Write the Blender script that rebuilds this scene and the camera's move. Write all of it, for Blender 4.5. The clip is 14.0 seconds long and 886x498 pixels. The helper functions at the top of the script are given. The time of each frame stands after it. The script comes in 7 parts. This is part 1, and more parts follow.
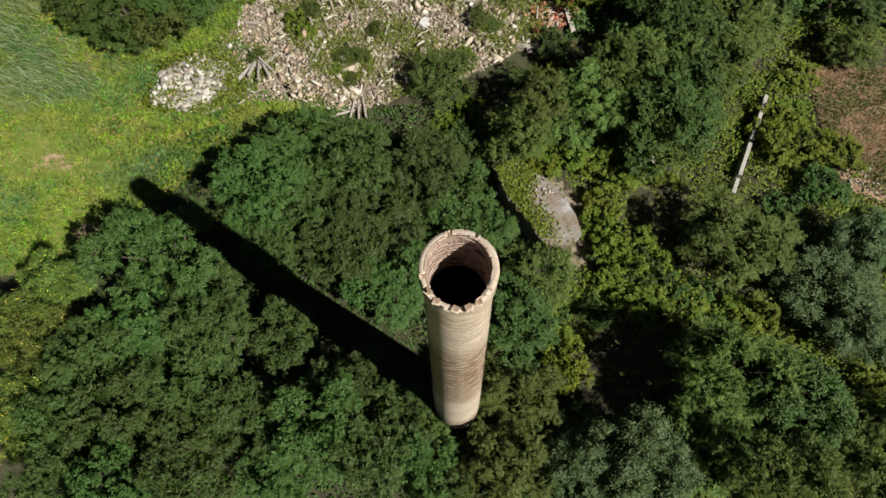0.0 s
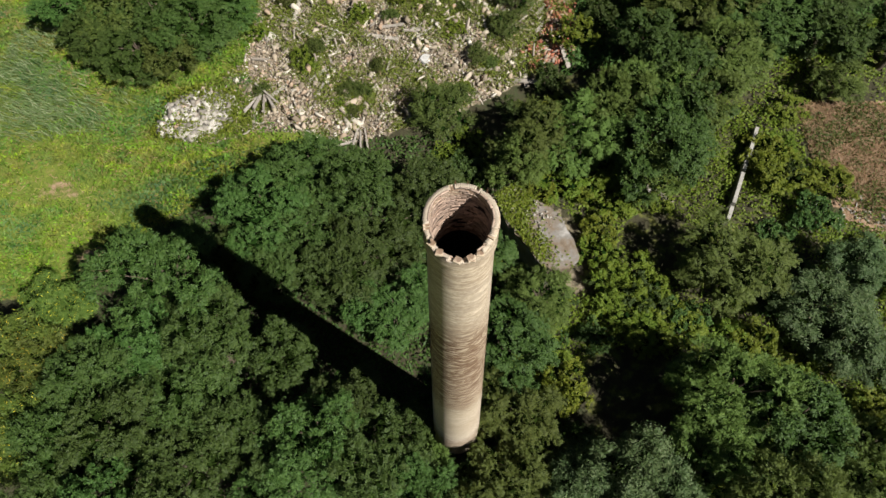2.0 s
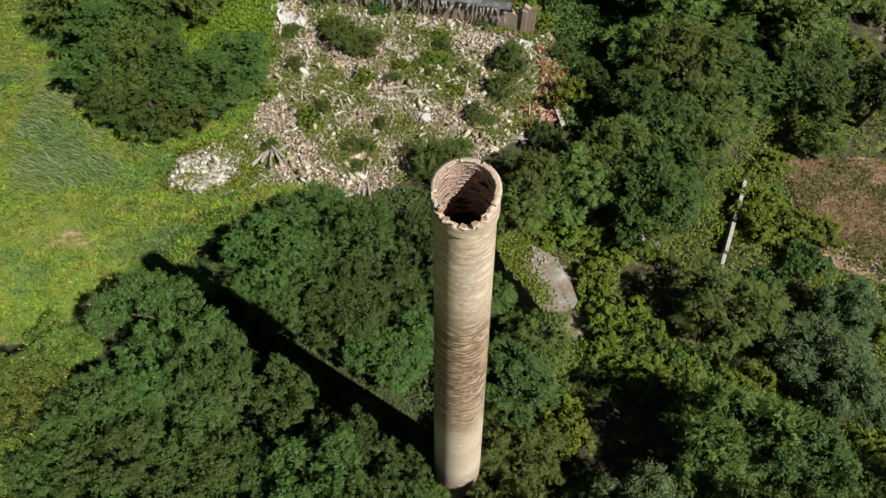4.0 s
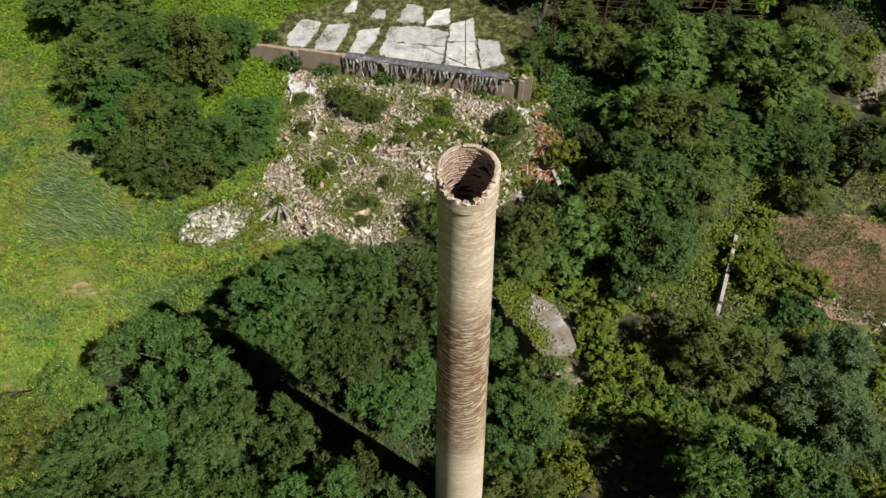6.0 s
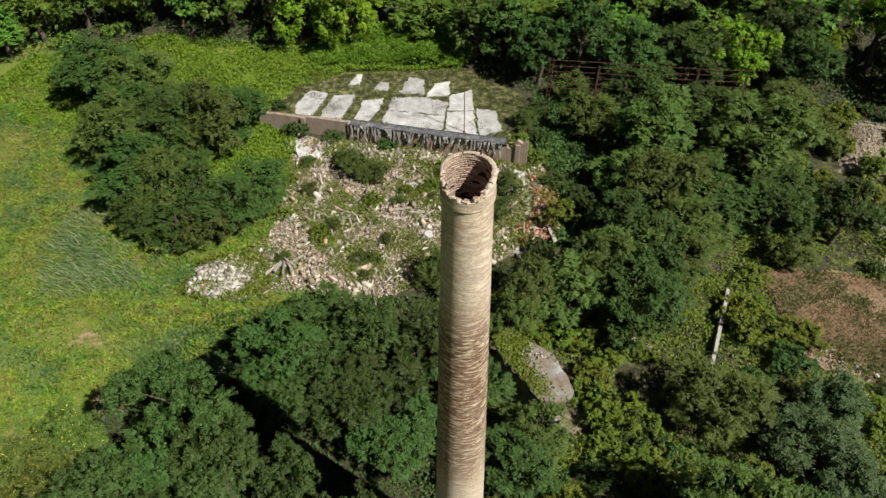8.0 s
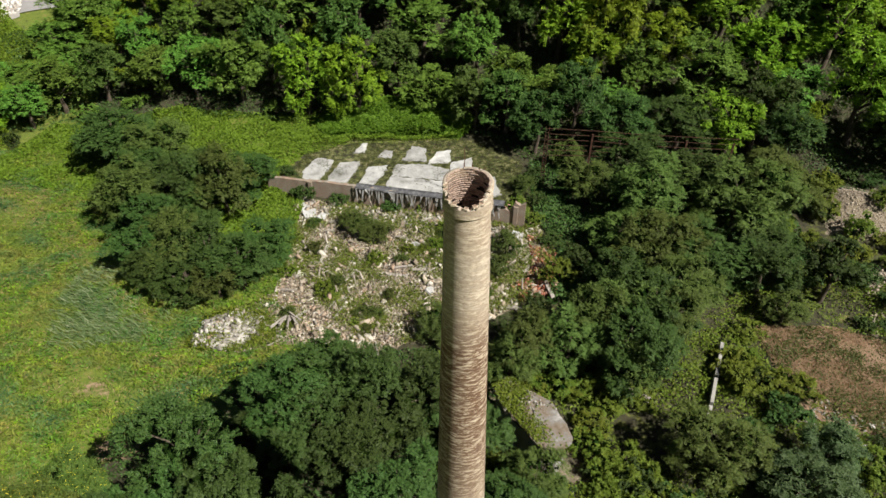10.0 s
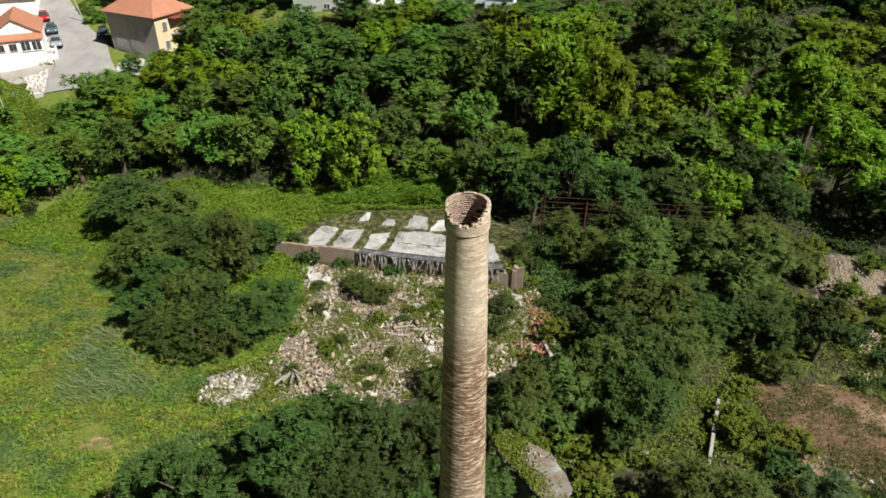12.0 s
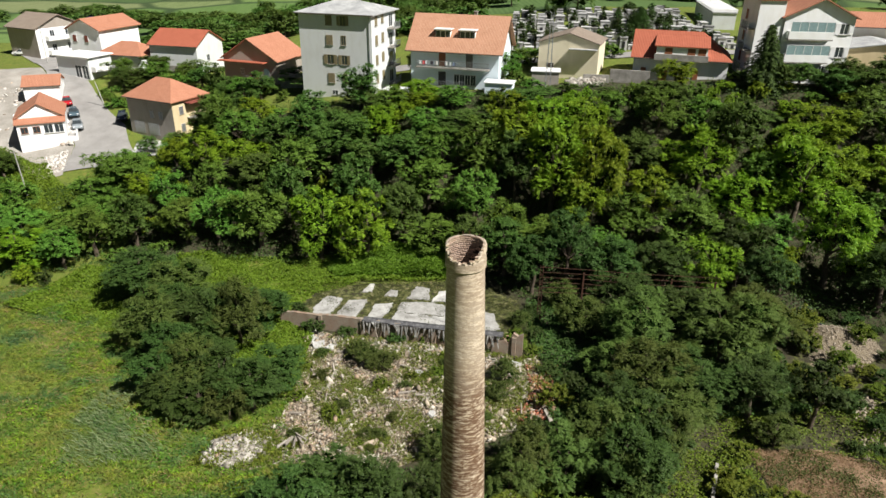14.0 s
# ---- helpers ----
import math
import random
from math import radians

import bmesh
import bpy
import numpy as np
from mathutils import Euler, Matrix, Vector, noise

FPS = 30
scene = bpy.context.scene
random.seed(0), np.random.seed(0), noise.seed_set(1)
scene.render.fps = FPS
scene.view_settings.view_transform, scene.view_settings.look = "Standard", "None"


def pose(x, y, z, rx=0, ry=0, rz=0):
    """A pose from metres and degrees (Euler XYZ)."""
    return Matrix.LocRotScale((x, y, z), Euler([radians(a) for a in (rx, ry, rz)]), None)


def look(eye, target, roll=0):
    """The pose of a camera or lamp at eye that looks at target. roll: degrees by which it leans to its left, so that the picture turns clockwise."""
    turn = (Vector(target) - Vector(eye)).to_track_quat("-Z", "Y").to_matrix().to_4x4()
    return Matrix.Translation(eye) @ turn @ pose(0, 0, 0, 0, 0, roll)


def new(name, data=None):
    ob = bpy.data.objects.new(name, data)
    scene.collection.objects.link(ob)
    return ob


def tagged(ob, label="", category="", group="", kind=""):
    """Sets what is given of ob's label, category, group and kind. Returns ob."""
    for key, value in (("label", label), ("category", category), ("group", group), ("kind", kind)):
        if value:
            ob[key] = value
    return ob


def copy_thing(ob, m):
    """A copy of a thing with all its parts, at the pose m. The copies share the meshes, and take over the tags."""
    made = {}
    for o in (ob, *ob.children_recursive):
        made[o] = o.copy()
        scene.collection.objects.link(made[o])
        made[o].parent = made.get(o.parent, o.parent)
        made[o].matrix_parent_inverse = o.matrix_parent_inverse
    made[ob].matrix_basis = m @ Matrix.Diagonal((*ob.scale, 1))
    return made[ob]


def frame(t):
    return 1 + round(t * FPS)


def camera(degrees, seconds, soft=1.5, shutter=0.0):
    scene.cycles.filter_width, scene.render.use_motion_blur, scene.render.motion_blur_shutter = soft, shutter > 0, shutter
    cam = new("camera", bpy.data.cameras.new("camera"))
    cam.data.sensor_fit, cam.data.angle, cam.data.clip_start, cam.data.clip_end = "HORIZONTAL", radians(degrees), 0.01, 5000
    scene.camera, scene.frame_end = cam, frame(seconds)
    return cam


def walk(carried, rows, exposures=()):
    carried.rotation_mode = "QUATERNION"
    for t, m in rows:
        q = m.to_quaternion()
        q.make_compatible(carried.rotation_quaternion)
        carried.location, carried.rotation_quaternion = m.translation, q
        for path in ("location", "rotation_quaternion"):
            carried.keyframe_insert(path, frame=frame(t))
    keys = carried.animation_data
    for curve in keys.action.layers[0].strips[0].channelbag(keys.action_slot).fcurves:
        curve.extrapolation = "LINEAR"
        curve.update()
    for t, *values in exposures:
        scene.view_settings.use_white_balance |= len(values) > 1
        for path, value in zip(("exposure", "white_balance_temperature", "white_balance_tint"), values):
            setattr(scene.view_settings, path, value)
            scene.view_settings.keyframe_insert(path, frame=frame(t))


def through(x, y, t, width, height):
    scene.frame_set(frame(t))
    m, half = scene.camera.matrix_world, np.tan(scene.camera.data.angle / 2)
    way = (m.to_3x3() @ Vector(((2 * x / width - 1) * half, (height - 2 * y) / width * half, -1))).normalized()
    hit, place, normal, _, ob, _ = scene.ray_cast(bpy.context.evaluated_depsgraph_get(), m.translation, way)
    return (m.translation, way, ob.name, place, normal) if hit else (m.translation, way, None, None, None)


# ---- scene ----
cam = camera(66.17, 14.0, soft=1.5)
# seconds, eye in metres, pitch, roll about the view, yaw in degrees
ROWS = [
    (0, 0.0, 0.0, 41.300, -71.689, -1.446, 0.000),
    (0.5, -0.040, -0.418, 41.249, -70.912, -1.227, -0.194),
    (1, -0.074, -0.934, 41.158, -69.921, -1.036, -0.360),
    (1.5, -0.098, -1.407, 41.131, -68.585, -0.882, -0.523),
    (2, -0.135, -1.993, 41.070, -66.975, -0.710, -0.665),
    (2.5, -0.189, -2.561, 41.046, -65.423, -0.544, -0.823),
    (3, -0.249, -3.198, 41.043, -63.694, -0.376, -0.991),
    (5.5, -0.516, -6.555, 40.804, -54.690, 0.015, -1.276),
    (6, -0.540, -7.292, 40.753, -52.872, 0.034, -1.253),
    (6.5, -0.563, -7.906, 40.690, -51.217, 0.107, -1.298),
    (7, -0.587, -8.534, 40.631, -49.475, 0.176, -1.340),
    (7.5, -0.657, -9.192, 40.575, -47.848, 0.274, -1.394),
    (8, -0.689, -9.883, 40.557, -46.038, 0.295, -1.400),
    (10.5, -0.816, -13.324, 40.139, -37.488, 0.449, -1.273),
    (11, -0.839, -14.032, 40.015, -35.712, 0.473, -1.245),
    (11.5, -0.895, -14.764, 39.881, -33.983, 0.491, -1.265),
    (12, -0.915, -15.518, 39.767, -32.119, 0.509, -1.238),
    (12.5, -0.899, -16.153, 39.682, -30.429, 0.524, -1.143),
    (13, -0.917, -16.878, 39.629, -28.631, 0.537, -1.102),
    (13.5, -0.926, -17.560, 39.557, -26.907, 0.536, -1.057),
    (14, -0.913, -18.297, 39.502, -25.022, 0.538, -0.982),
]
walk(cam, [(t, pose(x, y, z, 90 + pitch, 0, yaw) @ pose(0, 0, 0, 0, 0, roll)) for t, x, y, z, pitch, roll, yaw in ROWS])

# ---- light ----
SUN_WAY = Vector((-15.0, 11.1, -21.8)).normalized()
world = bpy.data.worlds.new("sky")
scene.world = world
world.use_nodes = True
wn = world.node_tree
sky = wn.nodes.new("ShaderNodeTexSky")
sky.sky_type = "NISHITA"
sky.sun_disc = False
sky.sun_elevation = radians(49.4)
sky.sun_rotation = radians(126.5)
sky.altitude = 300
back = wn.nodes["Background"]
back.inputs["Strength"].default_value = 0.0145
wn.links.new(sky.outputs[0], back.inputs["Color"])
sun_data = bpy.data.lights.new("sun", "SUN")
sun_data.energy = 5.0
sun_data.angle = radians(0.53)
sun_data.color = (1.0, 0.968, 0.918)
sun = new("sun", sun_data)
sun.matrix_world = look((30, -20, 60), Vector((30, -20, 60)) + SUN_WAY)
scene.view_settings.exposure = 0.67

rng = np.random.default_rng(7)


# ---- helpers for building ----
def mesh_of(name, verts, faces, mats, smooth=False, mat_index=None):
    """One mesh from arrays; faces is an (n, 3) or (n, 4) array or a list of index tuples."""
    me = bpy.data.meshes.new(name)
    verts = np.asarray(verts, dtype=np.float32)
    if isinstance(faces, np.ndarray):
        n, k = faces.shape
        me.vertices.add(len(verts))
        me.vertices.foreach_set("co", verts.ravel())
        me.loops.add(n * k)
        me.loops.foreach_set("vertex_index", faces.astype(np.int32).ravel())
        me.polygons.add(n)
        me.polygons.foreach_set("loop_start", np.arange(0, n * k, k, dtype=np.int32))
        me.update(calc_edges=True)
    else:
        me.from_pydata(verts.tolist(), [], [tuple(int(i) for i in f) for f in faces])
        me.update()
    for m in mats if isinstance(mats, (list, tuple)) else [mats]:
        me.materials.append(m)
    if mat_index is not None:
        me.polygons.foreach_set("material_index", np.asarray(mat_index, dtype=np.int32))
    if smooth:
        me.polygons.foreach_set("use_smooth", np.ones(len(me.polygons), dtype=bool))
    return me


def bm_mesh(name, bm, mat, bevel=0.0):
    if bevel > 0:
        bmesh.ops.bevel(bm, geom=bm.edges[:], offset=bevel, segments=1, affect="EDGES", clamp_overlap=True)
    bmesh.ops.recalc_face_normals(bm, faces=bm.faces)
    me = bpy.data.meshes.new(name)
    bm.to_mesh(me)
    bm.free()
    me.materials.append(mat)
    return me


def part(name, data, parent, label="", at=None):
    """One mesh object under a thing or a part."""
    ob = new(name, data)
    ob.parent = parent
    if at is not None:
        ob.matrix_basis = at
    return tagged(ob, label)


def thing(name, label, category, at, group="", kind=""):
    ob = new(name)
    ob.empty_display_size = 0.3
    ob.matrix_basis = at
    return tagged(ob, label, category, group, kind)


def solo(name, data, label, category, at=Matrix(), group="", kind=""):
    ob = new(name, data)
    ob.matrix_basis = at
    return tagged(ob, label, category, group, kind)


def box(bm, x0, y0, z0, x1, y1, z1, m=None):
    vs = [bm.verts.new((m @ Vector(c)) if m else c) for c in ((x0, y0, z0), (x1, y0, z0), (x1, y1, z0), (x0, y1, z0), (x0, y0, z1), (x1, y0, z1), (x1, y1, z1), (x0, y1, z1))]
    for f in ((3, 2, 1, 0), (4, 5, 6, 7), (0, 1, 5, 4), (1, 2, 6, 5), (2, 3, 7, 6), (3, 0, 4, 7)):
        bm.faces.new([vs[i] for i in f])


def boxes_mesh(name, boxes, mat, bevel=0.0):
    bm = bmesh.new()
    for b in boxes:
        box(bm, *b)
    return bm_mesh(name, bm, mat, bevel)


def prism(bm, outline, z0, z1):
    """An upright prism over an outline of (x, y)."""
    lo = [bm.verts.new((x, y, z0)) for x, y in outline]
    hi = [bm.verts.new((x, y, z1)) for x, y in outline]
    bm.faces.new(lo[::-1])
    bm.faces.new(hi)
    n = len(lo)
    for i in range(n):
        bm.faces.new((lo[i], lo[(i + 1) % n], hi[(i + 1) % n], hi[i]))


def tube(points, radii, sides=7):
    """Vertices and quads of a tube along points, to join with others."""
    points = [Vector(p) for p in points]
    verts, faces = [], []
    for i, p in enumerate(points):
        way = (points[min(i + 1, len(points) - 1)] - points[max(i - 1, 0)]).normalized()
        a = way.orthogonal().normalized()
        b = way.cross(a)
        for s in range(sides):
            w = 2 * math.pi * s / sides
            verts.append(p + radii[i] * (math.cos(w) * a + math.sin(w) * b))
    for i in range(len(points) - 1):
        for s in range(sides):
            faces.append((i * sides + s, i * sides + (s + 1) % sides, (i + 1) * sides + (s + 1) % sides, (i + 1) * sides + s))
    return verts, faces


def join_tubes(name, tubes, mat):
    verts, faces = [], []
    for v, f in tubes:
        o = len(verts)
        verts += [tuple(q) for q in v]
        faces += [tuple(i + o for i in q) for q in f]
    return mesh_of(name, verts, np.array(faces), mat, smooth=True)


def inside(outline, xs, ys):
    """Which of the points lie within the outline."""
    hit = np.zeros(len(xs), dtype=bool)
    n = len(outline)
    for i in range(n):
        (x0, y0), (x1, y1) = outline[i], outline[(i + 1) % n]
        cross = (y0 > ys) != (y1 > ys)
        if y0 != y1:
            hit ^= cross & (xs < (x1 - x0) * (ys - y0) / (y1 - y0) + x0)
    return hit


def wobble(x, y, scale, seed=0.0):
    """Smooth waves of about that length in metres, from -1 to 1."""
    a, b = x / scale + seed, y / scale - 0.7 * seed
    return (np.sin(2.1 * a + 1.3 * np.sin(1.7 * b + seed)) + np.sin(2.6 * b + 1.1 * np.sin(2.3 * a - seed)) + np.sin(1.3 * (a + b) + 2 * seed)) / 3


# ---- materials ----
class Nodes:
    def __init__(self, name):
        self.mat = bpy.data.materials.new(name)
        self.mat.use_nodes = True
        self.t = self.mat.node_tree
        self.bsdf = self.t.nodes["Principled BSDF"]
        self.out = self.t.nodes["Material Output"]

    def add(self, kind, **values):
        n = self.t.nodes.new("ShaderNode" + kind)
        for k, v in values.items():
            n.inputs[k.replace("_", " ")].default_value = v
        return n

    def link(self, a, b):
        self.t.links.new(a, b)

    def coords(self, which="Object", scale=(1, 1, 1)):
        c = self.add("TexCoord")
        m = self.add("Mapping")
        m.inputs["Scale"].default_value = scale
        self.link(c.outputs[which], m.inputs[0])
        return m.outputs[0]

    def noise(self, where, scale, detail=4.0, rough=0.55):
        n = self.add("TexNoise", Scale=scale, Detail=detail, Roughness=rough)
        self.link(where, n.inputs["Vector"])
        return n.outputs["Fac"]

    def ramp(self, fac, stops):
        n = self.add("ValToRGB")
        r = n.color_ramp
        while len(r.elements) < len(stops):
            r.elements.new(0.5)
        for e, (p, c) in zip(r.elements, stops):
            e.position = p
            e.color = (*c, 1) if len(c) == 3 else c
        self.link(fac, n.inputs[0])
        return n.outputs[0]

    def grey(self, fac, lo, hi, a=0.0, b=1.0):
        n = self.add("MapRange")
        for i, v in zip((1, 2, 3, 4), (lo, hi, a, b)):
            n.inputs[i].default_value = v
        self.link(fac, n.inputs[0])
        return n.outputs[0]

    def mix(self, fac, a, b, how="MIX"):
        n = self.t.nodes.new("ShaderNodeMix")
        n.data_type = "RGBA"
        n.blend_type = how
        for v, i in ((fac, 0), (a, 6), (b, 7)):
            if isinstance(v, bpy.types.NodeSocket):
                self.link(v, n.inputs[i])
            else:
                n.inputs[i].default_value = (*v, 1) if isinstance(v, tuple) else v
        return n.outputs[2]

    def bump(self, height, strength=0.4, distance=0.02):
        n = self.add("Bump", Strength=strength, Distance=distance)
        self.link(height, n.inputs["Height"])
        self.link(n.outputs[0], self.bsdf.inputs["Normal"])

    def color(self, c, rough=0.85):
        if isinstance(c, tuple):
            self.bsdf.inputs["Base Color"].default_value = (*c, 1)
        else:
            self.link(c, self.bsdf.inputs["Base Color"])
        self.bsdf.inputs["Roughness"].default_value = rough
        self.bsdf.inputs["Specular IOR Level"].default_value = 0.3
        return self.mat


def leaf_material(name, dark, mid, light, through=0.17, spread=0.2, patches=None, gloss=0.25, bloom=None):
    """Leaves: each one its own tone, each tree its own, with light coming through."""
    dark, mid, light = (tuple(w * (k * a + (1 - k) * b) for a, b, w in zip(c, mid, (0.86, 0.82, 0.77))) for c, k in ((dark, 0.55), (mid, 1.0), (light, 0.6)))
    n = Nodes(name)
    geo = n.add("NewGeometry")
    tone = n.ramp(geo.outputs["Random Per Island"], [(0.0, dark), (0.55, mid), (1.0, light)] if bloom is None else [(0.0, dark), (0.55, mid), (0.974, light), (0.98, bloom)])
    info = n.add("ObjectInfo")
    hsv = n.add("HueSaturation")
    n.link(n.grey(info.outputs["Random"], 0, 1, 0.484, 0.528), hsv.inputs["Hue"])
    n.link(n.grey(info.outputs["Random"], 0, 1, 1.0 - 0.8 * spread, 1.0 + 0.9 * spread), hsv.inputs["Value"])
    hsv.inputs["Saturation"].default_value = 1.0
    n.link(tone, hsv.inputs["Color"])
    mottle = n.noise(n.coords(), 0.9, 3)
    col = n.mix(n.grey(mottle, 0.35, 0.7, 0.0, 0.45), hsv.outputs[0], n.mix(1.0, hsv.outputs[0], (0.78, 0.80, 0.60), "MULTIPLY"))
    if patches:
        far_patch = n.noise(n.coords("Object", (1.0, 1.5, 1.0)), 0.19, 4, 0.55)
        col = n.mix(1.0, col, n.ramp(far_patch, patches), "MULTIPLY")
        tuft = n.noise(n.coords("Object", (1.0, 1.3, 0.6)), 1.1, 4, 0.6)
        col = n.mix(1.0, col, n.ramp(tuft, [(0.34, (0.55, 0.62, 0.62)), (0.5, (1.0, 1.0, 1.0)), (0.66, (1.35, 1.28, 1.1))]), "MULTIPLY")
    n.color(col, 0.6)
    n.bsdf.inputs["Specular IOR Level"].default_value = gloss
    tr = n.add("BsdfTranslucent")
    n.link(n.mix(1.0, col, (1.0, 1.05, 0.5), "MULTIPLY"), tr.inputs["Color"])
    mixer = n.add("MixShader", Fac=through)
    n.link(n.bsdf.outputs[0], mixer.inputs[1])
    n.link(tr.outputs[0], mixer.inputs[2])
    n.link(mixer.outputs[0], n.out.inputs["Surface"])
    return n.mat


def rough_material(name, tones, scale, fine=30.0, rough=0.9, bump=0.5, depth=0.02, per_island=0.0, stretch=(1, 1, 1), per_object=0.0):
    """A mineral or wooden surface: tones over broad noise, darkened by fine grain, with relief."""
    n = Nodes(name)
    where = n.coords("Object", stretch)
    broad = n.noise(where, scale, 5, 0.6)
    grain = n.noise(where, fine, 4, 0.65)
    k = len(tones)
    col = n.ramp(broad, [(0.28 + 0.46 * i / max(k - 1, 1), c) for i, c in enumerate(tones)])
    col = n.mix(n.grey(grain, 0.3, 0.75, 0.55, 0.0), col, n.mix(1.0, col, (0.5, 0.47, 0.44), "MULTIPLY"))
    if per_island or per_object:
        src = n.add("NewGeometry").outputs["Random Per Island"] if per_island else n.add("ObjectInfo").outputs["Random"]
        hsv = n.add("HueSaturation")
        n.link(col, hsv.inputs["Color"])
        a = per_island or per_object
        n.link(n.grey(src, 0, 1, 1 - a, 1 + a), hsv.inputs["Value"])
        n.link(n.grey(src, 0, 1, 1.1, 0.85), hsv.inputs["Saturation"])
        col = hsv.outputs[0]
    n.color(col, rough)
    n.bump(grain, bump, depth)
    return n.mat


def plain(name, colour, rough=0.6, metal=0.0, vary=0.12, scale=3.0):
    n = Nodes(name)
    f = n.noise(n.coords(), scale, 5, 0.6)
    dark = tuple(c * (1 - 2 * vary) for c in colour)
    n.color(n.mix(n.grey(f, 0.35, 0.68), dark, colour), rough)
    n.bsdf.inputs["Metallic"].default_value = metal
    n.bump(f, 0.15, 0.01)
    return n.mat


def island_material(name, stops, rough=0.92):
    """Broken pieces, each with its own colour out of the stops."""
    n = Nodes(name)
    geo = n.add("NewGeometry")
    col = n.ramp(geo.outputs["Random Per Island"], stops)
    g = n.noise(n.coords(), 9.0, 4, 0.7)
    col = n.mix(n.grey(g, 0.35, 0.7, 0.5, 0.0), col, n.mix(1.0, col, (0.55, 0.5, 0.45), "MULTIPLY"))
    n.color(col, rough)
    n.bump(g, 0.5, 0.02)
    return n.mat


PATCHES = [(0.34, (0.50, 0.80, 1.1)), (0.42, (0.72, 1.0, 1.0)), (0.48, (0.95, 1.15, 0.7)), (0.54, (1.3, 1.38, 0.6)), (0.58, (1.45, 1.12, 0.95)), (0.62, (0.95, 1.1, 0.8)), (0.72, (0.6, 0.85, 0.9))]
LEAF_DARK = leaf_material("dark green leaves", (0.024, 0.048, 0.010), (0.056, 0.104, 0.021), (0.108, 0.167, 0.039), 0.17, 0.3)
LEAF_MID = leaf_material("green leaves", (0.026, 0.055, 0.011), (0.060, 0.108, 0.022), (0.115, 0.172, 0.044), 0.14, 0.36)
LEAF_FEATHER = leaf_material("feathery grey-green leaves", (0.050, 0.084, 0.016), (0.108, 0.162, 0.032), (0.190, 0.245, 0.064), 0.2, 0.3)
LEAF_BRIGHT = leaf_material("yellow-green leaves", (0.100, 0.188, 0.010), (0.218, 0.345, 0.018), (0.365, 0.470, 0.036), 0.3, 0.2)
LEAF_BANK = leaf_material("green leaves of the bank", (0.066, 0.143, 0.018), (0.140, 0.262, 0.036), (0.245, 0.385, 0.067), 0.22, 0.28)
LEAF_BANK_DARK = leaf_material("deep green leaves of the bank", (0.046, 0.095, 0.016), (0.097, 0.176, 0.032), (0.176, 0.270, 0.061), 0.2, 0.25)
LEAF_SILVER = leaf_material("silvery leaves", (0.032, 0.068, 0.020), (0.074, 0.132, 0.044), (0.200, 0.262, 0.135), 0.2, 0.15)
LEAF_OLIVE = leaf_material("olive leaves", (0.040, 0.062, 0.014), (0.085, 0.115, 0.025), (0.140, 0.165, 0.045), 0.25, 0.2)
LEAF_VINE = leaf_material("bright vine leaves", (0.074, 0.142, 0.009), (0.148, 0.258, 0.020), (0.238, 0.345, 0.040), 0.28, 0.1)
LEAF_WEED = leaf_material("yellowish weeds", (0.073, 0.117, 0.010), (0.157, 0.216, 0.021), (0.258, 0.292, 0.045), 0.25, 0.1)
LEAF_STRAW = leaf_material("yellow-green grass in rubble", (0.085, 0.122, 0.014), (0.175, 0.220, 0.030), (0.290, 0.305, 0.075), 0.25, 0.1)
LEAF_BROOM = leaf_material("narrow yellow-green leaves", (0.050, 0.092, 0.014), (0.118, 0.178, 0.030), (0.215, 0.270, 0.060), 0.2, 0.2, None, 0.25, (0.62, 0.50, 0.05))
LEAF_GRASS = leaf_material("meadow grass", (0.088, 0.134, 0.034), (0.165, 0.220, 0.062), (0.275, 0.298, 0.120), 0.25, 0.1, PATCHES)
LEAF_MEADOW = leaf_material("meadow weeds", (0.080, 0.134, 0.014), (0.160, 0.232, 0.028), (0.250, 0.310, 0.055), 0.25, 0.1, PATCHES)
LEAF_REED = leaf_material("pale reed blades", (0.10, 0.165, 0.055), (0.17, 0.24, 0.095), (0.44, 0.47, 0.30), 0.25, 0.1)
LEAF_DRY = leaf_material("dry grass", (0.22, 0.145, 0.080), (0.36, 0.245, 0.150), (0.46, 0.35, 0.23), 0.15, 0.1)
# far darker than the outer leaves: crown shade put into their colour
INNER_SHADE = leaf_material("shaded inner leaves", (0.008, 0.018, 0.004), (0.016, 0.032, 0.007), (0.026, 0.048, 0.010), 0.05, 0.1, None, 0.0)
BARK = rough_material("bark", [(0.06, 0.045, 0.032), (0.11, 0.085, 0.06), (0.17, 0.14, 0.105)], 3.0, 22.0, bump=0.9)
DEADWOOD = rough_material("dead wood", [(0.22, 0.19, 0.155), (0.36, 0.32, 0.27), (0.46, 0.42, 0.36)], 2.0, 25.0, stretch=(6, 6, 1), per_object=0.25)
CONCRETE = rough_material("weathered concrete", [(0.22, 0.205, 0.18), (0.36, 0.345, 0.31), (0.50, 0.48, 0.44)], 1.1, 14.0, bump=0.5)
PALE_CONCRETE = rough_material("pale concrete screed", [(0.20, 0.195, 0.175), (0.36, 0.355, 0.335), (0.46, 0.455, 0.43), (0.60, 0.59, 0.56)], 0.8, 7.0, bump=0.4, per_object=0.24)
RUST = rough_material("rust", [(0.07, 0.028, 0.016), (0.14, 0.055, 0.028), (0.22, 0.10, 0.05)], 4.0, 30.0, per_object=0.2)

# ---- the ground ----
X_STOPS = [-400, -75, -46, -32, 0, 45, 400]


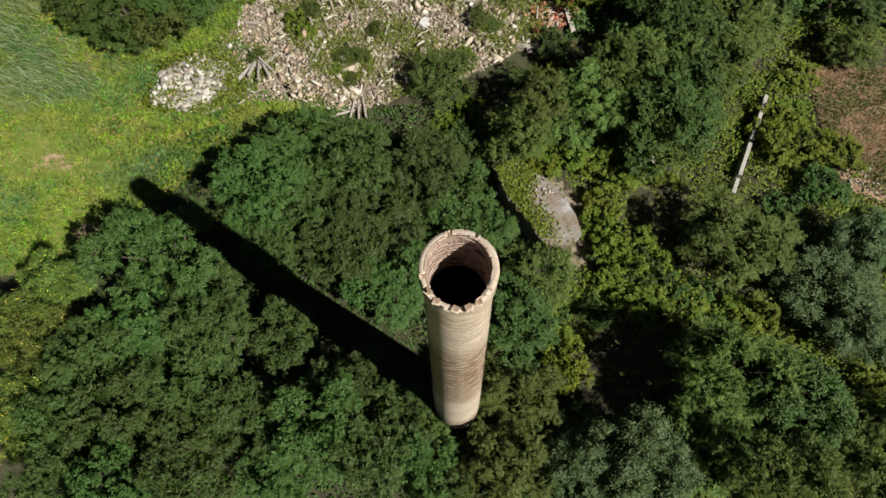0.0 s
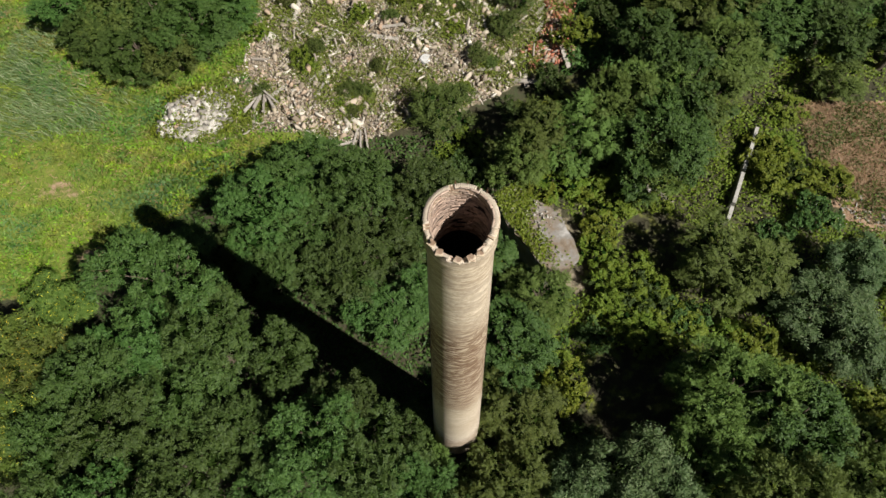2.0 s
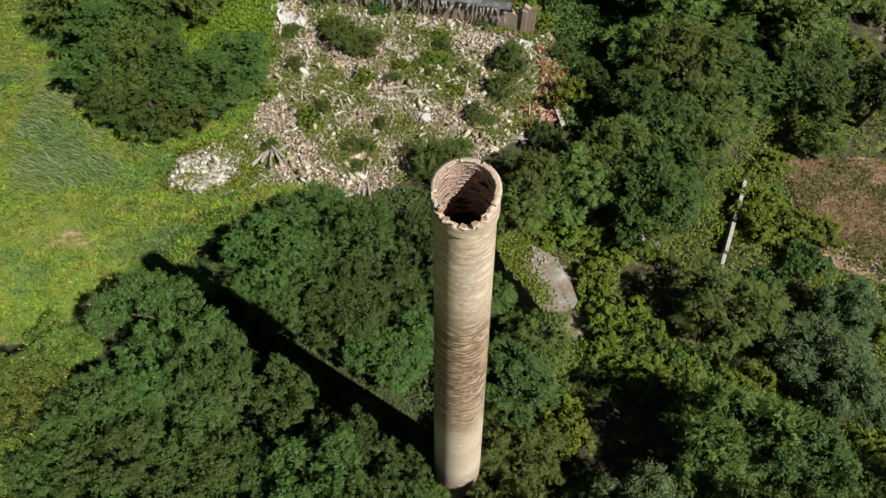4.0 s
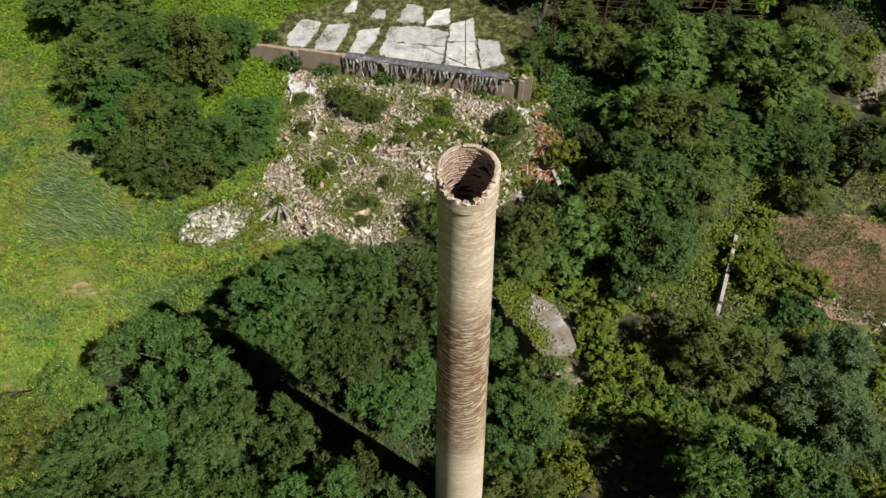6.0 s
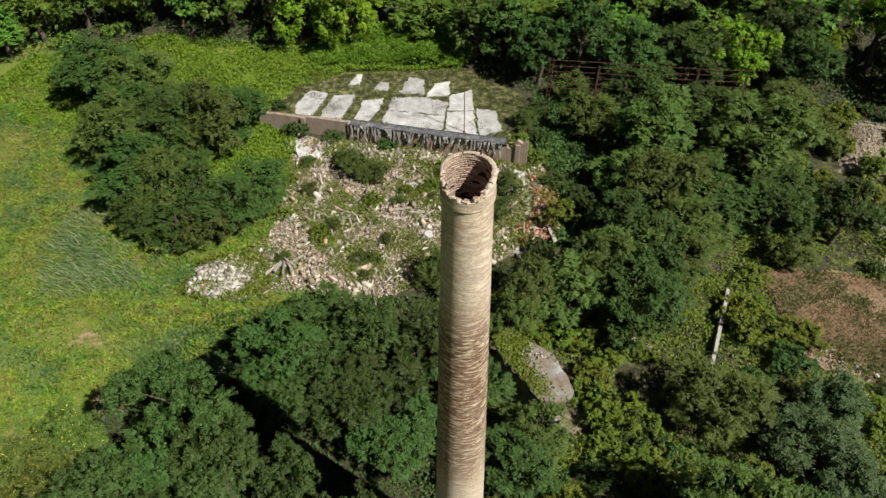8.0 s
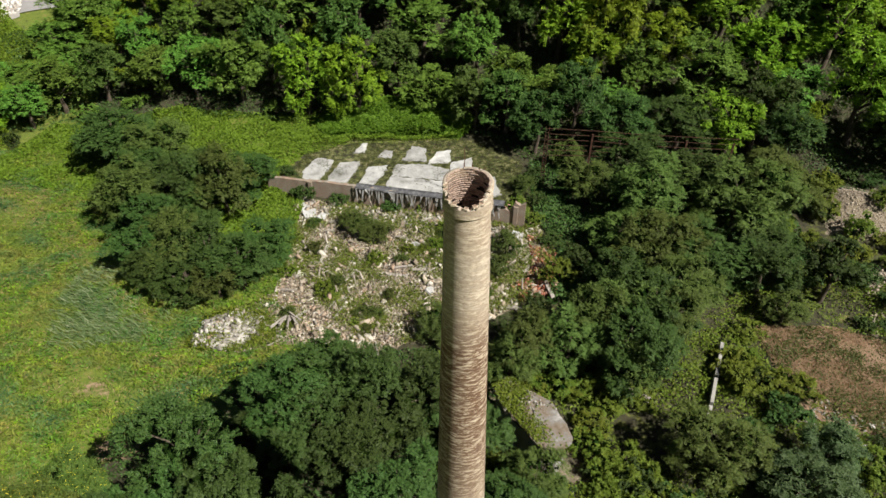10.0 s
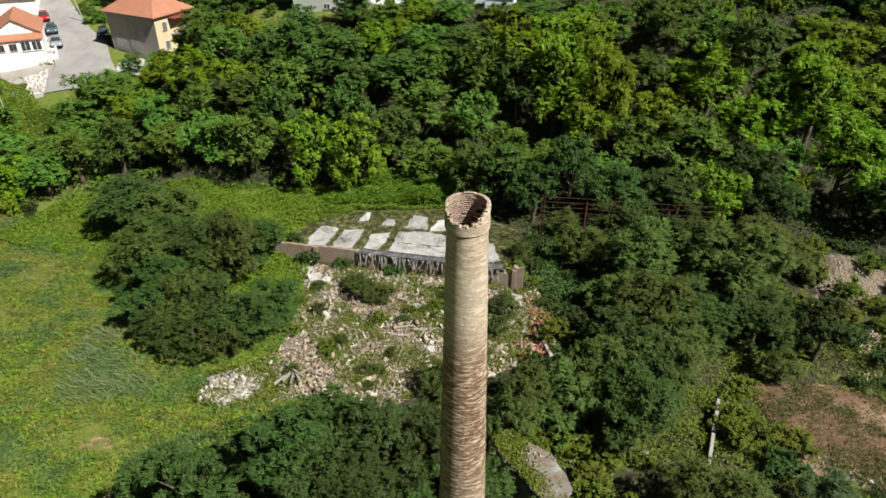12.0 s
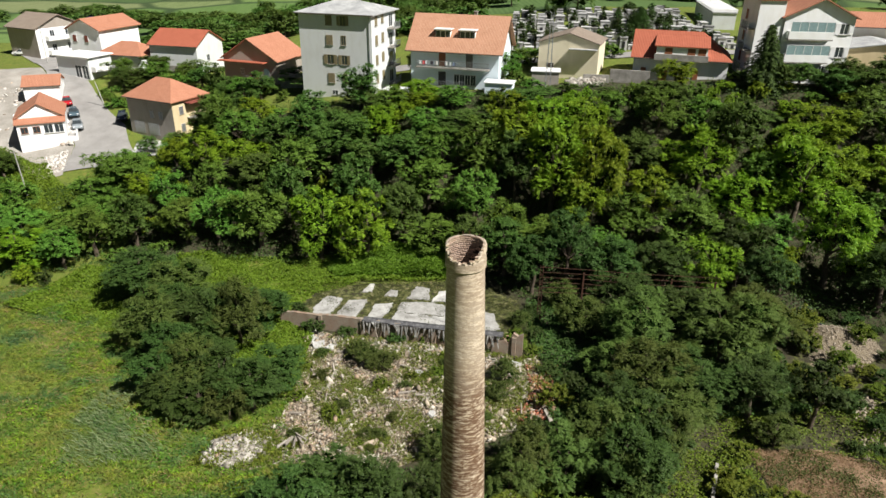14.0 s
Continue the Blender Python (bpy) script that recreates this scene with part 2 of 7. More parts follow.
def bank(x, y):
    """Height of the land: a flat yard, a wooded bank behind it, a village on its top, hills beyond."""
    x, y = np.asarray(x, dtype=float), np.asarray(y, dtype=float)
    foot = np.interp(x, X_STOPS, [52, 56, 58, 60, 58, 53, 50])
    brow = np.interp(x, X_STOPS, [93, 93, 93, 93, 89, 81, 76])
    top = np.interp(x, X_STOPS, [5.0, 4.6, 4.8, 12.5, 16.3, 19.5, 22])
    s = np.clip((y - foot) / (brow - foot), 0, 1)
    z = top * s * s * (3 - 2 * s)
    past = np.clip(y - brow, 0, None)
    z = z + np.interp(x, X_STOPS, [0.18, 0.20, 0.18, 0.10, 0.045, 0.04, 0.03]) * np.minimum(past, np.interp(x, X_STOPS, [36, 36, 38, 60, 60, 60, 60]))
    far = np.clip(y - 185, 0, None)
    z = z - np.clip(far, 0, 260) * np.interp(x, [-300, -60, 60, 300], [0.03, 0.02, 0.0, 0.0])
    z = z + np.clip((far - 150) / 900, 0, 1.5) ** 1.2 * (60 + 25 * wobble(x, y, 310.0, 2.0))
    z = z + np.clip(far / 60, 0, 1) * 3.0 * wobble(x, y, 90.0, 1.0)
    z = z - np.clip((-y - 10) / 60, 0, 1) * 2.0
    z = z + 0.22 * wobble(x, y, 7.0, 0.3) + 0.10 * wobble(x, y, 2.6, 1.9)
    # spoil heap by the yard and a low bank right of it
    z = z + 2.0 * np.exp(-(((x - 41.5) / 3.4) ** 2 + ((y - 42.5) / 3.0) ** 2)) + 1.0 * np.exp(-(((x - 39) / 3.5) ** 2 + ((y - 30) / 3.0) ** 2))
    # low heaps of rubble
    z = z + 0.5 * np.exp(-(((x + 17.3) / 2.2) ** 2 + ((y - 26.2) / 1.5) ** 2)) + 0.5 * np.exp(-(((x - 9.7) / 1.3) ** 2 + ((y - 34) / 3.0) ** 2)) + 0.35 * np.exp(-(((x + 1) / 8) ** 2 + ((y - 33) / 5.0) ** 2))
    # level floor of the shed
    flat = np.clip(1 - np.maximum(np.abs(x + 3.5 + (y - 49) * 0.15) - 12.5, 0) / 2.5, 0, 1) * np.clip(1 - np.maximum(np.abs(y - 50.5) - 5.5, 0) / 2.0, 0, 1)
    return z * (1 - flat) + 0.02 * flat


def land(x, y):
    return float(bank(np.array([x]), np.array([y]))[0])


RUBBLE = [(-15.0, 45.1), (9.7, 39.8), (11.0, 33.8), (8.0, 29.5), (4.1, 27.3), (-0.9, 25.1), (-6.1, 23.7), (-12.4, 25.0), (-16.3, 23.6), (-19.6, 24.7), (-19.3, 27.1), (-14.5, 30.8), (-13.6, 38.8)]
BROWN = [(25.5, 26.5), (33.0, 26.0), (38.0, 23.1), (36.0, 14.2), (28.1, 15.2), (25.7, 19.1)]
SPOIL = [(37.5, 38.5), (41.0, 37.0), (46.0, 40.0), (47.0, 46.0), (42.0, 46.5), (38.5, 43.5)]
MEADOW = [(-60, 8), (-25, 13.0), (-20.5, 15.5), (-15.0, 20.2), (-9.0, 23.0), (-6.0, 24.0), (-12.5, 25.5), (-14.0, 30.0), (-14, 36), (-17, 40), (-24, 42), (-30, 46), (-36, 52), (-50, 56), (-62, 52)]
VINES = [(-50, 50), (-38, 46), (-30, 42), (-26, 36), (-16, 33), (-13.8, 36), (-13.6, 44), (-17.8, 47.5), (-15, 53.5), (-9.8, 56.2), (2.5, 56.8), (3, 61), (-9, 63.5), (-20, 62), (-32, 64), (-45, 60)]
SLAB_YARD = [(-16.5, 47.5), (-14, 56.5), (3.5, 57.0), (9.5, 52), (9.2, 42.2)]
SANDY = [(1.2, 19.8), (4.5, 21.0), (9.5, 17.0), (9.5, 12.0), (6.0, 12.0), (3.5, 16.0)]

ground_x = np.concatenate([np.arange(-1600, -400, 60), np.arange(-400, -100, 12), np.arange(-100, -46, 2), np.arange(-46, 48, 0.5), np.arange(48, 100, 2), np.arange(100, 400, 12), np.arange(400, 1601, 60)])
ground_y = np.concatenate([np.arange(-500, -60, 40), np.arange(-60, -10, 4), np.arange(-10, 64, 0.5), np.arange(64, 150, 2), np.arange(150, 460, 10), np.arange(460, 2101, 60)])
gx, gy = np.meshgrid(ground_x, ground_y)
gz = bank(gx, gy)
nx, ny = len(ground_x), len(ground_y)
gi = np.arange(nx * ny).reshape(ny, nx)
ground_faces = np.stack([gi[:-1, :-1], gi[:-1, 1:], gi[1:, 1:], gi[1:, :-1]], axis=-1).reshape(-1, 4)
fx, fy = gx.ravel(), gy.ravel()


def earth_material():
    """Soil, with litter, weeds, rubble dust and dry grass laid where each lies (attribute cover: dust, dry, green)."""
    n = Nodes("earth")
    att = n.t.nodes.new("ShaderNodeAttribute")
    att.attribute_name = "cover"
    sep = n.add("SeparateColor")
    n.link(att.outputs["Color"], sep.inputs[0])
    where = n.coords("Object")
    big, mid, fine = n.noise(where, 0.18, 5, 0.6), n.noise(where, 1.3, 5, 0.65), n.noise(where, 11.0, 5, 0.7)
    soil = n.ramp(mid, [(0.3, (0.035, 0.030, 0.018)), (0.5, (0.065, 0.060, 0.030)), (0.7, (0.055, 0.075, 0.026))])
    green = n.ramp(mid, [(0.25, (0.075, 0.120, 0.018)), (0.5, (0.150, 0.195, 0.026)), (0.60, (0.215, 0.215, 0.045)), (0.72, (0.27, 0.205, 0.095))])
    green = n.mix(n.grey(big, 0.42, 0.62), green, n.ramp(fine, [(0.3, (0.095, 0.145, 0.018)), (0.7, (0.205, 0.250, 0.040))]))
    dust = n.ramp(fine, [(0.25, (0.13, 0.10, 0.066)), (0.5, (0.27, 0.22, 0.15)), (0.75, (0.44, 0.37, 0.275))])
    dry = n.ramp(mid, [(0.3, (0.22, 0.145, 0.085)), (0.5, (0.36, 0.235, 0.15)), (0.72, (0.48, 0.33, 0.225))])
    edge = n.grey(mid, 0.3, 0.7, -0.25, 0.25)

    def mask(socket):
        a = n.add("Math")
        a.operation = "ADD"
        n.link(socket, a.inputs[0])
        n.link(edge, a.inputs[1])
        return n.grey(a.outputs[0], 0.35, 0.6)
    col = n.mix(mask(sep.outputs["Blue"]), soil, green)
    col = n.mix(mask(sep.outputs["Green"]), col, dry)
    col = n.mix(mask(sep.outputs["Red"]), col, dust)
    col = n.mix(n.grey(fine, 0.35, 0.7, 0.4, 0.0), col, n.mix(1.0, col, (0.45, 0.45, 0.4), "MULTIPLY"))
    col = n.mix(1.0, col, (0.88, 0.88, 0.88), "MULTIPLY")
    n.color(col, 0.95)
    n.bump(fine, 0.8, 0.08)
    return n.mat


def fields_material():
    """Far hills: fields, hedges and woods in patches."""
    n = Nodes("far fields")
    where = n.coords("Object")
    vor = n.add("TexVoronoi", Scale=0.018)
    n.link(where, vor.inputs["Vector"])
    sep = n.add("SeparateColor")
    n.link(vor.outputs["Color"], sep.inputs[0])
    col = n.ramp(sep.outputs[0], [(0.0, (0.060, 0.100, 0.034)), (0.4, (0.105, 0.175, 0.045)), (0.7, (0.140, 0.215, 0.060)), (1.0, (0.19, 0.21, 0.095))])
    rows = n.noise(n.coords("Object", (0.5, 0.06, 1)), 1.0, 3)
    col = n.mix(n.grey(rows, 0.4, 0.65, 0.0, 0.5), col, n.mix(1.0, col, (0.6, 0.7, 0.55), "MULTIPLY"))
    hedge = n.add("TexVoronoi", Scale=0.018)
    hedge.feature = "DISTANCE_TO_EDGE"
    n.link(where, hedge.inputs["Vector"])
    col = n.mix(n.grey(hedge.outputs["Distance"], 0.02, 0.07, 0.9, 0.0), col, (0.030, 0.055, 0.016))
    wave = n.add("TexWave", Scale=0.22, Distortion=2.0)
    wave.inputs["Detail Scale"].default_value = 0.3
    n.link(where, wave.inputs["Vector"])
    col = n.mix(n.grey(wave.outputs["Fac"], 0.3, 0.7, 0.45, 0.0), col, n.mix(1.0, col, (0.5, 0.6, 0.5), "MULTIPLY"))
    n.color(col, 0.95)
    return n.mat


EARTH, FIELDS = earth_material(), fields_material()
cx, cy = np.repeat(gx[:1], ny - 1, 0)[:, :-1].ravel(), np.repeat(gy[:, :1], nx - 1, 1)[:-1].ravel()
ground_mesh = mesh_of("ground", np.stack([fx, fy, gz.ravel()], 1), ground_faces, [EARTH, FIELDS], True, (cy > 165).astype(int))
cover = np.zeros((nx * ny, 4), dtype=np.float32)
cover[:, 3] = 1
cover[:, 0] = 0.9 * inside(RUBBLE, fx, fy) + 0.95 * inside(SPOIL, fx, fy) + 0.5 * inside(SANDY, fx, fy) + 0.36 * inside(SLAB_YARD, fx, fy)
bare = np.clip(1.1 - np.hypot((fx + 22.6) / 2.2, (fy - 15.2) / 1.4), 0, 1) + 0.55 * np.clip(1.0 - np.hypot((fx + 26.0) / 4.0, (fy - 20.5) / 2.4), 0, 1)
cover[:, 1] = bare + 0.9 * inside(BROWN, fx, fy) + 0.35 * inside(SANDY, fx, fy)
cover[:, 2] = 0.9 * inside(MEADOW, fx, fy) + 0.9 * inside(VINES, fx, fy) + 0.6 * inside(RUBBLE, fx, fy) + 0.7 * ((fy > 88) | (fx < -42)) + 0.45 * inside(SLAB_YARD, fx, fy) + 0.35 * ((fx > 8) & (fy < 45)) + 0.4 * (fy < -5)
layer = ground_mesh.color_attributes.new("cover", "FLOAT_COLOR", "POINT")
layer.data.foreach_set("color", np.clip(cover, 0, 1).ravel())
solo("ground", ground_mesh, "uneven overgrown ground of soil, weeds and rubble dust", "ground", kind="structure")

# ---- the chimney ----
CHIMNEY = (0.57, 3.77)
TOP, RIM, COLLAR_Z = 29.58, 0.735, 28.70
COURSE = 0.076


def radius_at(z):
    return 0.692 + 0.0216 * (28.7 - z) if z < COLLAR_Z - 0.001 else RIM + 0.012 * math.sin(9 * z)


def rim_height(w):
    """Height of the broken rim round the mouth, w in degrees from +x, anticlockwise."""
    w = (w + 180) % 360 - 180
    for lo, hi, drop in ((-172, -155, 0.23), (-155, -138, 0.46), (-138, -112, 0.50), (-112, -84, 0.56), (-84, -66, 0.50), (-66, -54, 0.46), (-54, -44, 0.30), (-44, -34, 0.16), (-34, -20, 0.08), (100, 108, 0.08), (58, 63, 0.08)):
        if lo <= w < hi:
            return TOP - drop
    return TOP


def chimney_brick_material(name, inner=False):
    n = Nodes(name)
    geo = n.add("NewGeometry")
    info = n.add("ObjectInfo")
    where = n.coords("Object", (1, 1, 1))
    streak = n.noise(n.coords("Object", (1.7, 1.7, 7.5)), 1.3, 7, 0.8)
    band = n.noise(n.coords("Object", (0.03, 0.03, 0.24)), 1.0, 3, 0.5)
    fine = n.noise(where, 26.0, 4, 0.7)
    if inner:
        pale, mid, dark = (0.62, 0.50, 0.40), (0.44, 0.31, 0.235), (0.12, 0.075, 0.055)
    else:
        pale, mid, dark = (0.80, 0.71, 0.565), (0.61, 0.50, 0.365), (0.18, 0.105, 0.062)
    tone = n.ramp(streak, [(0.49, dark), (0.57, mid), (0.70, pale)])
    sep = n.add("SeparateXYZ")
    n.link(where, sep.inputs[0])
    weather = n.ramp(n.grey(sep.outputs[2], 0, 30), [(0.0, (0.80,) * 3), (0.17, (0.45,) * 3), (0.23, (0.05,) * 3), (0.42, (0.12,) * 3), (0.50, (0.80,) * 3), (0.62, (1.0,) * 3), (0.77, (1.0,) * 3), (0.83, (0.35,) * 3)])
    wear = n.add("SeparateColor")
    n.link(weather, wear.inputs[0])
    calm = n.mix(n.grey(band, 0.35, 0.65), pale, mid)
    col = n.mix(n.grey(wear.outputs[0], 0, 1, 0.22, 1.0), calm, tone)
    src = n.add("Math")
    src.operation = "FRACT"
    both = n.add("Math")
    n.link(geo.outputs["Random Per Island"], both.inputs[0])
    n.link(info.outputs["Random"], both.inputs[1])
    n.link(both.outputs[0], src.inputs[0])
    hsv = n.add("HueSaturation")
    n.link(col, hsv.inputs["Color"])
    n.link(n.grey(src.outputs[0], 0, 1, 0.975, 1.025), hsv.inputs["Value"])
    n.link(n.grey(src.outputs[0], 0, 1, 1.06, 0.94), hsv.inputs["Saturation"])
    col = n.mix(n.grey(fine, 0.32, 0.7, 0.45, 0.0), hsv.outputs[0], n.mix(1.0, hsv.outputs[0], (0.55, 0.5, 0.45), "MULTIPLY"))
    pits = n.noise(n.coords("Object", (1.0, 1.0, 2.6)), 7.0, 5, 0.75)
    col = n.mix(n.grey(pits, 0.53, 0.68, 0.0, 0.75), col, n.mix(1.0, col, (0.42, 0.36, 0.31), "MULTIPLY"))
    n.color(col, 0.93)
    n.bump(fine, 0.6, 0.004)
    return n.mat


BRICK_OUT = chimney_brick_material("weathered yellow brick")
BRICK_IN = chimney_brick_material("inner brick", True)
MORTAR = rough_material("mortar", [(0.42, 0.34, 0.25), (0.51, 0.43, 0.33), (0.58, 0.50, 0.40)], 1.6, 20.0, stretch=(1, 1, 3))
# soot made near black: the shade inside the flue is painted in too
SOOT_SHADE = rough_material("sooty brick", [(0.010, 0.008, 0.007), (0.022, 0.016, 0.013), (0.045, 0.030, 0.024)], 1.5, 18.0)

chimney = thing("brick_chimney", "tall round tapering chimney of weathered yellow brick with a broken rim", "chimney", pose(*CHIMNEY, 0, 0.45, -0.57, 0))
# core of mortar behind the bricks, with the mouth open
SEG = 120
core_v, core_f, core_m = [], [], []
levels = [-0.3] + list(np.arange(2, 28, 2.0)) + [28.3, COLLAR_Z - 0.01, COLLAR_Z + 0.005]
rings = []
for z in levels:
    rings.append([(radius_at(z) - 0.0035, z), (radius_at(z) - 0.125 - max(0, 20 - z) * 0.006 if z < 26 else 0.61, z)])
for k, z in enumerate(levels):
    for j in (0, 1):
        for s in range(SEG):
            w = 2 * math.pi * s / SEG
            core_v.append((rings[k][j][0] * math.cos(w), rings[k][j][0] * math.sin(w), z))
def ring_at(k, j, s):
    return (k * 2 + j) * SEG + s % SEG
for k in range(len(levels) - 1):
    for s in range(SEG):
        core_f.append((ring_at(k, 0, s), ring_at(k, 0, s + 1), ring_at(k + 1, 0, s + 1), ring_at(k + 1, 0, s)))
        core_m.append(0)
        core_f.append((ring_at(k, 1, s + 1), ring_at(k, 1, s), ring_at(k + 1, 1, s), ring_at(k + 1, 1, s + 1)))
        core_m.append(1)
for s in range(SEG):
    w = 360 * (s + 0.5) / SEG
    h = rim_height(w) - 0.012
    o = len(core_v)
    for r in (RIM - 0.014, RIM - 0.125):
        for a in (s, s + 1):
            for z in (COLLAR_Z + 0.005, h):
                core_v.append((r * math.cos(2 * math.pi * a / SEG), r * math.sin(2 * math.pi * a / SEG), z))
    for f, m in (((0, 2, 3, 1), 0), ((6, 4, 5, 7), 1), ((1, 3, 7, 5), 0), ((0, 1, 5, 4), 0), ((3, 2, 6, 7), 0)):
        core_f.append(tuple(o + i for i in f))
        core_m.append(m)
part("mortar_core", mesh_of("mortar_core", core_v, np.array(core_f), [MORTAR, SOOT_SHADE], False, core_m), chimney)


def brick_verts(w, half, r0, r1, z0, z1, slope=0.0):
    """Eight corners of a wedge brick between two radii, standing in the ring at angle w (radians)."""
    out = []
    for z in (z0, z1):
        for r, a in ((r0, -half), (r1, -half), (r1, half), (r0, half)):
            rr = r + slope * (z0 - z)
            out.append((rr * math.cos(w + a), rr * math.sin(w + a), z))
    return out


BRICK_FACES = np.array([(3, 2, 1, 0), (4, 5, 6, 7), (0, 1, 5, 4), (1, 2, 6, 5), (2, 3, 7, 6), (3, 0, 4, 7)])


ARC = 5


def curved_brick(w, half, r0, r1, z0, z1):
    """Corners of a brick whose face follows the ring: outer and inner arcs, below and above."""
    a = w + np.linspace(-half, half, ARC)
    c, s = np.cos(a), np.sin(a)
    rows = [np.stack([r * c, r * s, np.full(ARC, z)], 1) for r, z in ((r1, z0), (r1, z1), (r0, z1), (r0, z0))]
    return np.concatenate(rows)


CURVED_FACES = [(q * ARC + i, q * ARC + i + 1, ((q + 1) % 4) * ARC + i + 1, ((q + 1) % 4) * ARC + i) for q in range(4) for i in range(ARC - 1)] + [(0, ARC, 2 * ARC, 3 * ARC), (4 * ARC - 1, 3 * ARC - 1, 2 * ARC - 1, ARC - 1)]
CURVED_FACES = np.array(CURVED_FACES)


def brick_courses(z_lo, z_hi, outward, seed):
    g = np.random.default_rng(seed)
    verts = []
    k = 0
    z = z_lo
    while z < z_hi:
        r = radius_at(z)
        per = int(round(2 * math.pi * r / 0.25))
        ragged = g.normal(0, 0.0005, per)
        worn = (g.random(per) < (0.16 if 8.5 < z < 20.5 else 0.05)) * g.uniform(0.0005, 0.0015, per)
        course_shift = g.normal(0, 0.0006)
        shift = g.random()
        for i in range(per):
            w = 2 * math.pi * (i + shift) / per
            if z + COURSE > rim_height(math.degrees(w)) + 0.004:
                continue
            if outward:
                outer = r + ragged[i] - worn[i] + course_shift
                verts.append(curved_brick(w, math.pi / per - 0.0006 / r, r - 0.05, outer, z + 0.0008, z + COURSE - 0.0008))
            else:
                verts.append(curved_brick(w, math.pi / per - 0.004 / r, RIM - 0.135 + ragged[i] * 16 + worn[i] * 14, RIM - 0.10, z + 0.006, z + COURSE - 0.006))
        z += COURSE
        k += 1
    v = np.array(verts).reshape(-1, 3)
    f = (np.arange(len(verts))[:, None, None] * 4 * ARC + CURVED_FACES[None]).reshape(-1, 4)
    return v, f


TOP_PARTS_Z = COLLAR_Z + COURSE * 8
def round_faced(me, sign):
    """Shade the faces of wedge bricks as parts of one round wall."""
    co = np.empty(len(me.vertices) * 3, dtype=np.float32)
    me.vertices.foreach_get("co", co)
    co = co.reshape(-1, 3)
    co[:, 2] = 0
    co *= sign / np.linalg.norm(co, axis=1)[:, None]
    me.normals_split_custom_set_from_vertices(co.tolist())
    return me


v, f = brick_courses(-0.1, COLLAR_Z - COURSE, True, 3)
tagged(part("shaft_bricks", round_faced(mesh_of("shaft_bricks", v, f, BRICK_OUT, True), 1), chimney, "courses of weathered yellow brick"), kind="stuff")
v, f = brick_courses(COLLAR_Z, TOP_PARTS_Z - 0.01, True, 4)
tagged(part("collar_bricks", round_faced(mesh_of("collar_bricks", v, f, BRICK_OUT, True), 1), chimney), kind="stuff")
v, f = brick_courses(TOP - COURSE * 26, TOP - 0.02, False, 5)
tagged(part("lining_bricks", mesh_of("lining_bricks", v, f, BRICK_IN), chimney, "reddish inner courses of brick"), kind="stuff")
v = np.array(brick_verts(0, math.pi / 29 - 0.0035, RIM - 0.135, RIM + 0.004, 0.006, COURSE - 0.006))
rim_brick = bpy.data.meshes.new("brick")
bmb = bmesh.new()
bv = [bmb.verts.new(q) for q in v]
for q in BRICK_FACES:
    bmb.faces.new([bv[i] for i in q])
bmesh.ops.bevel(bmb, geom=bmb.edges[:], offset=0.006, segments=1, affect="EDGES")
bmb.to_mesh(rim_brick)
bmb.free()
rim_brick.materials.append(BRICK_OUT)
gb = np.random.default_rng(11)
z, k = TOP_PARTS_Z, 0
while z < TOP - 0.03:
    for i in range(29):
        deg = 360 * (i + 0.5 * (k % 2)) / 29
        if z + COURSE > rim_height(deg) + 0.02 or gb.random() < 0.012:
            continue
        loose = z + 2 * COURSE > rim_height(deg)
        s = 1 + gb.normal(0, 0.004)
        part("brick", rim_brick, chimney, at=pose(0, 0, z + (gb.normal(0, 0.004) if loose else 0), gb.normal(0, 0.5) if loose else 0, 0, deg + (gb.normal(0, 0.6) if loose else 0)) @ Matrix.Diagonal((s, s, 1, 1)))
    z += COURSE
    k += 1
# loose bricks left lying on the broken front of the rim
for deg, lift, turn in ((-128, 0, 25), (-98, 0, -20), (-75, 0, 12), (-71, 0, 60), (-60, 0, -35), (-148, 0, 15)):
    h = rim_height(deg)
    a = radians(deg)
    m = Matrix.Translation((0.705 * math.cos(a), 0.705 * math.sin(a), h - 0.004)) @ pose(0, 0, 0, 3, 0, deg + turn) @ Matrix.Translation((-0.70, 0, 0))
    part("brick", rim_brick, chimney, at=m)
# short iron pegs standing out of the rim
PEG = join_tubes("iron_peg", [tube([(0, 0, -0.02), (0, 0, 0.10)], [0.012, 0.010], 6)], RUST)
for deg in (97, 78, 60, 45):
    part("iron_peg", PEG, chimney, "short rusty iron peg", pose(0.72 * math.cos(radians(deg)), 0.72 * math.sin(radians(deg)), rim_height(deg)))

# ---- trees ----
def leaf_cards(points, normals, ways, length, width, g):
    """Diamond leaves, folded along the middle: an array of 4 corners and one quad each."""
    n = len(points)
    length = length * g.uniform(0.65, 1.3, n)[:, None]
    width = width * g.uniform(0.7, 1.25, n)[:, None]
    side = np.cross(normals, ways)
    side /= np.linalg.norm(side, axis=1)[:, None] + 1e-9
    base = points - ways * length * 0.5
    tip = points + ways * length * 0.5 - normals * length * 0.12
    left = points + side * width * 0.5 + normals * width * 0.16
    right = points - side * width * 0.5 + normals * width * 0.16
    v = np.stack([base, right, tip, left], 1).reshape(-1, 3)
    return v, np.arange(4 * n).reshape(-1, 4)


def unit(v):
    return v / (np.linalg.norm(v, axis=-1, keepdims=True) + 1e-9)


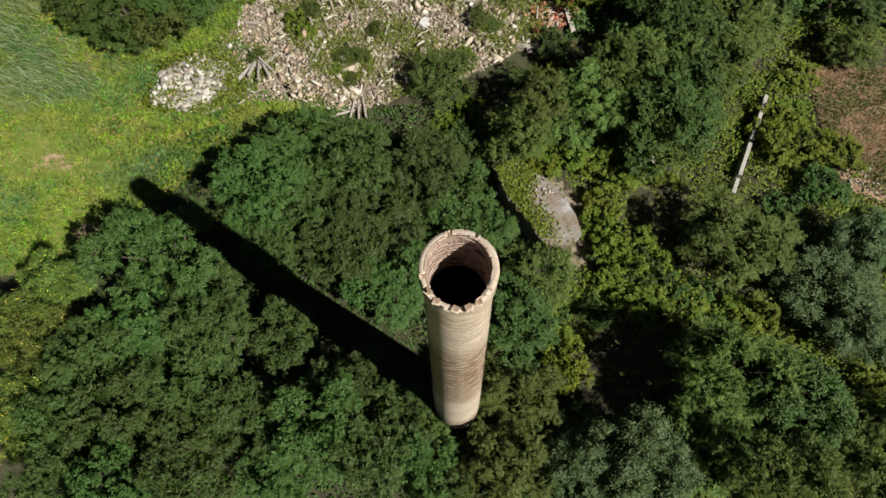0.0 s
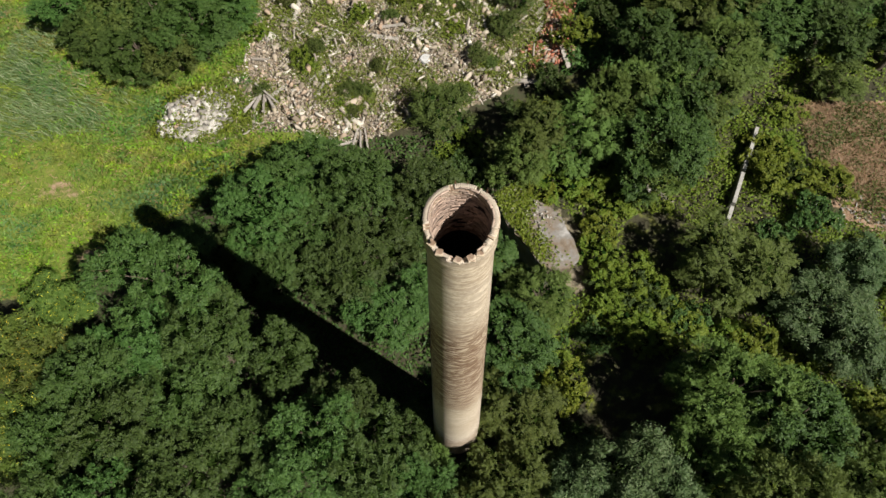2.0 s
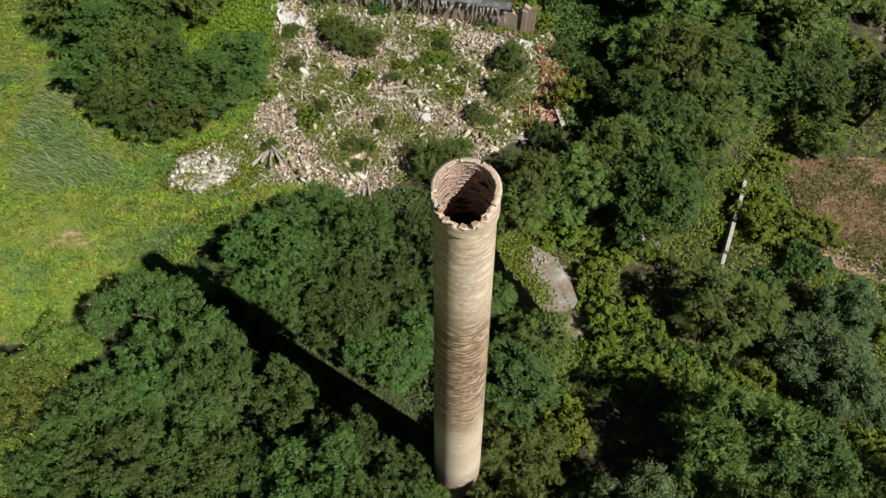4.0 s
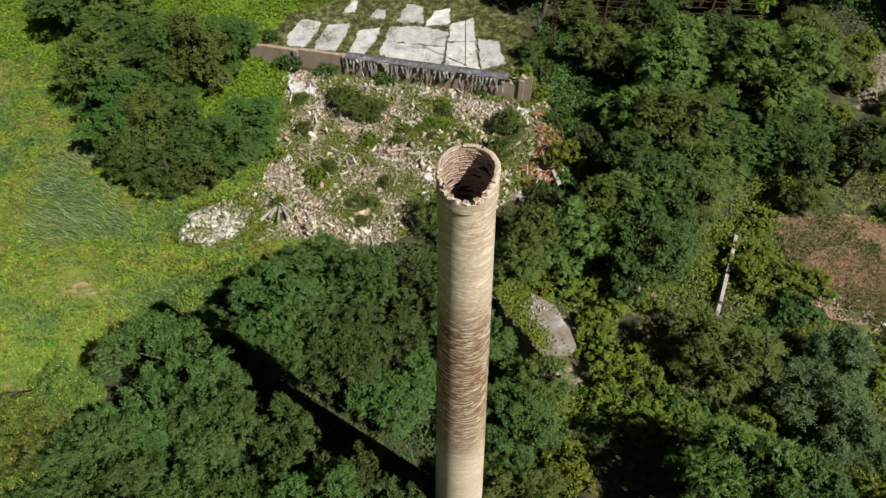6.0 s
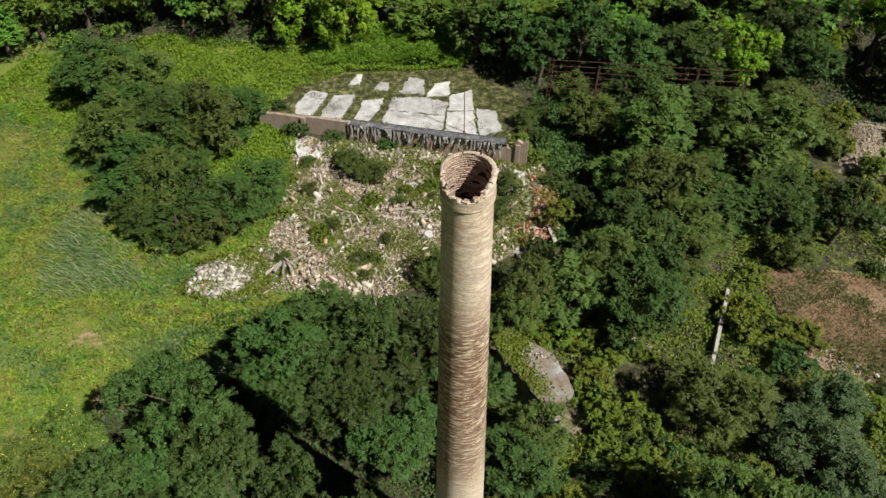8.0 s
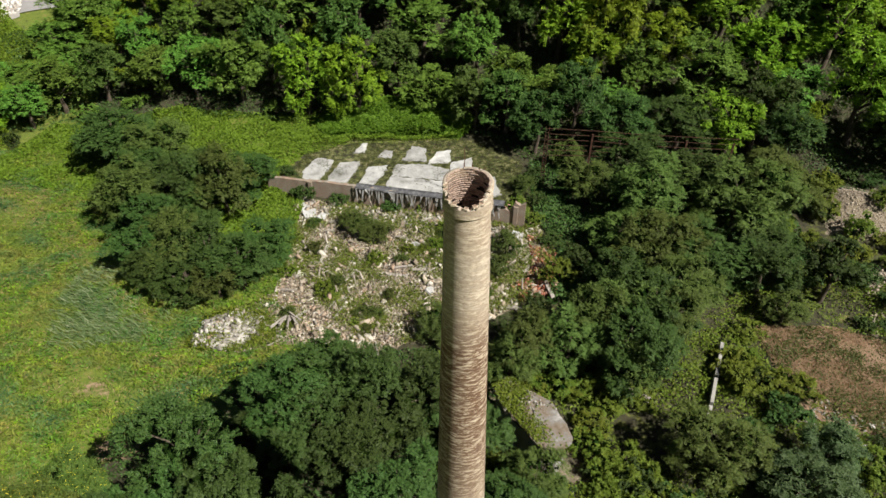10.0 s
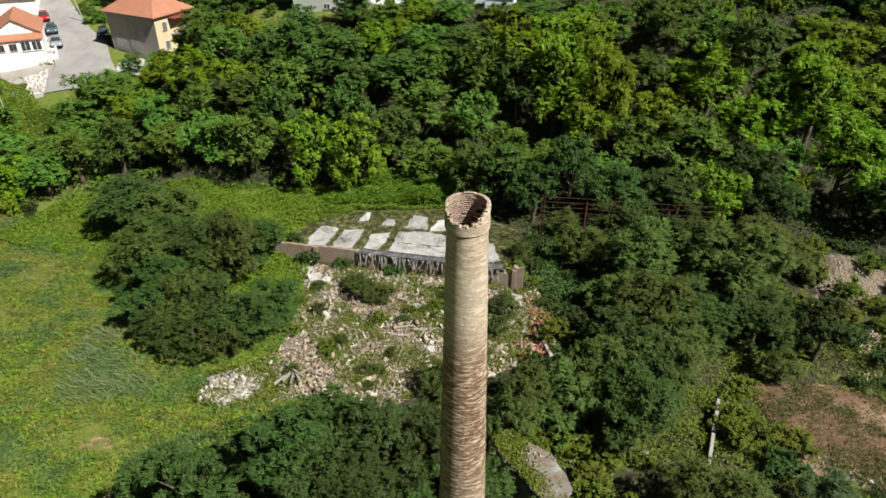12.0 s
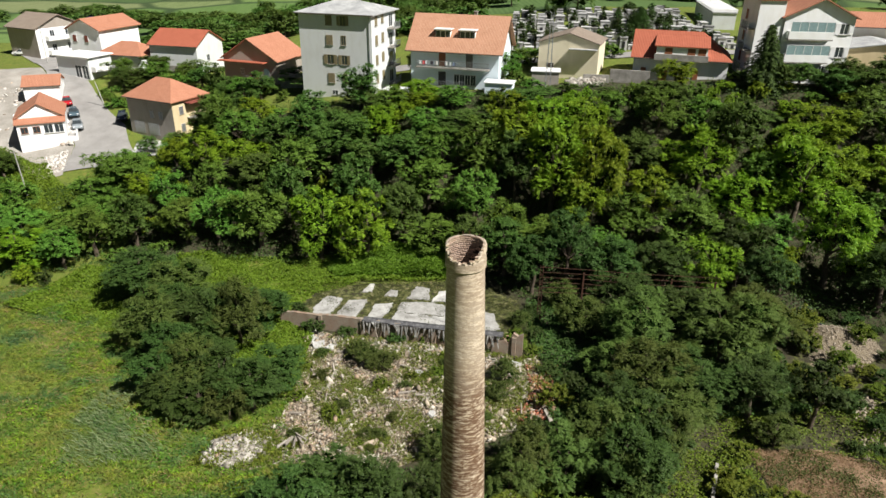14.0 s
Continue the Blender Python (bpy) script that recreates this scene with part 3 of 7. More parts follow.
def crown_leaves(g, R, base, top, lobes, leaves, length, width, lobe=(0.34, 0.5), droop=0.25, spire=0.0, spray=10, inner=40, tufts=15):
    """A crown in three steps: boughs, tufts of twigs on the face of each bough, leaflets in pairs along each twig; gaps stay between the boughs."""
    mid, half = (base + top) / 2, (top - base) / 2
    flat = np.array([1, 1, 0.8])
    centres, sizes = [], []
    tries = 0
    while len(centres) < lobes and tries < 5000:
        tries += 1
        d = unit(g.normal(size=3))
        if d[2] < -0.75:
            continue
        u = g.uniform(0.45, 0.82) if len(centres) > lobes // 6 else g.uniform(0.0, 0.35)
        s = R * g.uniform(*lobe)
        c = d * u * np.array([R, R, half])
        shrink = 1 - spire * (c[2] + half) / (2 * half)
        c[:2] *= shrink
        s *= 0.45 + 0.55 * shrink
        c[2] = min(c[2], half - 0.7 * s) + mid
        if any(np.linalg.norm(c - q) < 0.5 * (s + t) for q, t in zip(centres, sizes)):
            continue
        centres.append(c)
        sizes.append(s)
    centres, sizes = np.array(centres), np.array(sizes)
    # tufts on the outer face of each bough
    of = np.repeat(np.arange(len(centres)), tufts)
    away = unit((centres - np.array([0, 0, mid - 0.3 * half])) / np.array([R, R, half]))
    td = unit(g.normal(size=(len(of), 3)) + 0.75 * away[of] + np.array([0, 0, 0.3]))
    tp = centres[of] + td * (sizes[of] * g.uniform(0.55, 0.98, len(of)))[:, None] * flat
    ts = sizes[of] * g.uniform(0.26, 0.50, len(of))
    free = np.ones(len(tp), dtype=bool)
    for i, (c, s) in enumerate(zip(centres, sizes)):
        free &= (np.linalg.norm((tp - c) / flat, axis=1) > 0.66 * s) | (of == i)
    td, tp, ts = td[free], tp[free], ts[free]
    # twigs standing out of the tufts
    count = leaves // spray
    pick = g.choice(len(tp), size=count, p=ts ** 2 / (ts ** 2).sum())
    u = unit(g.normal(size=(count, 3)) + 0.9 * td[pick] + np.array([0, 0, 0.25]))
    root = tp[pick] + u * (ts[pick] * g.uniform(0.1, 0.75, count))[:, None]
    way = unit(0.8 * u + 0.5 * td[pick] + g.normal(0, 0.4, (count, 3)) + np.array([0, 0, 0.1 - 0.5 * droop]))
    side = unit(np.cross(way, g.normal(0, 0.35, (count, 3)) + np.array([0, 0, 1.0])))
    face = np.cross(side, way)
    reach = length * 0.30 * spray * g.uniform(0.65, 1.35, count)
    along = (np.arange(spray) // 2 + 0.5) / (spray / 2)
    sgn = np.where(np.arange(spray) % 2, 1.0, -1.0)
    q = root[:, None] + way[:, None] * (along[None, :, None] * reach[:, None, None]) + side[:, None] * (sgn[None, :, None] * length * 0.42)
    q[:, :, 2] -= droop * 0.55 * (along ** 2)[None] * reach[:, None]
    leafway = side[:, None] * sgn[None, :, None] + 0.6 * way[:, None] + g.normal(0, 0.25, q.shape)
    leafnrm = 0.6 * face[:, None] + 0.55 * u[:, None] + np.array([0, 0, 0.25]) + g.normal(0, 0.34, q.shape)
    q, leafway, leafnrm = q.reshape(-1, 3), leafway.reshape(-1, 3), unit(leafnrm.reshape(-1, 3))
    leafway = unit(leafway - leafnrm * (leafway * leafnrm).sum(1)[:, None])
    v, f = leaf_cards(q, leafnrm, leafway, length, width, g)
    # coarser inner foliage that closes each bough; its dark colour stands in for shade
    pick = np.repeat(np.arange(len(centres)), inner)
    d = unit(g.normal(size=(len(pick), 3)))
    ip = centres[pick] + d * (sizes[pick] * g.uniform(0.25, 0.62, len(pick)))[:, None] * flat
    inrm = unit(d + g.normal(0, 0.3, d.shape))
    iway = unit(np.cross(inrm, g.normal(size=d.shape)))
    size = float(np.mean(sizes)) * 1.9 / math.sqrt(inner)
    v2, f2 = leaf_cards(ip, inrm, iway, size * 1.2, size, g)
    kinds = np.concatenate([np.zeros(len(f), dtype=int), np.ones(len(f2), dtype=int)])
    return np.concatenate([v, v2]), np.concatenate([f, f2 + len(v)]), centres, kinds


def tree_meshes(seed, R, H, base, leaf_mat, lobes=14, leaves=3200, length=0.34, width=0.17, lobe=(0.34, 0.5), droop=0.25, spire=0.0, bark=None, spray=10, inner=40, tufts=15):
    g = np.random.default_rng(seed)
    v, f, centres, kinds = crown_leaves(g, R, base, H, lobes, leaves, length, width, lobe, droop, spire, spray, inner, tufts)
    crown = mesh_of("crown", v, f, [leaf_mat, INNER_SHADE], False, kinds)
    lean = Vector((g.normal(0, 0.15), g.normal(0, 0.15), 0))
    fork = Vector((lean.x, lean.y, base * 0.8 + 0.15 * H))
    r0 = 0.028 * H
    tubes = [tube([(0, 0, -0.3), lean * 0.3 + Vector((0, 0, fork.z * 0.5)), fork, fork.lerp(Vector((lean.x, lean.y, H * 0.82)), 0.5), (lean.x * 1.2, lean.y * 1.2, H * 0.82)], [r0 * 1.3, r0, r0 * 0.8, r0 * 0.45, r0 * 0.12])]
    for c in centres[:: max(1, len(centres) // 9)]:
        c = Vector(c)
        start = fork.lerp(Vector((lean.x, lean.y, H * 0.7)), min(0.85, max(0, (c.z - fork.z) / (H * 0.7) * 0.6)))
        bend = start.lerp(c, 0.5) + Vector((0, 0, 0.12 * R))
        tubes.append(tube([start, bend, c], [r0 * 0.42, r0 * 0.26, r0 * 0.07], 5))
    return join_tubes("trunk", tubes, bark or BARK), crown


TREE_KINDS = {}


def tree_kind(key, count, label, category, name, **spec):
    made = []
    for i in range(count):
        s = dict(spec)
        seed = s.pop("seed") + i
        trunk, crown = tree_meshes(seed, **s)
        made.append((trunk, crown, spec["R"], spec["H"]))
    TREE_KINDS[key] = (made, label, category, name)


tree_kind("locust", 4, "broad leafy locust tree with dark green clumped foliage", "tree", "locust_tree", seed=20, R=2.7, H=9.2, base=1.6, leaf_mat=LEAF_MID, leaves=27000, lobes=15, length=0.125, width=0.058)
tree_kind("dark", 3, "dense dark green tree with rounded leafy clumps", "tree", "broadleaf_tree", seed=40, R=3.2, H=9.5, base=1.4, leaf_mat=LEAF_DARK, leaves=26000, lobes=17, length=0.135, width=0.075, lobe=(0.30, 0.44), spray=6)
tree_kind("feather", 3, "loose feathery grey-green acacia tree", "tree", "acacia_tree", seed=60, R=2.8, H=6.8, base=0.9, leaf_mat=LEAF_FEATHER, leaves=30000, lobes=15, length=0.115, width=0.046, lobe=(0.30, 0.46), droop=0.4, spray=12)
tree_kind("silver", 2, "willow with pale silvery green leaves", "tree", "willow_tree", seed=100, R=2.6, H=6.2, base=0.8, leaf_mat=LEAF_SILVER, leaves=13000, lobes=15, length=0.20, width=0.055, lobe=(0.28, 0.42), droop=0.5, spray=8)
tree_kind("olive", 2, "small olive-green bushy sapling growing in the rubble", "tree", "sapling", seed=120, R=1.6, H=3.0, base=0.2, leaf_mat=LEAF_OLIVE, leaves=7000, lobes=12, length=0.11, width=0.038, lobe=(0.26, 0.40), spire=0.45, spray=8, inner=14)
tree_kind("shrub", 3, "low yellow-green shrub with loose foliage", "shrub", "shrub", seed=140, R=1.6, H=1.9, base=0.05, leaf_mat=LEAF_WEED, leaves=4200, lobes=11, length=0.125, width=0.065, lobe=(0.26, 0.42), spray=6, inner=12, tufts=11)
tree_kind("bush", 2, "low green bush at the edge of the wood", "shrub", "bush", seed=150, R=1.7, H=2.2, base=0.05, leaf_mat=LEAF_MID, leaves=4200, lobes=11, length=0.125, width=0.065, lobe=(0.26, 0.42), spray=6, inner=12, tufts=11)
tree_kind("far_bush", 2, "leafy green bush on the bank", "shrub", "bush", seed=155, R=1.7, H=2.2, base=0.05, leaf_mat=LEAF_BANK, leaves=2000, lobes=10, length=0.18, width=0.10, lobe=(0.26, 0.42), spray=6, inner=10, tufts=10)
tree_kind("far_shrub", 2, "light green shrub on the bank", "shrub", "shrub", seed=157, R=1.6, H=1.9, base=0.05, leaf_mat=LEAF_BRIGHT, leaves=2000, lobes=10, length=0.18, width=0.10, lobe=(0.26, 0.42), spray=6, inner=10, tufts=10)
tree_kind("broom", 2, "tall broom-like bush with narrow leaves and yellow blossom", "shrub", "broom_bush", seed=180, R=2.2, H=5.5, base=0.3, leaf_mat=LEAF_BROOM, leaves=14000, lobes=14, length=0.24, width=0.045, lobe=(0.28, 0.42), droop=0.1, spray=6, inner=20)
tree_kind("cypress", 1, "slim dark cypress among the tombs", "conifer", "cypress_tree", seed=170, R=1.0, H=6.5, base=0.2, leaf_mat=LEAF_DARK, leaves=900, lobes=18, length=0.34, width=0.12, lobe=(0.4, 0.6), droop=-0.6, spire=0.55, spray=2, inner=12)
tree_kind("far_locust", 4, "leafy green tree on the wooded bank", "tree", "locust_tree", seed=220, R=2.9, H=9.2, base=1.0, leaf_mat=LEAF_BANK, leaves=11000, lobes=15, length=0.19, width=0.095, lobe=(0.32, 0.48), inner=24)
tree_kind("far_dark", 4, "dense dark green tree on the wooded bank", "tree", "broadleaf_tree", seed=240, R=3.2, H=9.5, base=1.0, leaf_mat=LEAF_BANK_DARK, leaves=11000, lobes=17, length=0.20, width=0.11, lobe=(0.30, 0.44), spray=6, inner=24)
tree_kind("far_bright", 3, "tree with light yellow-green foliage on the wooded bank", "tree", "ailanthus_tree", seed=280, R=3.2, H=9.5, base=1.0, leaf_mat=LEAF_BRIGHT, leaves=11000, lobes=17, length=0.21, width=0.10, lobe=(0.28, 0.42), droop=0.4, inner=24)
tree_kind("hedge", 2, "dark rounded tree in a hedgerow between fields", "tree", "hedgerow_tree", seed=300, R=3.2, H=5.0, base=0.2, leaf_mat=LEAF_BANK_DARK, leaves=1300, lobes=12, length=0.5, width=0.28, lobe=(0.3, 0.44), spray=4, inner=6)


def fir_meshes(seed, R, H):
    """A conifer: whorls of drooping boughs, shorter towards the top, each fringed with hanging twigs."""
    g = np.random.default_rng(seed)
    p, nrm, way, tubes = [], [], [], [tube([(0, 0, -0.3), (0, 0, H * 0.5), (0.05, 0, H * 0.98)], [0.17, 0.1, 0.02])]
    z = 0.6
    while z < H - 0.3:
        reach = R * (1 - z / H) ** 0.85 + 0.12
        count = int(9 + 5 * reach / R)
        for w in np.arange(count) * 2 * math.pi / count + g.uniform(0, 6):
            l = reach * g.uniform(0.75, 1.12)
            out = np.array([math.cos(w), math.sin(w), 0])
            side = np.array([-out[1], out[0], 0])
            for k in range(max(6, int(26 * l))):
                q = g.uniform(0.12, 1.0)
                a = g.normal(0, 0.16) * (1.1 - q) * l
                p.append(out * l * q + side * a * 1.6 + np.array([0, 0, z + 0.22 * l * q - 0.55 * l * q * q + g.normal(0, 0.05)]))
                nrm.append(np.array([0, 0, 1.0]) + 0.4 * out + g.normal(0, 0.35, 3))
                way.append(out + side * np.sign(a) * 0.7 + np.array([0, 0, -0.35]) + g.normal(0, 0.2, 3))
        z += 0.42 * (1.15 - 0.5 * z / H)
    p, nrm, way = np.array(p), unit(np.array(nrm)), np.array(way)
    way = unit(way - nrm * (way * nrm).sum(1)[:, None])
    v, f = leaf_cards(p, nrm, way, 0.42, 0.12, g)
    return join_tubes("trunk", tubes, BARK), mesh_of("crown", v, f, LEAF_DARK)


TREE_KINDS["fir"] = ([(*fir_meshes(160, 3.0, 12.0), 3.0, 12.0)], "dark fir tree with a pointed crown beside a house", "conifer", "fir_tree")
FIRST_TREE = {}
plant_rng = np.random.default_rng(5)


def plant(key, x, y, R, H, group, z=None, label=""):
    """A tree of that kind with its crown of radius R reaching H metres above the ground."""
    if (y > 56 or key == "bright") and "far_" + key in TREE_KINDS:
        key = "far_" + key
    made, text, category, name = TREE_KINDS[key]
    i = int(plant_rng.integers(len(made)))
    trunk, crown, r0, h0 = made[i]
    m = pose(x, y, (land(x, y) if z is None else z) - 0.02, 0, 0, plant_rng.uniform(0, 360)) @ Matrix.Diagonal((R / r0 * plant_rng.uniform(0.92, 1.12), R / r0 * plant_rng.uniform(0.92, 1.12), H / h0 * plant_rng.uniform(0.82, 1.14), 1))
    if (key, i) not in FIRST_TREE:
        ob = thing(name, text, category, Matrix(), group)
        part("trunk", trunk, ob)
        part("crown", crown, ob)
        FIRST_TREE[(key, i)] = ob
        ob.matrix_basis = m
        return ob
    src = FIRST_TREE[(key, i)]
    keep = src.matrix_basis.copy()
    src.matrix_basis = Matrix()
    ob = copy_thing(src, m)
    src.matrix_basis = keep
    ob["group"] = group
    if label:
        ob["label"] = label
    return ob


# x, y, crown radius, height
LEFT_A = [ (-15.7, 11.8, 3.2, 9.6), (-13.0, 14.8, 2.0, 5.0), (-10.3, 13.4, 1.9, 5.0), (-7.2, 13.2, 1.8, 4.8), (-8.7, 15.8, 2.0, 5.6), (-17.0, 15.2, 1.8, 3.6), (-11.0, 16.8, 2.6, 7.2), (-8.4, 19.4, 3.0, 6.4), (-5.3, 18.2, 2.7, 6.2), (-4.6, 13.9, 2.9, 6.3), (-0.7, 17.2, 3.0, 5.9), (1.6, 14.6, 2.6, 5.7), (-2.7, 10.8, 2.2, 6.0), (-4.6, 10.9, 1.5, 4.8), (-13.0, 8.4, 2.6, 9.2), (-16.6, 7.9, 2.6, 9.1), (-19.2, 6.3, 2.5, 9.1), (-13.5, 5.3, 2.8, 9.2), (-16.6, 3.5, 2.7, 9.2), (-19.8, 3.0, 2.4, 9.1), (-10.1, 3.3, 2.7, 9.2), (-7.1, 2.7, 2.4, 9.1), (-3.9, 1.6, 2.5, 8.1) ]
LEFT_B = [ (-8.9, 7.4, 2.4, 9.1), (-5.2, 5.1, 2.1, 8.9), (-13.1, 1.3, 2.7, 9.2), (-17.0, 0.4, 2.4, 9.1), (-9.1, 0.2, 2.4, 9.1), (-19.8, -0.3, 2.4, 9.1), (-2.0, 3.3, 1.7, 6.8), (-1.5, 0.3, 2.2, 7.0), (-23.2, 11.4, 2.2, 7.0), (-22.8, 7.3, 2.1, 6.9), (-22.4, 4.9, 1.7, 6.8), (-0.1, -0.8, 2.0, 6.4), (-24.8, 8.3, 2.6, 8.2), (-23.9, 2.7, 2.5, 8.1) ]
RIGHT_A = [ (3.4, 8.0, 3.0, 6.9), (3.6, 4.1, 2.4, 6.1), (3.9, 1.2, 2.5, 7.1), (1.8, -0.6, 2.0, 6.4), (1.1, 1.0, 1.3, 3.4), (-0.8, 1.7, 1.4, 4.2), (5.7, 11.2, 2.3, 5.0), (15.0, 4.7, 3.3, 9.0), (17.8, 2.8, 3.3, 8.8), (14.4, 1.2, 2.9, 8.4), (16.8, -0.4, 2.9, 8.2), (17.6, 12.9, 3.6, 6.8), (13.8, 21.2, 4.0, 7.8), (9.6, 22.0, 3.1, 6.9), (12.1, 24.0, 2.7, 7.2), (5.9, 21.6, 2.4, 6.1), (16.4, 25.1, 3.4, 7.5), (18.0, 24.6, 2.3, 7.0), (13.5, 19.1, 2.0, 5.9), (4.9, 19.9, 2.1, 4.9), (14.0, 6.1, 1.6, 4.7), (22.8, -0.8, 2.5, 7.1), (23.6, 2.2, 2.3, 6.1) ]
SILVER = [ (9.3, 0.8, 2.6, 6.7), (7.2, -0.2, 2.3, 6.5), (11.1, -0.6, 2.2, 6.5), (21.9, 9.6, 2.8, 5.8), (23.6, 7.5, 2.2, 5.0), (24.7, 12.4, 2.3, 5.0) ]
CLUMP = [ (-29.0, 41.0, 3.4, 6.2), (-25.5, 41.7, 3.6, 7.2), (-27.2, 38.0, 3.1, 5.8), (-23.6, 43.7, 3.2, 6.4), (-20.8, 42.2, 3.2, 6.9), (-23.4, 39.4, 2.9, 5.6), (-19.7, 45.7, 3.2, 5.4), (-26.2, 35.2, 2.7, 5.0), (-23.4, 34.6, 3.0, 5.7), (-24.8, 32.2, 2.4, 4.2), (-20.2, 33.2, 2.9, 5.5), (-17.2, 31.7, 2.9, 5.6), (-18.8, 30.2, 2.3, 4.2), (-15.9, 34.8, 2.8, 4.3), (-21.7, 30.6, 2.7, 3.7), (-34.3, 51.2, 3.9, 6.7), (-29.0, 50.1, 3.3, 6.5), (-29.7, 45.9, 3.2, 5.4) ]
RIGHT_B = [ (15.0, 44.6, 3.1, 6.4), (20.1, 46.4, 3.7, 6.7), (24.4, 42.7, 4.1, 6.8), (16.6, 36.1, 3.3, 5.8), (19.4, 33.2, 4.1, 6.9), (23.6, 31.8, 4.1, 6.8), (14.4, 29.8, 2.9, 5.6), (14.4, 25.0, 3.3, 6.5), (19.8, 27.9, 3.4, 6.5), (27.4, 30.4, 3.2, 6.6), (32.6, 29.3, 3.0, 7.0), (28.2, 26.8, 2.0, 3.6), (14.1, 50.4, 2.6, 3.7), (29.7, 35.0, 2.9, 5.3) ]
OLIVE = [ (-7.6, 39.4, 2.3, 2.6), (-5.6, 38.1, 1.6, 2.0), (6.0, 35.4, 1.9, 2.9), (5.2, 32.9, 1.6, 2.5), (8.7, 45.9, 1.9, 1.9), (-11.5, 36.5, 0.9, 1.1), (-9.0, 32.0, 1.0, 1.2), (-3.5, 34.5, 0.8, 1.0), (0.5, 38.0, 1.0, 1.3), (3.0, 30.5, 1.1, 1.4), (-6.5, 28.0, 0.9, 1.1), (-12.8, 28.3, 0.8, 0.9), (2.2, 35.2, 0.7, 0.9), (0.4, 25.3, 2.6, 3.7) ]
SHRUB = [ (10.1, 20.5, 1.9, 1.8), (7.8, 20.0, 1.7, 1.7), (8.3, 22.1, 1.5, 1.7), (10.9, 10.9, 1.7, 1.8), (14.2, 9.7, 1.7, 1.8), (9.8, 15.0, 1.3, 2.1), (11.7, 13.2, 1.7, 2.3), (10.6, 12.2, 1.4, 1.9), (12.6, 11.8, 1.5, 2.0), (22.9, 19.8, 2.0, 1.9), (25.8, 19.3, 1.7, 1.7), (22.1, 21.5, 1.7, 1.8), (22.2, 8.5, 1.7, 1.8), (18.8, 8.2, 1.7, 1.8), (24.7, 4.4, 1.5, 1.7), (22.8, 1.6, 1.4, 1.7), (6.6, 19.2, 1.3, 1.6), (11.7, 18.9, 1.7, 1.7), (12.4, 9.1, 1.4, 1.6), (6.9, 6.0, 1.8, 3.0), (16.8, 27.1, 1.7, 2.0), (24.5, 1.8, 1.6, 1.7), (38.0, 41.0, 1.6, 2.0), (39.0, 44.5, 1.8, 2.2), (43.5, 41.0, 1.4, 1.8), (40.0, 38.0, 1.7, 2.4) ]
BRIGHT = [ (14.9, 66.9, 4.0, 18.8), (19.8, 64.0, 3.2, 17.4), (18.4, 63.4, 3.2, 12.5), (-9.6, 61.0, 3.5, 12.6), (-15.5, 62.3, 3.6, 10.6), (34.3, 66.8, 3.6, 17.6), (37.5, 61.5, 3.9, 12.7), (45.1, 61.9, 4.2, 17.9), (47.1, 54.9, 3.9, 13.8), (40.9, 53.2, 1.6, 7.7), (32.3, 69.9, 2.7, 13.2), (-3.1, 84.5, 3.0, 18.3), (34.8, 82.8, 2.5, 19.1), (46.9, 67.9, 2.9, 19.3) ]
DARK = [ (-14.1, 76.1, 4.8, 16.2), (-4.5, 74.0, 4.7, 15.1), (4.3, 78.2, 4.9, 18.2), (-21.1, 102.0, 5.9, 19.7), (-11.9, 87.7, 3.9, 19.8), (42.7, 72.6, 3.1, 13.4), (25.9, 70.2, 3.8, 16.7), (13.5, 81.2, 3.7, 18.7), (32.1, 78.8, 3.7, 17.7) ]
SILVER += [ (28.4, 39.2, 5.4, 7.4), (33.1, 42.5, 4.1, 6.8), (20.2, 40.1, 4.0, 6.8) ]
for x, y, r, h in LEFT_A:
    r, h = r * plant_rng.uniform(0.82, 1.04), h * plant_rng.uniform(0.76, 1.08)
    plant("locust", x, y, r, h, "grove round the chimney")
for k, (x, y, r, h) in enumerate(LEFT_B):
    r, h = r * plant_rng.uniform(0.78, 1.0), h * plant_rng.uniform(0.68, 1.0)
    plant("broom" if x < -22 else "locust" if k % 3 else "dark", x, y, r, h, "grove round the chimney")
for k, (x, y, r, h) in enumerate(RIGHT_A):
    plant("feather" if k % 4 else "dark", x, y, 0.9 * r, h * plant_rng.uniform(0.85, 1.1), "trees in the old yard")
for k, (x, y, r, h) in enumerate(RIGHT_B):
    plant(("feather", "locust", "dark", "feather")[k % 4], x, y, 0.82 * r, h * plant_rng.uniform(0.85, 1.12), "trees in the old yard")
for x, y, r, h in SILVER:
    plant("silver" if y < 20 else "feather", x, y, r, h, "willows in the old yard")
for k, (x, y, r, h) in enumerate(CLUMP):
    plant(("feather", "locust", "dark", "locust")[k % 4], x, y, r, h, "clump beside the meadow")
for x, y, r, h in OLIVE:
    plant("olive", x, y, r, h, "saplings in the rubble")
weed_rng = np.random.default_rng(77)
for _ in range(60):
    x, y = weed_rng.uniform(-15, 5.5), weed_rng.uniform(25, 43)
    if inside(RUBBLE, np.array([x]), np.array([y]))[0] and wobble(np.array([x]), np.array([y]), 2.6, 0.9)[0] > -0.1:
        r = weed_rng.uniform(0.4, 1.0)
        plant("olive" if weed_rng.random() < 0.5 else "shrub", x, y, r, r * weed_rng.uniform(0.8, 1.3), "weeds in the rubble")
for x, y, r, h in SHRUB:
    if abs(x - (18.9 + (y - 17.1) * 0.47)) < 1.0 and 16 < y < 24:
        continue
    plant("shrub", x, y, r, h, "shrubs in the old yard")
for x, y, r, h in BRIGHT:
    plant("bright", x, y, r, max(4.0, min(h, 39.5 - (y + 18.3) * 0.205) - land(x, y)), "wood on the bank")
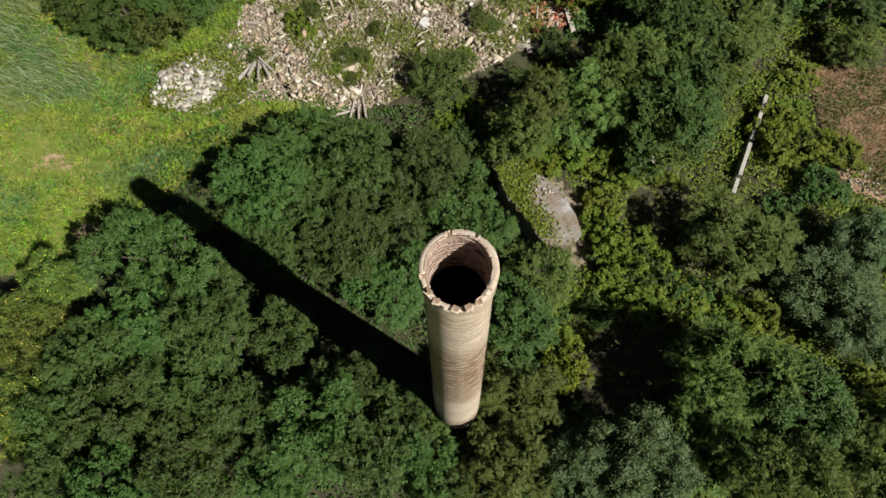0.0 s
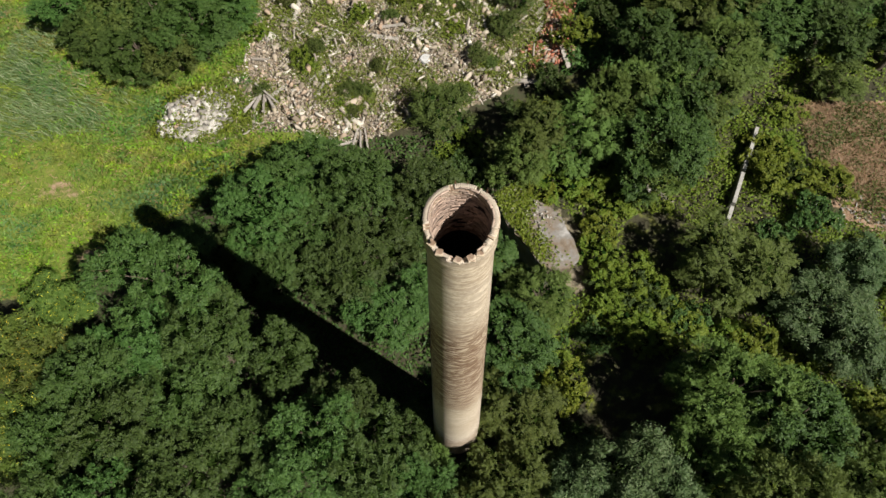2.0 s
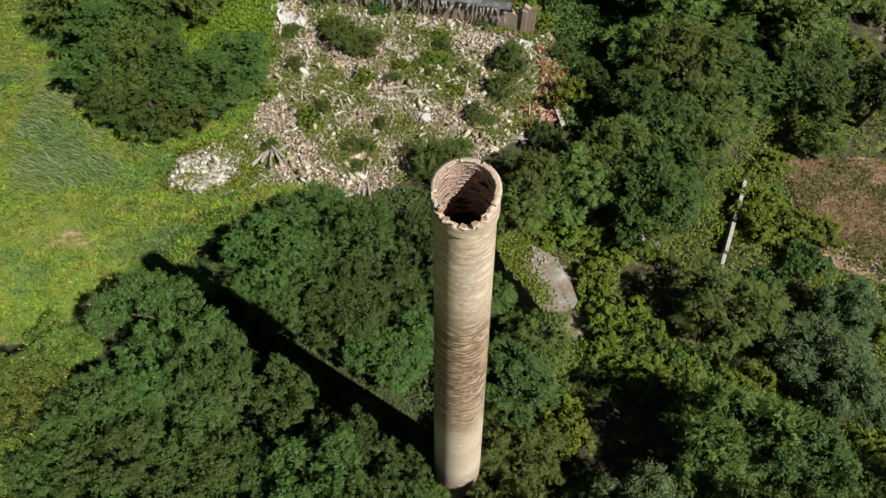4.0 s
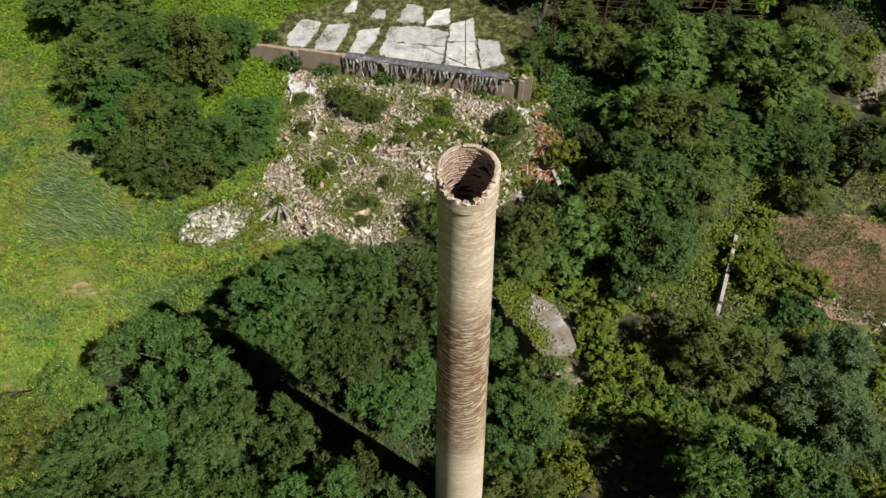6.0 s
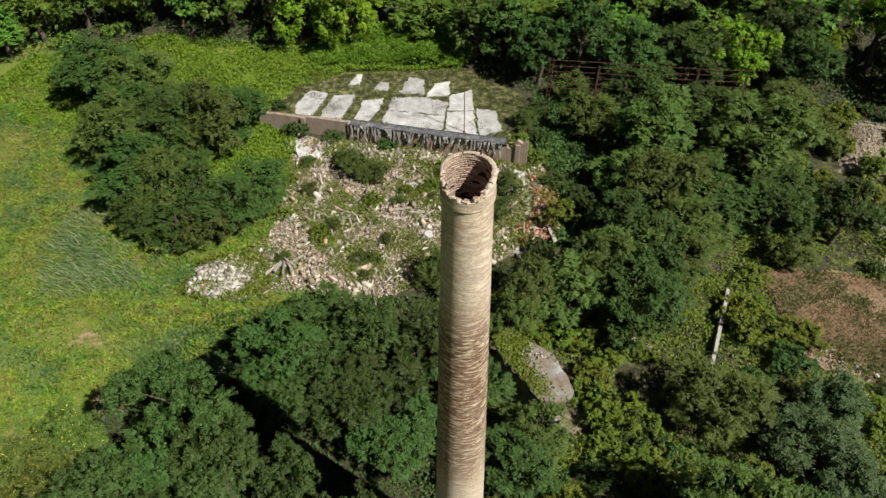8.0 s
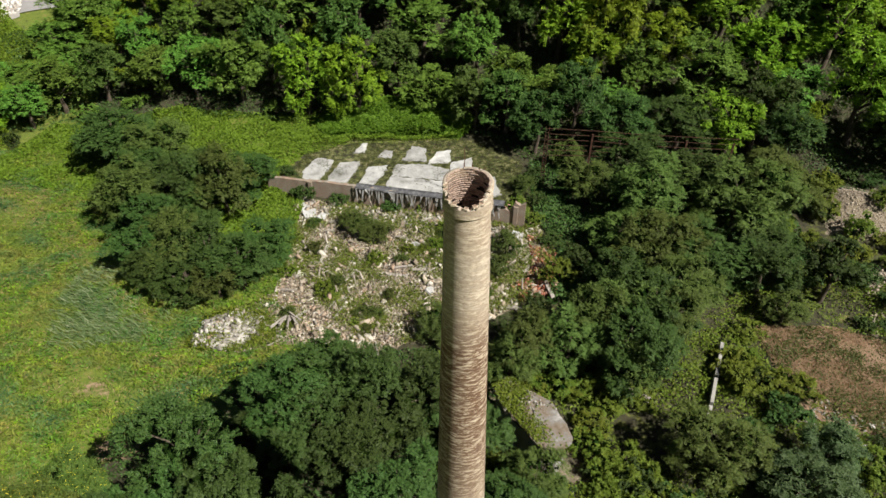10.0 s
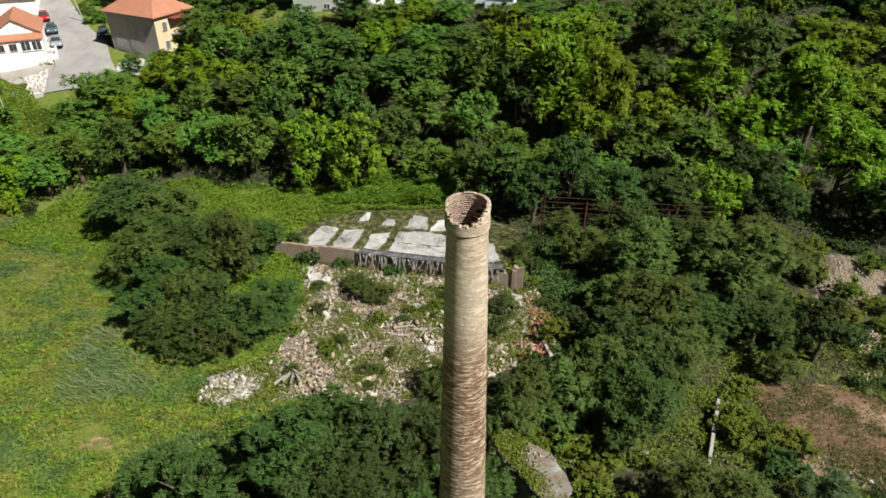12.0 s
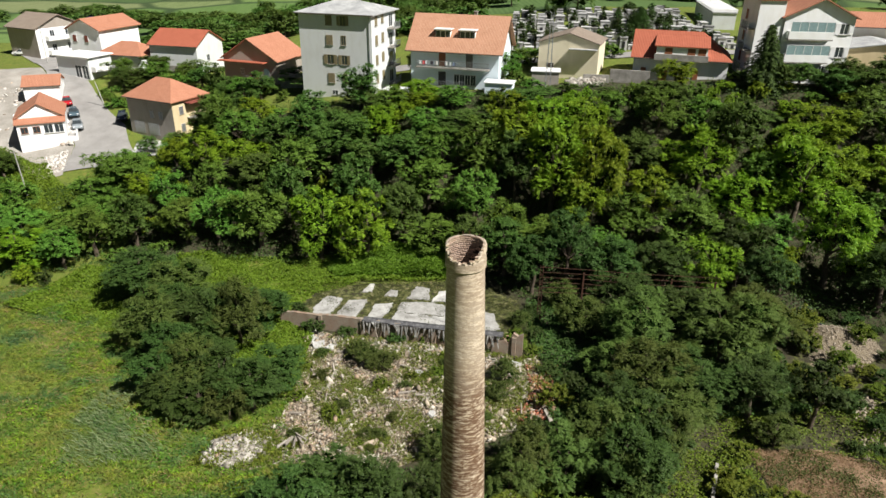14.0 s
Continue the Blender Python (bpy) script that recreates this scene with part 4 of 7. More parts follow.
for x, y, r, h in DARK:
    plant("dark", x, y, r, max(3.5, min(h, 39.5 - (y + 18.3) * 0.215) - land(x, y)), "wood on the bank")

# the rest of the wood on the bank: filled at about even spacing round the trees above
def crest(x, y):
    """Height over which the wood does not rise, fitted to the camera's line of sight below the houses' ground floors.
    """
    away = (x + 0.9) / (y + 18.3)
    if -0.43 < away < -0.34:
        return 39.5 - (y + 18.3) * 0.264
    return 39.5 - (y + 18.3) * (0.213 if x < 14 else 0.205)


g = np.random.default_rng(21)
stand = [(x, y, r) for x, y, r, h in BRIGHT + DARK + RIGHT_B + CLUMP]
WOOD = [(-66, 58), (-45, 60), (-34, 63), (-20, 64), (-9, 65), (3, 60), (9, 54), (12, 52), (34, 49), (47, 50), (60, 44), (75, 44), (75, 74), (58, 77), (44, 80), (26, 84), (10, 85), (-8, 86), (-22, 89), (-40, 96), (-47, 92), (-52, 80), (-60, 76), (-70, 74)]
count = 0
for _ in range(6000):
    x, y = g.uniform(-76, 76), g.uniform(42, 98)
    r = g.uniform(2.6, 4.2)
    if not inside(WOOD, np.array([x]), np.array([y]))[0]:
        continue
    if any((x - a) ** 2 + (y - b) ** 2 < (0.66 * (r + c)) ** 2 for a, b, c in stand):
        continue
    stand.append((x, y, r))
    w = wobble(np.array([x]), np.array([y]), 9.0, 0.9)[0] + g.normal(0, 0.35)
    right = x > 5
    key = "bright" if w > ((0.30 if y > 64 else 0.75) if right else 0.45) else ("dark" if w < -0.35 else "locust")
    h = g.uniform(6.5, 10.5) * (0.75 if x < -35 else 1.0)
    room = crest(x, y) - land(x, y)
    if h > room:
        h = room - max(0.0, g.uniform(-0.9, 2.4))
    if h < 2.4:
        h, r = g.uniform(1.5, 2.6), min(r, g.uniform(1.3, 2.0))
    if x < -43 and y > 84 or x < -50 and y > 71:
        continue
    r = min(r, max(1.5, h / 1.55))
    plant(key, x, y, r, h, "wood on the bank")
    count += 1
# single crowns that stand up before the houses
for key, x, y, r, top in (("dark", -12.1, 87, 2.9, 21.4), ("locust", -7.3, 84, 2.8, 18.8), ("bright", -2.7, 86, 2.7, 19.4), ("locust", 2.0, 84, 2.8, 19.2), ("dark", 8.0, 85, 2.4, 17.4), ("bright", 16.8, 78, 3.2, 16.9), ("bright", 19.7, 70, 3.0, 15.4)):
    plant(key, x, y, r, top - land(x, y), "wood on the bank")
# bushes that close the upper part of the bank
for _ in range(2000):
    x, y = g.uniform(-45, 72), g.uniform(60, 92)
    r = g.uniform(1.1, 1.9)
    if not inside(WOOD, np.array([x]), np.array([y]))[0] or any((x - a) ** 2 + (y - b) ** 2 < (0.72 * (r + c)) ** 2 for a, b, c in stand):
        continue
    room = crest(x, y) - land(x, y)
    stand.append((x, y, r))
    plant("bush" if g.random() < 0.7 else "shrub", x, y, r, max(1.3, min(g.uniform(1.6, 3.6), room + 0.8)), "bushes on the bank")
# low bushes along the foot of the wood and among the yard's trees
for _ in range(5000):
    x, y = g.uniform(-55, 48), g.uniform(-6, 66)
    if inside(RUBBLE, np.array([x]), np.array([y]))[0] or inside(MEADOW, np.array([x]), np.array([y]))[0] or inside(SLAB_YARD, np.array([x]), np.array([y]))[0] or inside(BROWN, np.array([x]), np.array([y]))[0] or inside(SPOIL, np.array([x]), np.array([y]))[0] or inside(SANDY, np.array([x]), np.array([y]))[0]:
        continue
    if x < 0 and y < 25 or math.hypot(x - 0.4, y - 3.8) < 2.6 or inside(VINES, np.array([x]), np.array([y]))[0]:
        continue
    r = g.uniform(0.9, 1.7)
    if any((x - a) ** 2 + (y - b) ** 2 < (0.85 * (r + c)) ** 2 for a, b, c in stand):
        continue
    if abs(x + 0.7 - (18.9 + (y - 17.1) * 0.47)) < 2.6 and 13.5 < y < 25:
        continue
    if 7.6 < x < 14.2 and 1.0 < y < 8.6 or 10.8 < x < 16.6 and 12.4 < y < 17.6 or -12.5 < x < 0 and 4 < y < 16:
        continue
    if x > 10 and y > 34 and g.random() < 0.5:
        continue
    stand.append((x, y, r))
    plant("bush" if g.random() < 0.55 else "shrub", x, y, r, r * g.uniform(0.8, 1.4), "low bushes")

# ---- plant cover on the ground ----
# slabs left of the shed floor
SLABS = [
    [(-14.7, 50.0), (-13.4, 52.8), (-11.4, 52.3), (-11.8, 50.4), (-12.8, 48.3), (-14.3, 48.5)],
    [(-11.6, 49.4), (-10.7, 51.8), (-8.6, 52.1), (-8.9, 49.9), (-9.8, 47.6), (-11.8, 47.9)],
    [(-8.0, 48.9), (-7.7, 50.9), (-5.5, 51.2), (-5.9, 49.3), (-6.9, 47.0), (-8.6, 47.2)],
    [(-5.5, 46.4), (-5.1, 48.9), (0.85, 47.9), (0.5, 45.2)],
    [(-5.0, 49.05), (-4.6, 51.2), (-2.1, 51.6), (1.2, 50.4), (0.9, 48.05)],
    [(0.75, 45.1), (1.15, 48.6), (3.85, 48.8), (3.9, 44.4)],
    [(1.2, 48.75), (1.5, 51.6), (3.8, 52.7), (3.85, 48.95)],
    [(4.1, 49.2), (6.1, 48.7), (6.6, 45.4), (4.1, 44.4)],
    [(-1.0, 51.4), (-0.1, 53.9), (1.6, 54.4), (1.4, 51.8)],
    [(-3.9, 52.2), (-2.8, 55.2), (-1.3, 54.8), (-1.2, 51.9)],
    [(-6.6, 52.9), (-6.0, 54.5), (-5.0, 54.2), (-5.1, 52.7)],
    [(-9.5, 53.7), (-8.7, 55.9), (-8.0, 55.9), (-8.1, 54.0)]]
def spread(outline, count, g, patch=None):
    xs, ys = [p[0] for p in outline], [p[1] for p in outline]
    x, y = g.uniform(min(xs), max(xs), count), g.uniform(min(ys), max(ys), count)
    keep = inside(outline, x, y)
    if patch is not None:
        keep &= patch(x, y) + g.normal(0, 0.38, count) > 0
    return x[keep], y[keep]


def on_bare(a, b):
    return np.clip(1.3 - np.hypot((a + 22.6) / 2.2, (b - 15.2) / 1.4), 0, 0.7) + 0.5 * np.clip(1.0 - np.hypot((a + 26.0) / 4.0, (b - 20.5) / 2.4), 0, 1) * (1 + wobble(a, b, 1.1, 0.6))


def leaf_cover(name, label, category, x, y, height, mat, length, width, g, up=0.7, stand=0.0, comb=(0.25, 0.1)):
    n = len(x)
    z = bank(x, y) + height
    p = np.stack([x, y, z], 1)
    nrm = np.array([0, 0, up]) + g.normal(0, 0.45, (n, 3))
    nrm /= np.linalg.norm(nrm, axis=1)[:, None]
    way = g.normal(0, 1, (n, 3)) + np.array([*comb, stand])
    way -= nrm * (way * nrm).sum(1)[:, None]
    way /= np.linalg.norm(way, axis=1)[:, None] + 1e-9
    v, f = leaf_cards(p, nrm, way, length, width, g)
    return solo(name, mesh_of(name, v, f, mat), label, category, kind="stuff")


g = np.random.default_rng(31)
x, y = spread(MEADOW, 190000, g, lambda a, b: 0.35 + wobble(a, b, 6.0, 0.4) + 0.5 * wobble(a, b, 2.1, 1.4) - 2.0 * on_bare(a, b))
leaf_cover("meadow_grass", "meadow of uneven green and yellowing grass", "grass", x, y, g.uniform(0.02, 0.28, len(x)) * (1 + 0.6 * wobble(x, y, 1.6, 0.8)), LEAF_GRASS, 0.48, 0.065, g, 0.55, 0.5)
x, y = spread(MEADOW, 80000, g, lambda a, b: wobble(a, b, 3.4, 2.2) - 0.05 + np.clip((a + 34) / 24, -0.4, 0.45) - 2.0 * on_bare(a, b))
leaf_cover("meadow_weeds", "yellow-green broad-leaved weeds in the meadow", "weeds", x, y, g.uniform(0.05, 0.25, len(x)) + 0.35 * np.clip(wobble(x, y, 1.3, 3.0), 0, 1), LEAF_MEADOW, 0.24, 0.12, g)
x, y = spread(MEADOW, 70000, g, lambda a, b: wobble(a, b, 5.1, 5.2) + 0.5 * wobble(a, b, 1.7, 2.9) - 0.20)
leaf_cover("dry_meadow_grass", "tufts of dry straw-coloured grass in the meadow", "grass", x, y, g.uniform(0.02, 0.2, len(x)), LEAF_DRY, 0.40, 0.04, g, 0.6, 0.4)
TALL = [(-31, 24), (-24, 25), (-20, 29), (-20, 33), (-24, 36), (-31, 36), (-33, 30)]
x, y = spread(TALL, 9000, g, lambda a, b: wobble(a, b, 3.4, 3.3) + 0.4 * wobble(a, b, 1.2, 0.3) - 0.25)
leaf_cover("tall_grass", "long pale reed grass blown flat in the meadow", "grass", x, y, g.uniform(0.15, 0.5, len(x)), LEAF_REED, 0.95, 0.048, g, 0.9, 0.0, (3.4, -1.2))
x, y = spread(VINES, 170000, g)
mound = 0.35 + 0.35 * wobble(x, y, 3.2, 0.6) + 0.22 * wobble(x, y, 1.3, 2.6)
keep = (mound > 0.05) | (g.random(len(x)) < 0.4)
x, y, mound = x[keep], y[keep], mound[keep]
leaf_cover("vine_cover", "bright green creeping vines covering the ground in mounds", "vines", x, y, np.clip(mound, 0.04, 1.2) * g.uniform(0.7, 1.1, len(x)), LEAF_VINE, 0.25, 0.17, g)
# hedge of ivy along the back of the shed floor
IVY = [(-13, 57.2), (-4, 57.4), (2.6, 57.0), (4.5, 58.5), (3.5, 61.5), (-8, 62.5), (-15, 60.5)]
x, y = spread(IVY, 70000, g)
rise = np.clip((x + 15.5) / 6, 0.12, 1) * np.clip((y - 57.0 - 0.4 * wobble(x, y, 2.0, 0.2)) / 1.3, 0, 1) ** 0.6 * (2.1 + 0.45 * wobble(x, y, 2.4, 1.2) + 0.25 * wobble(x, y, 0.9, 2.0))
leaf_cover("ivy_hedge", "thick bank of green ivy behind the concrete floor", "ivy", x, y, np.clip(rise, 0.05, 4) * np.where(g.random(len(x)) < 0.75, g.uniform(0.9, 1.05, len(x)), g.uniform(0.2, 0.9, len(x))), LEAF_VINE, 0.27, 0.19, g, 0.5)
YARD = [(6, -8), (40, -8), (40, 33), (30, 34), (24, 30), (12, 27), (5, 24), (2, 20), (6, 11), (8, 3)]
x, y = spread(YARD, 130000, g, lambda a, b: 0.25 + wobble(a, b, 5.0, 1.4) - 1.6 * inside(BROWN, a + 1.3 * wobble(a, b, 1.7, 0.3), b + 1.1 * wobble(a, b, 1.9, 2.0)) - 0.9 * inside(SANDY, a, b) - 2.2 * ((np.hypot((a - 11.0) * 0.85, b - 5.2)) < 3.3) - 2.2 * ((np.hypot((a - 14.2) * 0.9, b - 15.6)) < 2.2))
leaf_cover("yard_weeds", "tangle of yellow-green weeds and brambles in the old yard", "weeds", x, y, np.clip(0.3 + 0.45 * wobble(x, y, 1.9, 0.2), 0.03, 1) * g.uniform(0.5, 1.1, len(x)), LEAF_WEED, 0.24, 0.12, g)
x, y = spread([(-24, -6), (6, -8), (8, 12), (4, 24), (-10, 24), (-17, 22), (-24, 15)], 40000, g)
leaf_cover("undergrowth", "dark green undergrowth beneath the grove", "undergrowth", x, y, np.clip(0.35 + 0.5 * wobble(x, y, 2.5, 1.0), 0.05, 1.2) * g.uniform(0.4, 1.0, len(x)), LEAF_DARK, 0.28, 0.14, g)
x, y = spread([(-60, 56), (-30, 62), (4, 58), (12, 50), (34, 47), (60, 42), (75, 44), (75, 76), (44, 82), (10, 88), (-25, 92), (-50, 90), (-58, 80), (-66, 76)], 110000, g)
leaf_cover("bank_undergrowth", "creepers and brambles on the wooded bank", "undergrowth", x, y, np.clip(0.6 + 0.9 * wobble(x, y, 3.0, 1.7), 0.05, 2.0) * g.uniform(0.5, 1.0, len(x)), LEAF_DARK, 0.30, 0.18, g)
x, y = spread([(9, 29), (34, 31), (36, 48), (10, 51), (9.5, 42), (11, 36)], 45000, g)
leaf_cover("thicket_floor", "green undergrowth beneath the trees of the yard", "undergrowth", x, y, np.clip(0.4 + 0.6 * wobble(x, y, 2.2, 1.0), 0.05, 1.3) * g.uniform(0.4, 1.0, len(x)), LEAF_MID, 0.30, 0.16, g)
x, y = spread(RUBBLE, 150000, g, lambda a, b: 0.05 + wobble(a, b, 2.6, 0.9) + 0.6 * wobble(a, b, 1.1, 3.0) - 0.02)
leaf_cover("rubble_weeds", "yellow-green weeds between the heaps of rubble", "weeds", x, y, g.uniform(0.05, 0.45, len(x)), LEAF_STRAW, 0.21, 0.07, g, 0.6, 0.4)
x, y = spread([(-20.2, 24.2), (-17.5, 23.4), (-14.6, 24.6), (-14.0, 27.9), (-17.0, 28.8), (-19.6, 27.6)], 5000, g, lambda a, b: wobble(a, b, 1.2, 0.9) - 0.15)
leaf_cover("heap_weeds", "weeds growing through the stone heap", "weeds", x, y, g.uniform(0.15, 0.75, len(x)), LEAF_WEED, 0.24, 0.10, g, 0.6, 0.3)
x, y = spread(SLAB_YARD, 34000, g, lambda a, b: 0.38 + wobble(a, b, 2.0, 0.9) - 1.1 * np.any([inside(o, a, b) for o in SLABS], axis=0))
leaf_cover("floor_weeds", "grass and weeds in the joints of the concrete floor", "weeds", x, y, g.uniform(0.02, 0.25, len(x)), LEAF_OLIVE, 0.20, 0.05, g, 0.6, 0.3)
x, y = spread(BROWN, 40000, g, lambda a, b: 0.25 + wobble(a, b, 2.5, 0.3))
leaf_cover("dry_grass", "thin brown dried grass on bare soil", "grass", x, y, g.uniform(0.01, 0.16, len(x)), LEAF_DRY, 0.34, 0.035, g, 0.6, 0.3)
x, y = spread(BROWN, 22000, g, lambda a, b: wobble(a, b, 2.8, 4.3) + 0.5 * wobble(a, b, 0.9, 1.3) - 0.05)
leaf_cover("sparse_weeds", "sparse green weeds on the brown patch", "weeds", x, y, g.uniform(0.02, 0.3, len(x)), LEAF_OLIVE, 0.24, 0.08, g)
x, y = spread([(-84, 60), (-84, 93), (-74, 95), (-66, 92), (-60, 84), (-57, 81), (-51, 87), (-47, 95), (-40, 92), (-42, 70), (-60, 58)], 90000, g)
leaf_cover("slope_vines", "bright green vines on the slope below the road", "vines", x, y, np.clip(0.5 + 0.6 * wobble(x, y, 3.5, 0.6), 0.05, 1.3) * g.uniform(0.6, 1.0, len(x)), LEAF_VINE, 0.34, 0.2, g)

# ---- rubble ----
RUBBLE_MAT = island_material("broken masonry", [(0.0, (0.17, 0.135, 0.095)), (0.2, (0.40, 0.345, 0.26)), (0.38, (0.36, 0.25, 0.17)), (0.56, (0.50, 0.44, 0.345)), (0.72, (0.22, 0.18, 0.135)), (0.88, (0.56, 0.51, 0.42)), (1.0, (0.64, 0.60, 0.52))])
RED_MAT = island_material("broken red brick", [(0.0, (0.22, 0.085, 0.05)), (0.4, (0.42, 0.145, 0.085)), (0.75, (0.38, 0.22, 0.155)), (1.0, (0.50, 0.40, 0.31))])
GREY_MAT = island_material("pale broken concrete", [(0.0, (0.20, 0.18, 0.15)), (0.5, (0.36, 0.335, 0.29)), (1.0, (0.54, 0.515, 0.46))])
SPOIL_MAT = island_material("sandy spoil", [(0.0, (0.20, 0.165, 0.12)), (0.5, (0.34, 0.285, 0.215)), (1.0, (0.48, 0.42, 0.335))])
CUBE = np.array([(-1, -1, -1), (1, -1, -1), (1, 1, -1), (-1, 1, -1), (-1, -1, 1), (1, -1, 1), (1, 1, 1), (-1, 1, 1)], dtype=float)
CUBE_F = np.array([(3, 2, 1, 0), (4, 5, 6, 7), (0, 1, 5, 4), (1, 2, 6, 5), (2, 3, 7, 6), (3, 0, 4, 7)])


def turned(n, g):
    q = g.normal(size=(n, 4))
    q /= np.linalg.norm(q, axis=1)[:, None]
    w, x, y, z = q.T
    return np.stack([1 - 2 * (y * y + z * z), 2 * (x * y - z * w), 2 * (x * z + y * w), 2 * (x * y + z * w), 1 - 2 * (x * x + z * z), 2 * (y * z - x * w), 2 * (x * z - y * w), 2 * (y * z + x * w), 1 - 2 * (x * x + y * y)], 1).reshape(n, 3, 3)


def debris(name, label, x, y, mat, size, g, lift=0.04, long=0.0):
    """Broken pieces lying about, each a worn block with its corners knocked off."""
    n = len(x)
    s = size * np.clip(np.exp(g.normal(0, 0.68, n)), 0.3, 2.9)[:, None] * np.stack([g.uniform(0.8, 1.5, n) * (1 + long * g.random(n)), g.uniform(0.5, 0.9, n), g.uniform(0.25, 0.6, n)], 1)
    v = CUBE[None] * s[:, None] * (1 + g.normal(0, 0.16, (n, 8, 3)))
    v = np.einsum("nij,nkj->nki", turned(n, g), v)
    v += np.stack([x, y, bank(x, y) + lift * g.uniform(0.3, 2.2, n)], 1)[:, None]
    f = (np.arange(n)[:, None, None] * 8 + CUBE_F[None]).reshape(-1, 4)
    return solo(name, mesh_of(name, v.reshape(-1, 3), f, mat), label, "rubble", kind="stuff")


g = np.random.default_rng(47)
x, y = spread(RUBBLE, 40000, g, lambda a, b: 0.34 - wobble(a, b, 2.6, 0.9) - 0.6 * wobble(a, b, 1.1, 3.0))
debris("rubble", "scattered pale rubble of broken brick and mortar", x, y, RUBBLE_MAT, 0.042, g, 0.07)
x, y = spread(RUBBLE, 3800, g, lambda a, b: 0.1 - wobble(a, b, 3.4, 1.7) - 0.4 * wobble(a, b, 1.1, 3.0))
debris("rubble_blocks", "larger broken blocks of masonry and boards lying in the rubble", x, y, RUBBLE_MAT, 0.095, g, 0.10, 0.8)
BOARD_MAT = island_material("weathered boards", [(0.0, (0.20, 0.165, 0.13)), (0.5, (0.40, 0.35, 0.29)), (1.0, (0.60, 0.55, 0.47))])
x, y = spread(RUBBLE, 2600, g, lambda a, b: -wobble(a, b, 3.0, 2.7) - 0.1)
debris("splintered_wood", "splintered grey boards and laths strewn over the rubble", x, y, BOARD_MAT, 0.04, g, 0.12, 7.0)
x, y = spread([(-19.8, 24.6), (-17.5, 24.0), (-15.2, 25.0), (-14.6, 27.6), (-17.0, 28.2), (-19.0, 27.3)], 3600, g)
debris("stone_heap", "heap of whitish broken stone and concrete at the meadow's edge", x, y, GREY_MAT, 0.105, g, 0.08)
x, y = spread([(8.4, 38.2), (10.4, 38.0), (11.2, 34.0), (10.0, 30.4), (6.8, 29.4), (6.2, 31.0), (8.4, 33.6)], 4200, g, lambda a, b: 0.25 + wobble(a, b, 0.9, 0.4) + 0.6 * wobble(a, b, 2.1, 1.1))
debris("red_brick_rubble", "spill of broken red bricks beside a plank", x, y, RED_MAT, 0.066, g, 0.12)
x, y = spread([(-13.5, 44.6), (8.0, 38.8), (8.0, 37.4), (-13.5, 42.6)], 5000, g, lambda a, b: 0.15 + wobble(a, b, 1.8, 0.3))
debris("wall_rubble", "grey debris and broken boards along the foot of the wall", x, y, GREY_MAT, 0.055, g, 0.08, 1.6)
x, y = spread(SPOIL, 6000, g)
debris("spoil_stones", "stones and clods on the sandy spoil heap", x, y, SPOIL_MAT, 0.028, g, 0.03)
x, y = spread([(24, 19), (27, 21), (29, 17.5), (33, 16), (30, 13.5), (25.5, 15.5)], 1800, g, lambda a, b: wobble(a, b, 1.6, 0.8) - 0.1)
debris("stones", "scattered pale stones at the edge of the brown patch", x, y, GREY_MAT, 0.045, g)
x, y = spread([(35, 25), (39, 26), (42, 32), (38, 33)], 1400, g)
debris("roadside_stones", "pale stones and soil on a low bank", x, y, SPOIL_MAT, 0.07, g)

# ---- timbers and slabs in the rubble ----
def timber_mesh(name, length, w, h, seed):
    g2 = np.random.default_rng(seed)
    bm = bmesh.new()
    steps = 5
    rings = []
    for i in range(steps + 1):
        x = length * (i / steps - 0.5)
        dy, dz = g2.normal(0, 0.012), g2.normal(0, 0.01)
        k = 1 + g2.normal(0, 0.06)
        rings.append([bm.verts.new((x + (g2.normal(0, 0.05) if i in (0, steps) else 0), dy + a * w / 2 * k, dz + b * h / 2 * k)) for a, b in ((-1, -1), (1, -1), (1, 1), (-1, 1))])
    for a, b in zip(rings, rings[1:]):
        for j in range(4):
            bm.faces.new((a[j], a[(j + 1) % 4], b[(j + 1) % 4], b[j]))
    bm.faces.new(rings[0][::-1])
    bm.faces.new(rings[-1])
    return bm_mesh(name, bm, DEADWOOD)


TIMBERS = [timber_mesh("timber", 2.2, 0.17, 0.15, 1), timber_mesh("timber", 2.8, 0.13, 0.10, 2), timber_mesh("plank", 2.0, 0.24, 0.06, 3), timber_mesh("plank", 3.2, 0.30, 0.08, 4)]


def lay(kind, x, y, turn, tilt=0.0, lift=0.0, label="grey weathered timber lying in the rubble", group="timbers in the rubble", scale=1.0):
    me = TIMBERS[kind]
    return solo(me.name.split(".")[0], me, label, "timber", pose(x, y, land(x, y) + 0.09 + lift, 0, tilt, turn) @ Matrix.Diagonal((scale, 1, 1, 1)), group)


